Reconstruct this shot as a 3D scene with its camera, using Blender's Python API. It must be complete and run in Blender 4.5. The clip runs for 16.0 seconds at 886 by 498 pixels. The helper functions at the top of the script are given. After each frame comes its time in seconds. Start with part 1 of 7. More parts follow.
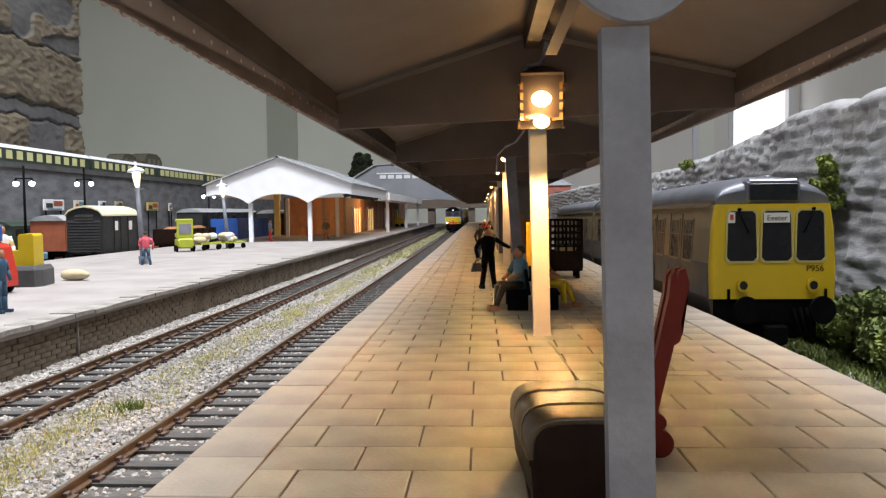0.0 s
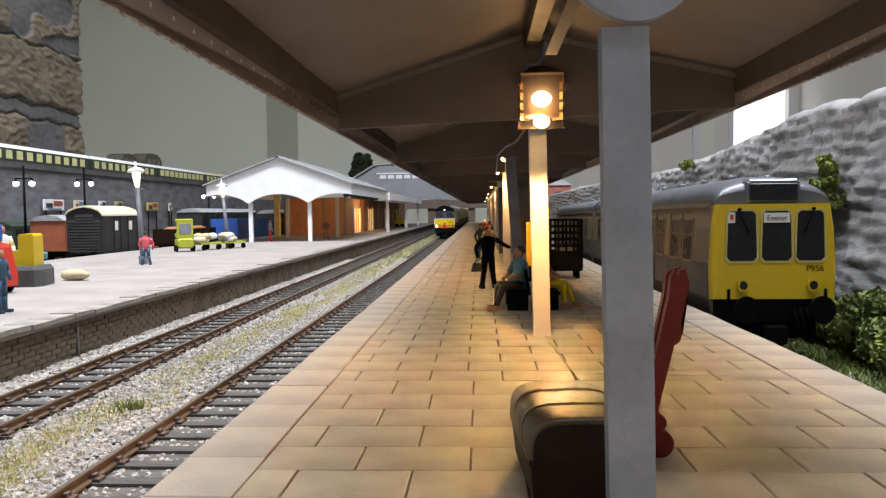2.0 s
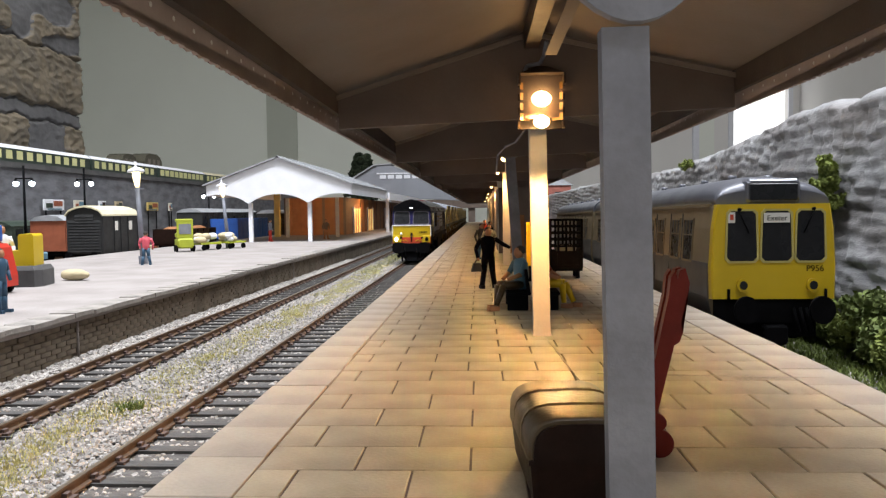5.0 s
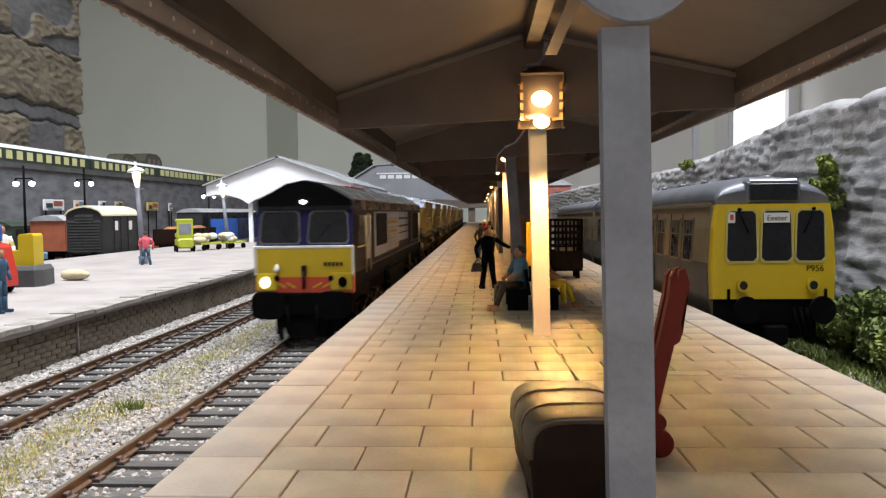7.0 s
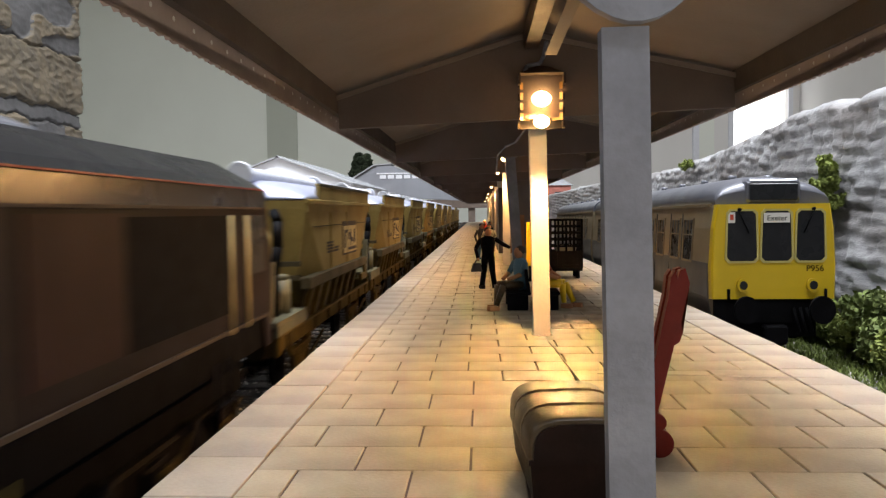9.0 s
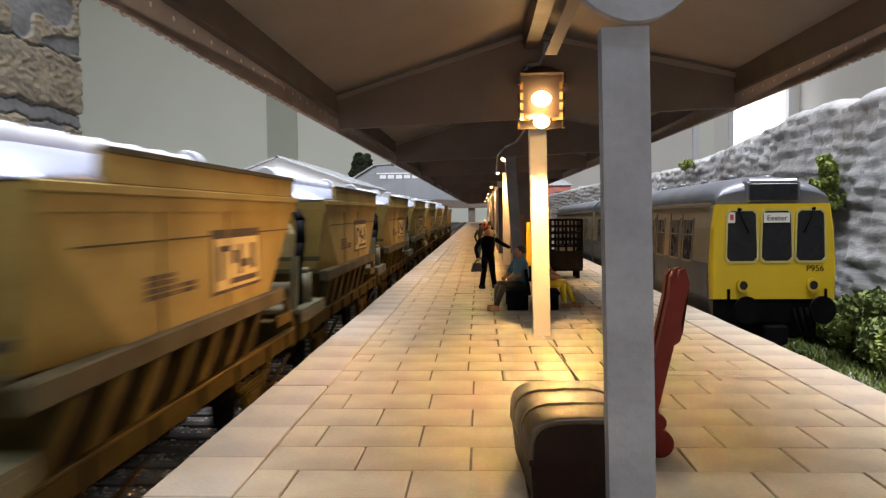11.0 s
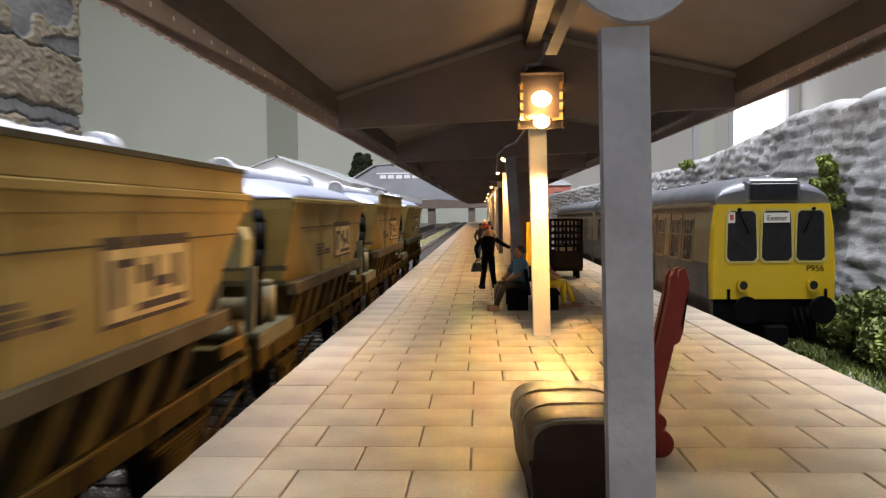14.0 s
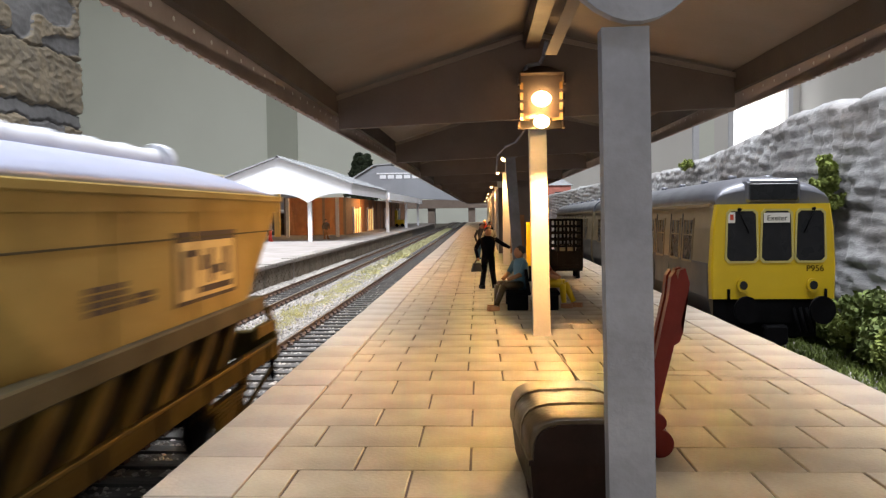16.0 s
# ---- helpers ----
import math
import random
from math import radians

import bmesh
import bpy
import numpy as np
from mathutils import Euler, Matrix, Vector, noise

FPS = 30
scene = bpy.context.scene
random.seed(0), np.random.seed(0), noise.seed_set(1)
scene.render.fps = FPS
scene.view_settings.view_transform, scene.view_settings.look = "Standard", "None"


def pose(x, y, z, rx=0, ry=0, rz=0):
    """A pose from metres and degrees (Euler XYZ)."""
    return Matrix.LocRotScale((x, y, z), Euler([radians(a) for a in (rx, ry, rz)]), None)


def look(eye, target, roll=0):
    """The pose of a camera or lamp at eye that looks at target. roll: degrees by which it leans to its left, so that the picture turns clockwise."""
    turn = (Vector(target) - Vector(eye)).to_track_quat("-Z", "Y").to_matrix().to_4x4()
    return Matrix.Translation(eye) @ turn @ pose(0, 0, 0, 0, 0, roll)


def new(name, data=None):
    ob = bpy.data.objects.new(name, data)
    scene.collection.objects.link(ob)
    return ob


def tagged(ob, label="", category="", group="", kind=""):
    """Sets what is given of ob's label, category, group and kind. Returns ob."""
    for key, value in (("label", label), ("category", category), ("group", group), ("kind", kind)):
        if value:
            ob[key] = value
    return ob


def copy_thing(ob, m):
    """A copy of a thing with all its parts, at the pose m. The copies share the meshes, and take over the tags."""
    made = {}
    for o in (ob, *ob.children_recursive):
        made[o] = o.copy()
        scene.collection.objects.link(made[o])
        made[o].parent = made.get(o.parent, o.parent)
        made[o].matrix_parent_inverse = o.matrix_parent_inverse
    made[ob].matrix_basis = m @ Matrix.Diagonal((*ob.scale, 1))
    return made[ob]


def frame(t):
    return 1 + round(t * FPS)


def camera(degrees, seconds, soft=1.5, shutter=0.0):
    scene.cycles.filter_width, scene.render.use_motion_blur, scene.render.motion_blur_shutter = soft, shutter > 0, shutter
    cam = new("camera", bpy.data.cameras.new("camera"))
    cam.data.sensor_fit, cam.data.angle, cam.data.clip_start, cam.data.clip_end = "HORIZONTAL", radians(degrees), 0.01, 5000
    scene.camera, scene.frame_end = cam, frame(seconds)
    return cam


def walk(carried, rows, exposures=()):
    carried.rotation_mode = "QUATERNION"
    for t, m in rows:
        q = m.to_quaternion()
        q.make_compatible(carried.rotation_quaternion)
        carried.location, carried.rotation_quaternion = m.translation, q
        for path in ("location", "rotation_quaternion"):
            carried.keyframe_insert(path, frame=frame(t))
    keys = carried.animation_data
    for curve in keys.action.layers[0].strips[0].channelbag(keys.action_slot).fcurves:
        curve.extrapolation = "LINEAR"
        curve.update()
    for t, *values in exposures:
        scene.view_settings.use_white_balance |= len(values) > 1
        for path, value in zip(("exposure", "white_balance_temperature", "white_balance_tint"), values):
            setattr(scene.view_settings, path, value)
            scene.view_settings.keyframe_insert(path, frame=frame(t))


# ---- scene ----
S = 1 / 76                      # model scale: all lengths below are in full-size metres, times S
EYE = Vector((0, 0, 2.3))
cam = camera(60.3, 16.0, soft=1.3, shutter=0.7)
CAM = look(EYE * S, (EYE + Vector((-0.04930722, 0.99761841, -0.04823177))) * S, -0.7)
walk(cam, [(0, CAM), (16, CAM)], exposures=[(0, 0.0), (6.5, 0.02), (7.5, 0.17), (8.5, 0.36), (12.0, 0.38), (16, 0.33)])

# ---- world and room light ----
world = bpy.data.worlds.new("room_air")
world.use_nodes = True
scene.world = world
world.node_tree.nodes["Background"].inputs[0].default_value = (0.9, 0.95, 1.0, 1)
world.node_tree.nodes["Background"].inputs[1].default_value = 0.05


def area_lamp(name, x, y, z, tx, ty, tz, sx, sy, watts, col):
    d = bpy.data.lights.new(name, "AREA")
    d.shape, d.size, d.size_y, d.energy, d.color = "RECTANGLE", sx * S, sy * S, watts, col
    ob = new(name, d)
    ob.matrix_world = look(Vector((x, y, z)) * S, Vector((tx, ty, tz)) * S)
    return ob


def point_lamp(name, x, y, z, r, watts, col):
    d = bpy.data.lights.new(name, "POINT")
    d.shadow_soft_size, d.energy, d.color = r * S, watts, col
    ob = new(name, d)
    ob.location = Vector((x, y, z)) * S
    return ob


COOL = (0.93, 0.96, 1.0)
# overhead room light, assumed out of view; the second placed to brighten the bay
area_lamp("unseen_overhead_lamp", -9, 30, 104, -6, 30, 0, 14, 130, 32.0, COOL)
area_lamp("unseen_overhead_lamp", 1, 28, 104, 9, 30, 0, 14, 110, 27.0, COOL)
# low fill added from behind the camera; the wall there has no window
area_lamp("fill_from_behind", -45, -118, 34, -15, 60, 0, 100, 60, 1.3, (0.94, 0.97, 1.0))
# extra overhead lamp added to brighten the railcar's front
area_lamp("unseen_overhead_lamp", 14, -40, 106, 8, 24, 0, 34, 12, 7.5, COOL)
# cool fill added on the left to brighten the platform's near edge
area_lamp("fill_from_left", -105, 5, 88, -5, 15, 0, 70, 45, 2.2, (0.88, 0.94, 1.0))
WARM = (1.0, 0.53, 0.19)


def spot_lamp(name, x, y, z, tx, ty, tz, cone, watts):
    d = bpy.data.lights.new(name, "SPOT")
    d.spot_size, d.spot_blend, d.shadow_soft_size, d.energy, d.color = radians(cone), 0.85, 0.1 * S, watts, WARM
    ob = new(name, d)
    ob.matrix_world = look(Vector((x, y, z)) * S, Vector((tx, ty, tz)) * S)


# lanterns on the canopy posts shine downwards under their hoods
spot_lamp("lantern_bulb_lamp", 1.09, 13.5, 4.0, 0.5, 12.5, 0, 150, 0.66)
# narrow beam added in front of the lantern to whiten the post
spot_lamp("post_beam_lamp", 1.1, 13.25, 3.85, 1.1, 14.05, 1.7, 46, 0.4)
for yy in (24.1, 32.5, 51.2, 69.9, 88.6, 116.6):
    spot_lamp("canopy_bulb_lamp", 0.75, yy, 3.85, 0.6, yy - 0.6, 0, 155, 0.24)
for px, py in ((-18.5, 84.5), (-14.2, 101)):
    point_lamp("building_bulb_lamp", px, py, 3.0, 0.1, 0.09, WARM)


# ---- materials ----
def mat(name, col, rough=0.7, metal=0.0, var=0.25, scale=2.0, bump=0.2, col2=None, rand=0.0, spec=0.5, fine=18.0, stretch=(1, 1, 1)):
    """Two scales of mottle over a base colour, with relief; scale in features per full-size metre."""
    m = bpy.data.materials.new(name)
    m.use_nodes = True
    nt = m.node_tree
    nd, ln = nt.nodes, nt.links
    b = nd["Principled BSDF"]
    b.inputs["Roughness"].default_value, b.inputs["Metallic"].default_value = rough, metal
    b.inputs["Specular IOR Level"].default_value = spec
    tc = nd.new("ShaderNodeTexCoord")
    mp = nd.new("ShaderNodeMapping")
    mp.inputs["Scale"].default_value = stretch
    ln.new(tc.outputs["Object"], mp.inputs["Vector"])
    n1, n2 = nd.new("ShaderNodeTexNoise"), nd.new("ShaderNodeTexNoise")
    for n, s, d in ((n1, scale * 76, 4), (n2, fine * 76, 3)):
        n.inputs["Scale"].default_value, n.inputs["Detail"].default_value = s, d
        ln.new(mp.outputs["Vector"], n.inputs["Vector"])
    c2 = col2 or tuple(c * (1 - var) for c in col)
    mx = nd.new("ShaderNodeMix")
    mx.data_type = "RGBA"
    mx.inputs[6].default_value, mx.inputs[7].default_value = (*col, 1), (*c2, 1)
    rp = nd.new("ShaderNodeMapRange")
    rp.inputs[1].default_value, rp.inputs[2].default_value = 0.38, 0.68
    ln.new(n1.outputs["Fac"], rp.inputs[0])
    ln.new(rp.outputs[0], mx.inputs[0])
    hs = nd.new("ShaderNodeHueSaturation")
    ln.new(mx.outputs[2], hs.inputs["Color"])
    ma = nd.new("ShaderNodeMath")
    ma.operation = "MULTIPLY_ADD"
    ma.inputs[1].default_value, ma.inputs[2].default_value = var * 0.8, 1 - var * 0.4
    ln.new(n2.outputs["Fac"], ma.inputs[0])
    last = ma
    if rand:
        oi = nd.new("ShaderNodeObjectInfo")
        gi = nd.new("ShaderNodeNewGeometry")
        ad = nd.new("ShaderNodeMath")
        ad.operation = "ADD"
        ln.new(oi.outputs["Random"], ad.inputs[0])
        ln.new(gi.outputs["Random Per Island"], ad.inputs[1])
        mb = nd.new("ShaderNodeMath")
        mb.operation = "MULTIPLY_ADD"
        mb.inputs[1].default_value, mb.inputs[2].default_value = rand, -rand
        ln.new(ad.outputs[0], mb.inputs[0])
        su = nd.new("ShaderNodeMath")
        su.operation = "ADD"
        ln.new(mb.outputs[0], su.inputs[0])
        ln.new(ma.outputs[0], su.inputs[1])
        last = su
    ln.new(last.outputs[0], hs.inputs["Value"])
    ln.new(hs.outputs["Color"], b.inputs["Base Color"])
    ra = nd.new("ShaderNodeMath")
    ra.operation = "MULTIPLY_ADD"
    ra.inputs[1].default_value, ra.inputs[2].default_value = 0.25, rough - 0.12
    ln.new(n1.outputs["Fac"], ra.inputs[0])
    ln.new(ra.outputs[0], b.inputs["Roughness"])
    if bump:
        bu = nd.new("ShaderNodeBump")
        bu.inputs["Strength"].default_value, bu.inputs["Distance"].default_value = bump, 0.05 * S
        ln.new(n2.outputs["Fac"], bu.inputs["Height"])
        ln.new(bu.outputs["Normal"], b.inputs["Normal"])
    return m


def glow(name, col, strength):
    m = bpy.data.materials.new(name)
    m.use_nodes = True
    b = m.node_tree.nodes["Principled BSDF"]
    b.inputs["Base Color"].default_value = (*col, 1)
    b.inputs["Emission Color"].default_value = (*col, 1)
    b.inputs["Emission Strength"].default_value = strength
    return m


def glass(name, col=(0.02, 0.022, 0.025), rough=0.08):
    """Dark tinted pane over an unlit interior."""
    m = mat(name, col, rough + 0.2, 0, 0.3, 2.5, 0, fine=40)
    m.node_tree.nodes["Principled BSDF"].inputs["Specular IOR Level"].default_value = 0.15
    return m


M = {}
M["slab"] = mat("paving_card", (0.41, 0.33, 0.235), 0.6, 0, 0.3, 0.9, 0.15, rand=0.07, fine=26)
M["slab_joint"] = mat("paving_joint", (0.12, 0.085, 0.08), 0.9, 0, 0.2)
M["edging"] = mat("platform_edging", (0.39, 0.325, 0.265), 0.65, 0, 0.25, 0.8, 0.15, rand=0.05, fine=22)
M["far_slab"] = mat("pale_paving", (0.3, 0.272, 0.265), 0.8, 0, 0.3, 0.5, 0.3, fine=14, col2=(0.24, 0.215, 0.205))
M["cope"] = mat("worn_coping", (0.3, 0.275, 0.255), 0.8, 0, 0.35, 1.5, 0.4, rand=0.12, fine=9)
M["brick"] = mat("blue_grey_brick", (0.2, 0.165, 0.125), 0.85, 0, 0.4, 1.0, 0.3, rand=0.12)
M["mortar"] = mat("dark_mortar", (0.1, 0.09, 0.08), 0.95, 0, 0.2)
M["ballast"] = mat("ballast_stone", (0.36, 0.335, 0.315), 0.9, 0, 0.35, 9, 0.3, rand=0.6)
M["bed"] = mat("ballast_bed", (0.11, 0.1, 0.095), 0.95, 0, 0.4, 8, 0.5)
M["sleeper"] = mat("weathered_sleeper", (0.07, 0.066, 0.064), 0.85, 0, 0.3, 4, 0.3, stretch=(0.4, 2, 1))
M["chair"] = mat("rusty_chair", (0.10, 0.065, 0.055), 0.85, 0, 0.4, 8, 0.2)
M["rail"] = mat("rusty_rail", (0.15, 0.09, 0.055), 0.6, 0.3, 0.3, 3, 0.1)
# dirty underframe yellow, darkened further for the shade under the body
M["hopper_frame"] = mat("dirty_shaded_frame_yellow", (0.06, 0.043, 0.012), 0.75, 0, 0.4, 1.5, 0.15, col2=(0.03, 0.022, 0.01), spec=0.04)
M["loco_roof"] = mat("glossy_black_roof", (0.008, 0.008, 0.011), 0.27, 0, 0.3, 1, 0.03, spec=0.2)
M["dull_red"] = mat("dull_red_panel", (0.19, 0.04, 0.036), 0.45, 0, 0.15, 1, 0.03)
M["thin_red"] = mat("dull_red_line", (0.2, 0.025, 0.015), 0.5, 0, 0.1, 1, 0)
M["railtop"] = mat("worn_rail_head", (0.4, 0.33, 0.26), 0.35, 0.9, 0.2, 3, 0)
M["soil"] = mat("scenic_ground", (0.19, 0.165, 0.13), 0.95, 0, 0.4, 1.2, 0.5)
M["brown"] = mat("canopy_brown", (0.15, 0.11, 0.088), 0.6, 0, 0.18, 1.0, 0.08)
# canopy brown darkened for the shade on the inward-facing eaves beams
M["eaves"] = mat("shaded_eaves_brown", (0.075, 0.056, 0.046), 0.6, 0, 0.18, 1.0, 0.08)
# valance brown, lightened to carry the light on its inner face
M["brown2"] = mat("lit_valance_brown", (0.45, 0.36, 0.315), 0.6, 0, 0.15, 1.5, 0.08)
M["roof_under"] = mat("canopy_lining", (0.235, 0.185, 0.15), 0.6, 0, 0.15, 0.6, 0.08)
M["post_grey"] = mat("post_grey_paint", (0.2, 0.21, 0.25), 0.45, 0, 0.35, 1.6, 0.12)
M["post_cream"] = mat("post_cream_paint", (0.62, 0.58, 0.5), 0.5, 0, 0.1, 2.0, 0.1)
M["white"] = mat("white_card", (0.72, 0.73, 0.78), 0.6, 0, 0.06, 1.0, 0.05)
M["bldg"] = mat("orange_brown_board", (0.33, 0.14, 0.055), 0.7, 0, 0.2, 1.5, 0.15)
M["slate"] = mat("slate_grey_roof", (0.3, 0.31, 0.33), 0.7, 0, 0.2, 1.5, 0.2)
M["rock"] = mat("painted_rock", (0.3, 0.3, 0.315), 0.42, 0, 0.4, 0.5, 0.45, col2=(0.14, 0.128, 0.126), fine=9, stretch=(1, .4, 1.5))
M["wallgrey"] = mat("plaster_grey_green", (0.78, 0.8, 0.735), 0.9, 0, 0.04, 0.05, 0.05)
M["wallpale"] = mat("plaster_pale", (0.75, 0.73, 0.71), 0.9, 0, 0.04, 0.05, 0.05)
M["wallstrip"] = mat("plaster_dark_strip", (0.47, 0.49, 0.425), 0.9, 0, 0.04, 0.05, 0.05)
M["backscene"] = mat("blue_grey_masonry", (0.17, 0.175, 0.195), 0.9, 0, 0.5, 0.8, 0.6, col2=(0.1, 0.1, 0.11), fine=3, stretch=(1, .6, 1.6))
M["yellow"] = mat("warning_yellow", (0.62, 0.43, 0.005), 0.4, 0, 0.06, 1.5, 0.03)
M["hopper"] = mat("weathered_wagon_yellow", (0.265, 0.192, 0.058), 0.6, 0, 0.35, 0.9, 0.12, col2=(0.185, 0.128, 0.036), spec=0.2)
M["hopper_dark"] = mat("grimy_wagon_frame", (0.03, 0.023, 0.012), 0.8, 0, 0.4, 1.5, 0.2, spec=0.04)
M["hopper_sill"] = mat("grimy_grey_brown_steel", (0.07, 0.058, 0.033), 0.75, 0, 0.3, 1.5, 0.15, spec=0.1)
# grimy body yellow, with the shade below the sill put into its colour
M["hopper_low"] = mat("grimy_shaded_wagon_yellow", (0.1, 0.067, 0.016), 0.7, 0, 0.4, 1.3, 0.15, col2=(0.028, 0.02, 0.008), spec=0.08)
M["panel_edge"] = mat("faded_brown_black", (0.06, 0.047, 0.045), 0.65, 0, 0.3, 2, 0.05, spec=0.1)
M["pale_box"] = mat("pale_equipment_paint", (0.24, 0.22, 0.11), 0.45, 0, 0.3, 2, 0.06)
M["logo_pale"] = mat("faded_buff_panel", (0.5, 0.38, 0.16), 0.6, 0, 0.2, 1.5, 0.05)
M["pale_olive"] = mat("pale_olive_paint", (0.085, 0.08, 0.042), 0.6, 0, 0.3, 2, 0.1)
M["silver"] = mat("silver_hood", (0.3, 0.32, 0.43), 0.42, 0.25, 0.12, 1.0, 0.1)
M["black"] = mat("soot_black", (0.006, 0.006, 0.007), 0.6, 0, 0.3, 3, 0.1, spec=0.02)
M["navy"] = mat("deep_blue_paint", (0.012, 0.012, 0.075), 0.35, 0, 0.15, 1, 0.03, spec=0.15)
M["loco_brown"] = mat("dusty_dark_side", (0.0125, 0.009, 0.0095), 0.5, 0, 0.2, 1, 0.05, spec=0.06)
M["dusty_edge"] = mat("dusty_brown_edge", (0.05, 0.038, 0.03), 0.6, 0, 0.3, 1.5, 0.05, spec=0.1)
M["seal_grey"] = mat("grey_window_seal", (0.11, 0.1, 0.12), 0.5, 0, 0.2, 2, 0)
M["white_sheet"] = mat("pale_rolled_sheet", (0.5, 0.52, 0.58), 0.5, 0, 0.15, 2, 0.15)
M["rust_door"] = mat("rust_brown_door", (0.022, 0.0105, 0.0095), 0.55, 0, 0.2, 1, 0.05, spec=0.08)
M["loco_grey"] = mat("silver_grey_panel", (0.22, 0.235, 0.29), 0.5, 0, 0.25, 1, 0.05, spec=0.2)
M["pale_trim"] = mat("pale_yellow_trim", (0.5, 0.43, 0.14), 0.4, 0, 0.1, 1, 0.03)
M["redband"] = mat("red_orange_band", (0.55, 0.06, 0.02), 0.45, 0, 0.1, 1, 0.03)
M["offwhite"] = mat("off_white_line", (0.75, 0.74, 0.7), 0.5, 0, 0.06, 1, 0.02)
M["glass"] = glass("dark_pane")
M["screen"] = glass("dim_windscreen", (0.022, 0.023, 0.026))
M["screen"].node_tree.nodes["Principled BSDF"].inputs["Specular IOR Level"].default_value = 0.12
M["dmugrey"] = mat("coach_blue_grey", (0.03, 0.034, 0.04), 0.45, 0, 0.2, 1, 0.05)
M["dmucream"] = mat("coach_stone", (0.2, 0.155, 0.09), 0.5, 0, 0.12, 1, 0.05)
M["dmuroof"] = mat("coach_roof_grey", (0.12, 0.125, 0.15), 0.33, 0.3, 0.18, 0.8, 0.08)
M["bulb_warm"] = glow("warm_bulb", (1.0, 0.62, 0.25), 24)
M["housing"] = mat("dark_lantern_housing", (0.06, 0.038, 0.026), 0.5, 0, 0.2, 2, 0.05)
# housing brown brightened to amber, carrying the bulbs' glow in its colour
M["reflector"] = mat("lit_housing_brown", (0.3, 0.16, 0.05), 0.4, 0.2, 0.3, 3, 0.05)
M["lantern_back"] = mat("dark_lantern_back", (0.012, 0.008, 0.005), 0.6, 0, 0.3, 2, 0.05)
M["bulb_white"] = glow("white_bulb", (0.72, 0.85, 1.0), 22)
M["bulb_loco"] = glow("loco_lamp", (0.95, 0.97, 1.0), 4)
M["bulb_red"] = glow("cab_red_light", (1.0, 0.08, 0.05), 4)
M["winlit"] = glow("bright_window", (0.98, 0.99, 1.0), 1.3)


# ---- mesh helpers (full-size metres) ----
def quad(bm, *pts):
    return bm.faces.new([bm.verts.new(p) for p in pts])


def box(bm, x0, x1, y0, y1, z0, z1, bev=0.0, m=None):
    """A box, its vertical and long edges chamfered by bev."""
    if bev:
        prof = [(x0 + bev, z0), (x1 - bev, z0), (x1, z0 + bev), (x1, z1 - bev), (x1 - bev, z1), (x0 + bev, z1), (x0, z1 - bev), (x0, z0 + bev)]
        return loft(bm, [[((x0 + x1) / 2 + (x - (x0 + x1) / 2) * k, y, (z0 + z1) / 2 + (z - (z0 + z1) / 2) * kk) for x, z in prof]
                         for y, k, kk in ((y0, 1 - bev / max(x1 - x0, 1e-6) * 1.6, 1 - bev / max(z1 - z0, 1e-6) * 1.6), (y0 + bev, 1, 1), (y1 - bev, 1, 1),
                                          (y1, 1 - bev / max(x1 - x0, 1e-6) * 1.6, 1 - bev / max(z1 - z0, 1e-6) * 1.6))], m=m)
    v = [bm.verts.new((x, y, z)) for z in (z0, z1) for y in (y0, y1) for x in (x0, x1)]
    if m is not None:
        for q in v:
            q.co = m @ q.co
    for f in ((0, 2, 3, 1), (4, 5, 7, 6), (0, 1, 5, 4), (2, 6, 7, 3), (0, 4, 6, 2), (1, 3, 7, 5)):
        bm.faces.new([v[i] for i in f])


def loft(bm, rings, cap=True, smooth=False, m=None, closed=True):
    """Skin over rings of points."""
    vs = [[bm.verts.new((m @ Vector(p)) if m is not None else p) for p in r] for r in rings]
    n = len(vs[0])
    for a, b in zip(vs, vs[1:]):
        for i in range(n if closed else n - 1):
            f = bm.faces.new((a[i], a[(i + 1) % n], b[(i + 1) % n], b[i]))
            f.smooth = smooth
    if cap and closed:
        bm.faces.new(vs[0][::-1])
        bm.faces.new(vs[-1])


def extrude_y(bm, prof, y0, y1, smooth=False):
    """An (x, z) outline carried from y0 to y1."""
    loft(bm, [[(x, y0, z) for x, z in prof], [(x, y1, z) for x, z in prof]], smooth=smooth)


def extrude_x(bm, prof, x0, x1):
    """A (y, z) outline carried from x0 to x1."""
    loft(bm, [[(x0, y, z) for y, z in prof], [(x1, y, z) for y, z in prof]])


def rod(bm, p, q, r, n=8, r2=None, smooth=True):
    p, q = Vector(p), Vector(q)
    d = (q - p).normalized()
    a = d.orthogonal().normalized()
    b = d.cross(a)
    r2 = r if r2 is None else r2
    ring = lambda c, rr: [c + (a * math.cos(2 * math.pi * i / n) + b * math.sin(2 * math.pi * i / n)) * rr for i in range(n)]
    loft(bm, [ring(p, r), ring(q, r2)], smooth=smooth)


def ball(bm, c, r, n=10, k=(1, 1, 1)):
    c = Vector(c)
    rings = []
    for j in range(1, n // 2 + 2):
        t = math.pi * (j - 0.5) / (n // 2 + 1)
        rings.append([c + Vector((r * k[0] * math.sin(t) * math.cos(2 * math.pi * i / n), r * k[1] * math.sin(t) * math.sin(2 * math.pi * i / n), -r * k[2] * math.cos(t))) for i in range(n)])
    loft(bm, rings, smooth=True)


def lathe(bm, prof, n=12, m=None, smooth=True):
    """An (r, z) outline turned about z."""
    loft(bm, [[(r * math.cos(2 * math.pi * i / n), r * math.sin(2 * math.pi * i / n), z) for i in range(n)] for r, z in prof], m=m, smooth=smooth)


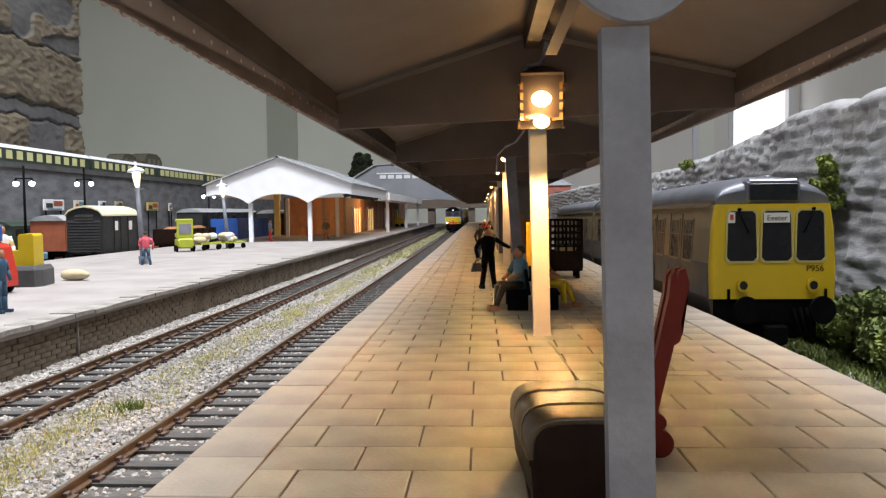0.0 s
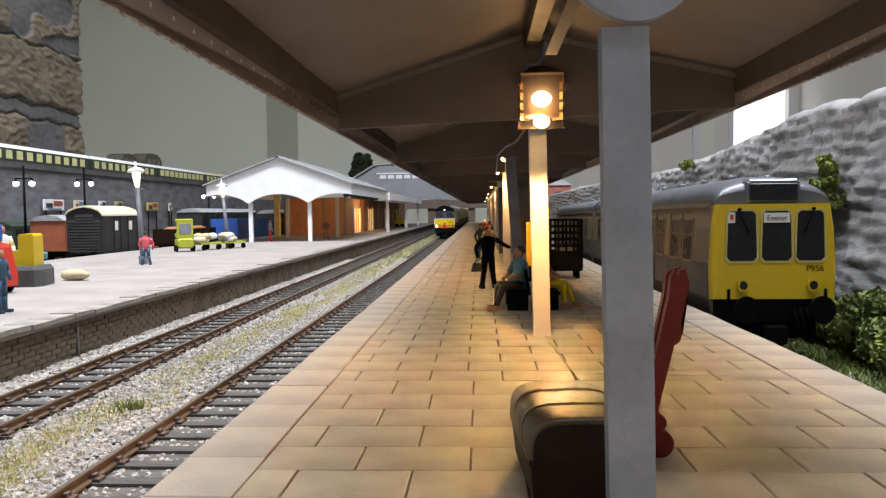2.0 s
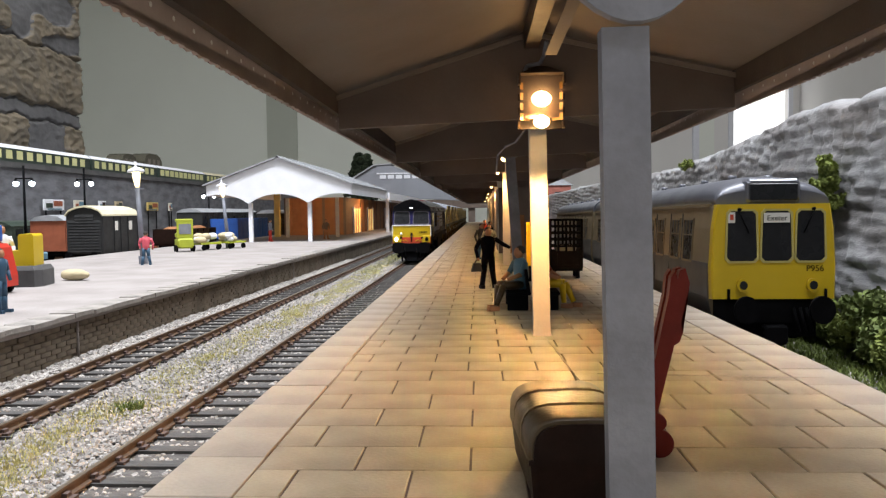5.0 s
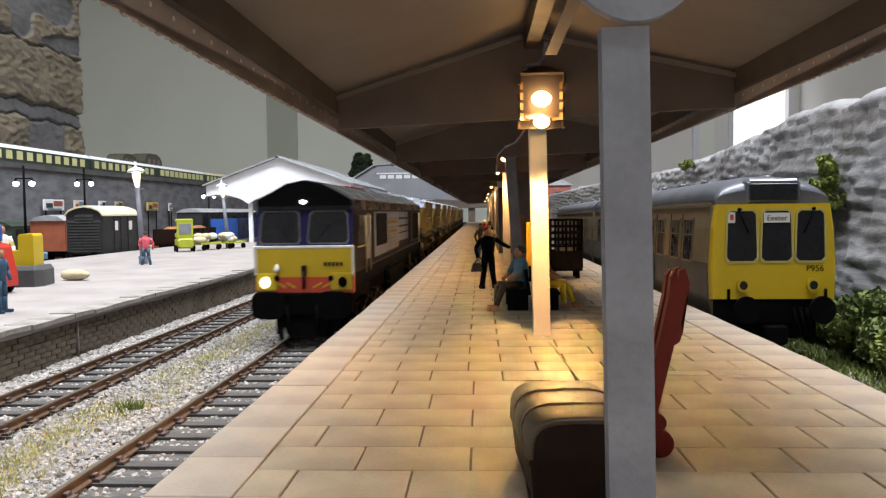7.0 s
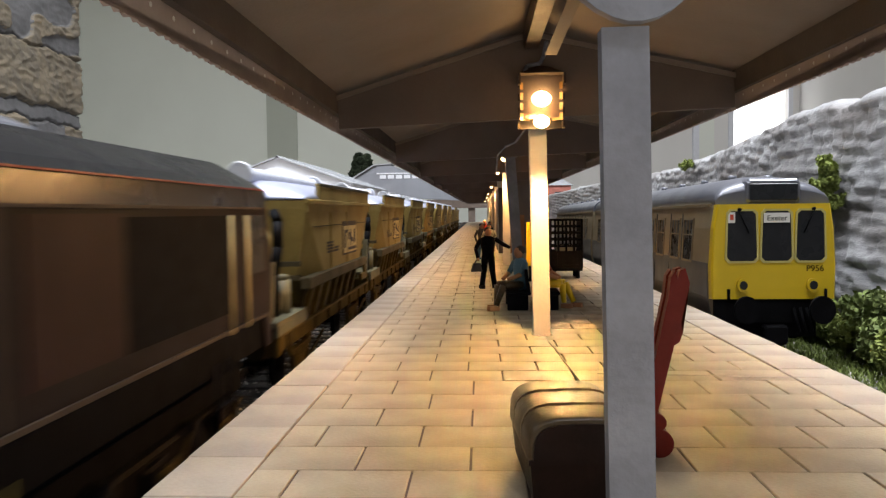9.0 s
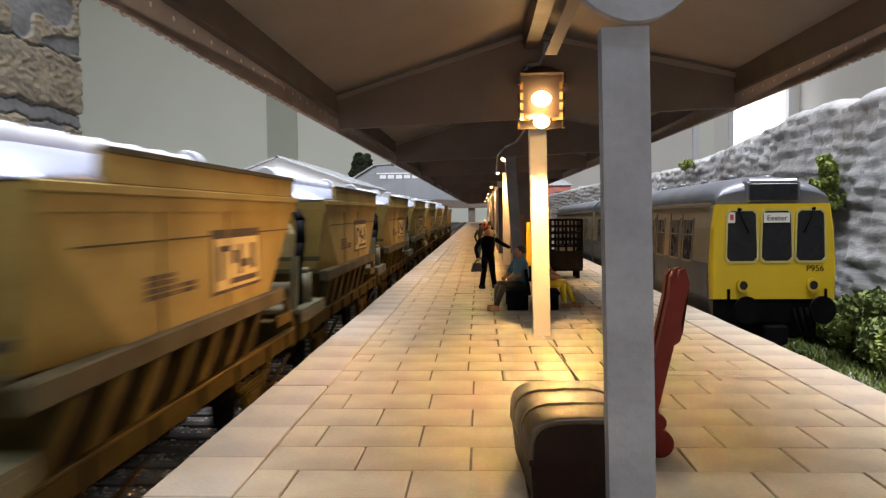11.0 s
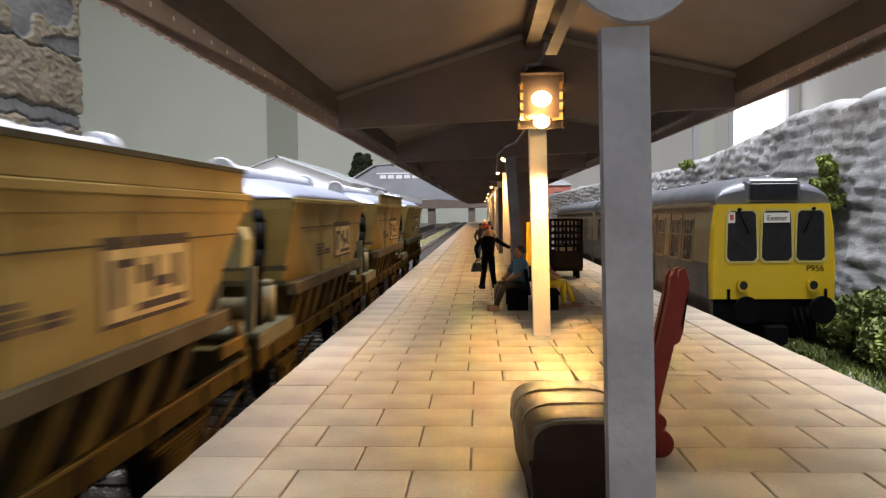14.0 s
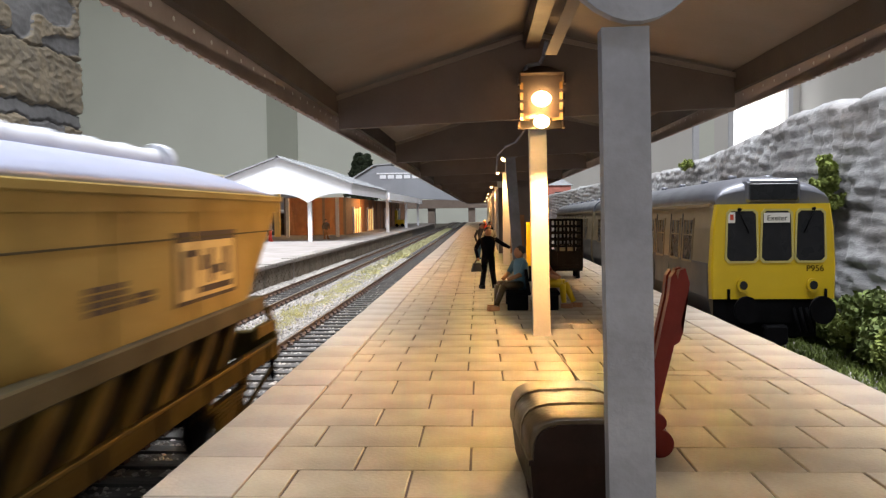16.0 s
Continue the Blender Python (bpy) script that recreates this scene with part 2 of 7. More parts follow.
def mesh_of(name, bm, material):
    bmesh.ops.recalc_face_normals(bm, faces=bm.faces[:])
    for v in bm.verts:
        v.co *= S
    me = bpy.data.meshes.new(name)
    bm.to_mesh(me)
    bm.free()
    me.materials.append(material)
    return me


def part(name, bm, material, parent=None, label="", at=None):
    ob = new(name, mesh_of(name, bm, material))
    if parent is not None:
        ob.parent = parent
    if at is not None:
        ob.matrix_basis = at
    if label:
        ob["label"] = label
    return ob


def P(x, y, z=0.0, rx=0, ry=0, rz=0):
    return pose(x * S, y * S, z * S, rx, ry, rz)


def thing(name, at, label, category, group="", kind=""):
    ob = new(name)
    ob.empty_display_size = 0.01
    ob.matrix_basis = at
    return tagged(ob, label, category, group, kind)


B = bmesh.new
# ---- the room and the baseboard ----
LEDGE, REDGE = -2.78, 5.0       # platform edges
RAIL = -1.2                     # rail head
T1, T2, T3 = -4.8, -8.8, 6.7   # track centres
FARZ = -0.25                    # top of the far platform


def room():
    def wall(name, mt, *b):
        bm = B()
        box(bm, *b)
        tagged(part(name, bm, M[mt]), kind="structure")
    N, S0, W0, E0, T = 275, -130, -150, 112, 115
    wall("wall_north", "wallgrey", W0, 29.4, N, N + 4, -60, T)
    wall("wall_west", "wallgrey", W0 - 4, W0, S0 - 4, N + 4, -60, T)
    wall("wall_south", "wallpale", W0, E0, S0 - 4, S0, -60, T)
    wall("wall_east", "wallpale", E0, E0 + 4, S0 - 4, N + 4, -60, T)
    wall("floor", "soil", W0 - 4, E0 + 4, S0 - 4, N + 4, -64, -60)
    wall("ceiling", "wallpale", W0 - 4, E0 + 4, S0 - 4, N + 4, T, T + 4)
    # pale wall with a bright window
    bm = B()
    for b in ((29.4, 89.2, -60, T), (89.2, 108.1, -60, 11.4), (89.2, 108.1, 49.2, T), (108.1, E0, -60, T)):
        box(bm, b[0], b[1], N, N + 4, b[2], b[3])
    tagged(part("wall_north_pale", bm, M["wallpale"]), kind="structure")
    bm = B()
    box(bm, 89.2, 108.1, N + 3, N + 3.5, 11.4, 49.2)
    wn = tagged(part("window_1", bm, M["winlit"]), "bright overcast daylight behind a window pane", "window", kind="structure")
    for xa, xb in ((87.5, 89.2), (108.1, 109.6)):
        bm = B()
        box(bm, xa, xb, N - .6, N, 10.4, 50.2)
        part("window_frame", bm, M["white"], wn)
    bm = B()
    box(bm, 75, 77.1, N - 1.4, N, -60, 79)
    part("curtain_edge", bm, M["white"], wn)
    bm = B()
    box(bm, 77.1, 82.4, N - 1, N, -60, 79)
    part("curtain", bm, M["wallgrey"], wn)
    bm = B()
    box(bm, -76.8, -65.8, N - .8, N, -60, T)
    tagged(part("wall_strip", bm, M["wallstrip"]), "darker grey-green panel on the room wall", "panel", kind="structure")
    bm = B()
    box(bm, -92, 60, -129, 274, -3.2, -1.75)
    tagged(part("ground", bm, M["soil"]), "brown scenic ground of the model layout", "ground", kind="structure")


room()


# ---- platforms ----
def platform_main():
    bm = B()
    box(bm, LEDGE + 0.12, REDGE - 0.12, -8.0, 175, -1.75, -0.022)
    base = tagged(part("platform", bm, M["slab_joint"]), "island platform paved with buff slabs", "platform", kind="structure")
    # slabs in staggered courses, on two sheets that meet near y = 10.3
    even = (-2.05, -1.66, -.63, .38, 1.37, 2.34, 3.3, 4.22)
    odd = (-2.05, -1.15, -.11, .9, 1.88, 2.85, 3.8, 4.22)
    lines = [6.03 - .68 * i for i in range(20, 0, -1)] + [6.03, 6.69, 7.375, 8.107, 8.815, 9.535, 10.31]
    while lines[-1] < 174:
        lines.append(lines[-1] + .655)
    meshes = {}
    rest, rest_e = B(), B()
    n = 0
    for row, (ya, yb) in enumerate(zip(lines, lines[1:])):
        cuts = even if row % 2 == 0 else odd
        off = -.09 if ya > 10 else 0.0
        for k, (a, b) in enumerate(zip(cuts, cuts[1:])):
            a = a + (off if k else 0) + .012
            b = b + (off if k < 6 else 0) - .012
            zz = (random.random() - .5) * .008
            if 4 < ya < 24 and n < 260:
                key = (round(b - a, 2), round(yb - ya, 2))
                if key not in meshes:
                    bm = B()
                    w, d = (b - a) / 2, (yb - ya) / 2 - .005
                    loft(bm, [[(-w, -d, -.03), (w, -d, -.03), (w, d, -.03), (-w, d, -.03)], [(-w, -d, -.006), (w, -d, -.006), (w, d, -.006), (-w, d, -.006)],
                              [(-w + .008, -d + .006, 0), (w - .008, -d + .006, 0), (w - .008, d - .006, 0), (-w + .008, d - .006, 0)]])
                    meshes[key] = mesh_of("slab", bm, M["slab"])
                o = new("slab", meshes[key])
                o.parent, o.location = base, Vector(((a + b) / 2, (ya + yb) / 2, zz)) * S
                o.rotation_euler = (0, 0, radians(random.uniform(-.2, .2)))
                n += 1
            else:
                box(rest, a, b, ya + .005, yb - .005, -.03, zz)
    # long edging stones on both sides
    bm = B()
    box(bm, -.368, .368, -.495, .495, -.05, 0.0, .008)
    edge = mesh_of("edging_slab", bm, M["edging"])
    for i in range(180):
        y = -6.5 + i * 1.0
        for xe in (LEDGE + .36, REDGE - .41):
            if 4 < y < 30:
                o = new("edging_slab", edge)
                o.parent, o.location = base, Vector((xe + random.uniform(-.012, .012), y, .004 + random.uniform(0, .012))) * S
                o.rotation_euler = (0, 0, radians(random.uniform(-.4, .4)))
            elif y < 174:
                box(rest_e, xe - .36, xe + .36, y - .493, y + .493, -.05, .004)
    # thin beads of filler along the edging
    bm = B()
    for (xa, ya), (xb, yb) in (((-2.09, 10.4), (-2.03, 17.8)), ((-2.03, 17.8), (1.0, 17.85)), ((1.6, 10.7), (4.6, 10.4)), ((1.15, 14.0), (1.35, 9.6))):
        m_ = 24
        rr = []
        for i in range(m_ + 1):
            t = i / m_
            c = Vector((xa + (xb - xa) * t + .02 * noise.noise((t * 9, xa, 0)), ya + (yb - ya) * t + .02 * noise.noise((t * 9, xa, 4)), .006))
            r = .012 + .008 * noise.noise((t * 14, ya, 2))
            q = Vector((yb - ya, xa - xb, 0)).normalized() * r
            rr.append([c - q, c + Vector((0, 0, r)), c + q])
        loft(bm, rr, cap=False, closed=False)
    part("filler_bead", bm, M["edging"], base)
    tagged(part("paving", rest, M["slab"], base), kind="stuff")
    tagged(part("edging", rest_e, M["edging"], base), kind="stuff")


def platform_far():
    xe, xb = -10.75, -25.5
    bm = B()
    box(bm, xb, xe - 0.06, -12, 178, -1.75, FARZ - 0.02)
    base = tagged(part("far_platform", bm, M["mortar"]), "opposite platform with pale paving and a brick face", "platform", kind="structure")
    # uneven pale deck with a slightly wavy lip
    bm = B()
    N = 190
    rows = []
    for i in range(N + 1):
        y = -12 + 190 * i / N
        e = xe + 0.16 + 0.06 * noise.noise((y * 0.35, 3, 0)) + 0.03 * noise.noise((y * 1.7, 9, 0))
        z = FARZ + 0.05 * noise.noise((y * 0.3, 1, 0))
        rows.append([(e, y, z - 0.2), (e + 0.02, y, z - 0.03), (e - 0.08, y, z), (xe - 0.75, y, FARZ + 0.01), (xe - 6, y, FARZ + 0.02), (xb, y, FARZ)])
    loft(bm, rows, cap=False, closed=False)
    part("deck", bm, M["far_slab"], base)
    bm = B()
    box(bm, -.36, .36, -.47, .47, -.12, 0)
    cope = mesh_of("coping_stone", bm, M["cope"])
    for i in range(60):
        y = 10 + i * .97
        o = new("coping_stone", cope)
        o.parent, o.location = base, Vector((xe - .12 + random.uniform(-.03, .03), y, FARZ + .035 + random.uniform(-.015, .015))) * S
        o.rotation_euler = (random.uniform(-.015, .015), random.uniform(-.03, .03), random.uniform(-.02, .02))
    bm = B()
    for y, h in ((19.6, 1.35), (43.0, 1.3)):
        rod(bm, (xe + .06, y, -1.6), (xe + .06, y, -1.6 + h), .03, 6)
    part("drain_pipe", bm, M["far_slab"], base)
    # brick face: courses of bricks, nearest stretch as single bricks
    bm = B()
    box(bm, -0.03, 0.03, -0.215, 0.215, -0.06, 0.06)
    bmesh_ = mesh_of("brick", bm, M["brick"])
    rest = B()
    n = 0
    for c in range(10):
        z = -1.64 + c * 0.134
        y = -10 + (c % 2) * 0.23
        while y < 120:
            if 13 < y < 27 and n < 300:
                o = new("brick", bmesh_)
                o.parent, o.location = base, Vector((xe - 0.03 + random.uniform(-0.02, 0.02), y, z)) * S
                n += 1
            else:
                k = random.uniform(-0.02, 0.02)
                box(rest, xe - 0.06 + k, xe + k, y - 0.215, y + 0.215, z - 0.06, z + 0.06)
            y += 0.455
    tagged(part("brickwork", rest, M["brick"], base), kind="stuff")


# ---- tracks ----
def track(name, cx, y0, y1, label, near):
    bm = B()
    prof = [(cx - 2.2, -1.75), (cx - 1.75, -1.42), (cx + 1.75, -1.42), (cx + 2.2, -1.75)]
    extrude_y(bm, prof, y0, y1)
    tr = tagged(part(name, bm, M["bed"]), label, "track", kind="structure")
    for sx in (-0.66, 0.66):
        bm = B()
        x = cx + sx
        prof = [(x - .075, RAIL - .17), (x + .075, RAIL - .17), (x + .075, RAIL - .14), (x + .02, RAIL - .12), (x + .02, RAIL - .05), (x + .038, RAIL - .035),
                (x + .038, RAIL - .004), (x - .038, RAIL - .004), (x - .038, RAIL - .035), (x - .02, RAIL - .05), (x - .02, RAIL - .12), (x - .075, RAIL - .14)]
        extrude_y(bm, prof, y0, y1)
        part("rail", bm, M["rail"], tr)
        bm = B()
        box(bm, x - .032, x + .032, y0, y1, RAIL - .004, RAIL + .002)
        part("rail_head", bm, M["railtop"], tr)
    bm = B()
    box(bm, -1.25, 1.25, -.13, .13, -.16, 0.0)
    sl = mesh_of("sleeper", bm, M["sleeper"])
    bm = B()
    for sx in (-0.66, 0.66):
        for k in (-1, 1):
            box(bm, sx + k * .11 - .07, sx + k * .11 + .07, -.09, .09, 0, .045)
            box(bm, sx + k * .065 - .035, sx + k * .065 + .035, -.06, .06, .045, .10)
    ch = mesh_of("rail_chairs", bm, M["chair"])
    rest, restc = B(), B()
    y, n = y0 + 0.4, 0
    while y < y1:
        if near[0] < y < near[1]:
            for me, z in ((sl, RAIL - .17),):
                o = new("sleeper", me)
                o.parent, o.location = tr, Vector((cx, y, z)) * S
                q = new("rail_chairs", ch)
                q.parent, q.location = o, (0, 0, 0)
        else:
            box(rest, cx - 1.25, cx + 1.25, y - .13, y + .13, RAIL - .33, RAIL - .17)
            for sx in (-0.66, 0.66):
                box(restc, cx + sx - .18, cx + sx + .18, y - .09, y + .09, RAIL - .17, RAIL - .11)
        y += 0.72
    tagged(part("sleepers_beyond", rest, M["sleeper"], tr), kind="stuff")
    tagged(part("chairs_beyond", restc, M["chair"], tr), kind="stuff")
    return tr


def stones(name, count, x0, x1, y0, y1, z, size, label, pw=1.8):
    rnd = random.Random(name)
    vs, fs = [], []
    base = [(-1, -1, -.6), (1, -1, -.6), (1, 1, -.6), (-1, 1, -.6), (-.7, -.6, .7), (.6, -.7, .6), (.7, .6, .7), (-.6, .7, .6)]
    fc = [(0, 3, 2, 1), (4, 5, 6, 7), (0, 1, 5, 4), (1, 2, 6, 5), (2, 3, 7, 6), (3, 0, 4, 7)]
    for i in range(count):
        y = y0 + (y1 - y0) * rnd.random() ** pw
        x = rnd.uniform(x0, x1)
        r = size * rnd.uniform(0.6, 1.25)
        q = Euler((rnd.uniform(-.6, .6), rnd.uniform(-.6, .6), rnd.uniform(0, 6.3))).to_matrix()
        k = (r, r * rnd.uniform(.6, 1), r * rnd.uniform(.5, .9))
        n = len(vs)
        zz = z(x) + rnd.uniform(-.02, .03)
        for b in base:
            p = q @ Vector((b[0] * k[0] * rnd.uniform(.7, 1.1), b[1] * k[1] * rnd.uniform(.7, 1.1), b[2] * k[2]))
            vs.append(((x + p.x) * S, (y + p.y) * S, (zz + p.z) * S))
        fs += [tuple(n + j for j in f) for f in fc]
    me = bpy.data.meshes.new(name)
    me.from_pydata(vs, [], fs)
    me.materials.append(M["ballast"])
    tagged(new(name, me), label, "gravel", kind="stuff")


def tracks():
    track("track_near", T1, -127, 273, "rusty rails on weathered grey sleepers in ballast", (9, 45))
    track("track_far", T2, -127, 273, "rusty rails on weathered sleepers beside the brick platform face", (11, 50))
    bay = track("track_bay", T3, -20, 150, "bay track beside the island platform", (10, 24))
    bay.matrix_basis = P(0, 17.85, 0, -0.5) @ P(0, -17.85, 0)
    zz = lambda x: -1.40
    stones("ballast_six_foot", 21000, T2 + 0.95, T1 - 0.75, 7, 60, lambda x: -1.37, 0.052, "grey and white loose ballast between the tracks", 1.7)
    stones("ballast_near_track", 8000, T1 - 0.8, T1 + 1.7, 7, 50, lambda x: -1.445, 0.045, "grey ballast between the sleepers", 1.7)
    stones("ballast_far_track", 7000, T2 - 0.9, T2 + 1.0, 10, 55, lambda x: -1.445, 0.045, "grey ballast between the sleepers", 1.6)
    stones("ballast_wall_side", 7000, -10.6, T2 - 0.8, 10, 60, lambda x: -1.38, 0.055, "pale ballast along the foot of the brick face", 1.6)
    stones("ballast_bay", 2200, 5.2, 9.0, 9, 30, lambda x: -1.42, 0.07, "grey ballast around the bay track", 1.4)


# ---- the canopy over the island platform ----
CANOPY = P(-2.6, 0, 3.8, 0, -2.16, 0)
CW, BAY, CY0 = 7.15, 9.3, 4.7


def canopy():
    cp = thing("platform_canopy", CANOPY, "brown gabled platform canopy with toothed valances", "canopy")
    y1 = 150
    mid = CW / 2
    for k, (xa, za, xb, zb) in enumerate(((-0.15, 0.58, mid, 1.6), (mid, 1.6, CW + 0.15, 0.58))):
        bm = B()
        extrude_y(bm, [(xa, za), (xb, zb), (xb, zb + 0.1), (xa, za + 0.1)], CY0, y1)
        part("roof_panel", bm, M["roof_under"], cp)
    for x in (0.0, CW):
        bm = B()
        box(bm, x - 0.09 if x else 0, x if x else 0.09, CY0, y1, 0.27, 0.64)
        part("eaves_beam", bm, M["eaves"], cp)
    # ridge beam takes the dark lantern brown to paint its shaded underside
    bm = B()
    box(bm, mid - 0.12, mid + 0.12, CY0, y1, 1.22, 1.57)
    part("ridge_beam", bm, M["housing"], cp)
    y = 13.6
    while y < y1:
        bm = B()
        extrude_y(bm, [(0.1, 0.0), (CW - 0.1, 0.0), (CW - 0.1, 0.57), (mid, 1.55), (0.1, 0.57)], y, y + 0.16)
        part("truss_board", bm, M["brown"], cp)
        bm = B()
        for sx in (-1, 1):
            loft(bm, [[(mid + sx * 0.15, y - 0.06, 1.38), (mid + sx * 0.15, y - 0.005, 1.38), (mid + sx * 0.15, y - 0.005, 1.46), (mid + sx * 0.15, y - 0.06, 1.46)],
                      [(mid + sx * 3.5, y - 0.06, 0.5), (mid + sx * 3.5, y - 0.005, 0.5), (mid + sx * 3.5, y - 0.005, 0.58), (mid + sx * 3.5, y - 0.06, 0.58)]])
        part("rafter", bm, M["roof_under"], cp)
        y += BAY
    # toothed valances, one board to a bay
    for x in (-0.05, CW + 0.05):
        y = CY0
        while y < 110:
            bm = B()
            t = 0.155
            n = int(BAY / t)
            prof = [(y, 0.33), (y, 0.07)]
            for i in range(n):
                prof += [(y + i * t, 0.06), (y + (i + 0.5) * t, 0.0), (y + (i + 0.98) * t, 0.06)]
            prof += [(y + BAY - 0.03, 0.06), (y + BAY - 0.03, 0.33)]
            vs = [[bm.verts.new((xx, a, b)) for a, b in prof] for xx in (x - 0.025, x + 0.025)]
            bm.faces.new(vs[0])
            bm.faces.new(vs[1][::-1])
            for i in range(len(prof)):
                j = (i + 1) % len(prof)
                bm.faces.new((vs[0][i], vs[0][j], vs[1][j], vs[1][i]))
            bmesh.ops.triangulate(bm, faces=[f for f in bm.faces if len(f.verts) > 4])
            va = part("valance", bm, M["brown2"], cp)
            bm = B()
            for i in range(0, n, 3):
                rod(bm, (x - 0.032, y + i * t, 0.2), (x + 0.032, y + i * t, 0.2), 0.022, 6)
            part("pierced_dots", bm, M["offwhite"], va)
            y += BAY
    # arched end board
    bm = B()
    pts = []
    px = 3.55
    for i in range(81):
        x = -0.1 + (CW + 0.2) * i / 80
        pts.append(x)
    low = lambda x: min(0.3, -0.5 + 1.45 * (x - px) ** 2)
    top = [(x, (0.62 + 1.0 * (1 - abs(x - mid) / mid)) if abs(x - mid) <= mid + .2 else 0.6) for x in pts]
    rows = [[(x, CY0, low(x)), (x, CY0, t), (x, CY0 + 0.1, t), (x, CY0 + 0.1, low(x))] for x, t in top]
    loft(bm, rows)
    part("end_board", bm, M["post_grey"], cp, "pale grey arched end board")


def canopy_posts():
    for i in range(12):
        y = 4.85 + 9.35 * i
        tilt = 0.9 if i < 2 else (4 if i == 2 else 0)
        h = 3.95 if i else 3.42
        po = thing("canopy_post", P((0.95, 1.12, 1.2)[min(i, 2)] if i < 3 else 1.12, y, 0, 0, -tilt, 0), "square pale-painted canopy post" if i != 2 else "square canopy post, leaning slightly, grey for its unlit face", "post", "canopy posts")
        bm = B()
        w = 0.155
        box(bm, -w, w, -w, w, 0, h) if i else box(bm, -.145, .145, -.08, .08, 0, h)
        # third post takes the grey in place of shade on its face
        part("shaft", bm, M["post_grey"] if i in (0, 2) else M["post_cream"], po)
        bm = B()
        box(bm, -w - .018, w + .018, -w - .018, w + .018, 0, 0.035)
        part("foot", bm, M["post_cream"], po)
        if not i:
            continue
        bm = B()
        box(bm, -w - .07, w + .07, -w - .04, w + .04, h, h + 0.12)
        part("cap", bm, M["brown"], po)


platform_main()
platform_far()
tracks()
canopy()
canopy_posts()


# ---- rolling stock ----
def wheelset(parent, x, y, r, mt="black", axle=True):
    """Two wheels and an axle; the tread on the rails."""
    bm = B()
    for sx in (-0.66, 0.66):
        rod(bm, (x + sx - .06, y, RAIL + r), (x + sx + .06, y, RAIL + r), r, 16)
        rod(bm, (x + sx - .09, y, RAIL + r), (x + sx + .09, y, RAIL + r), r * 0.35, 10)
    rod(bm, (x - .66, y, RAIL + r), (x + .66, y, RAIL + r), 0.08, 8)
    return part("wheelset", bm, M[mt], parent)


def rail_vehicle_ring(w, prof, y, cx=0.0, k=1.0):
    return [(cx + x * w * k, y, z) for x, z in prof]


def loco_height(z):
    """Heights of the locomotive's features above the platform, from its plain proportions."""
    tab = ((-1.3, -1.3), (-.9, -.95), (-.5, -.42), (-.35, -.18), (-.22, .14), (.14, .58), (.95, 1.4), (1.1, 1.51), (1.8, 2.35), (2.05, 2.58), (3.1, 3.24), (3.4, 3.5))
    for (a, fa), (b, fb) in zip(tab, tab[1:]):
        if z <= b:
            return fa + (fb - fa) * (z - a) / (b - a)
    return z + .1


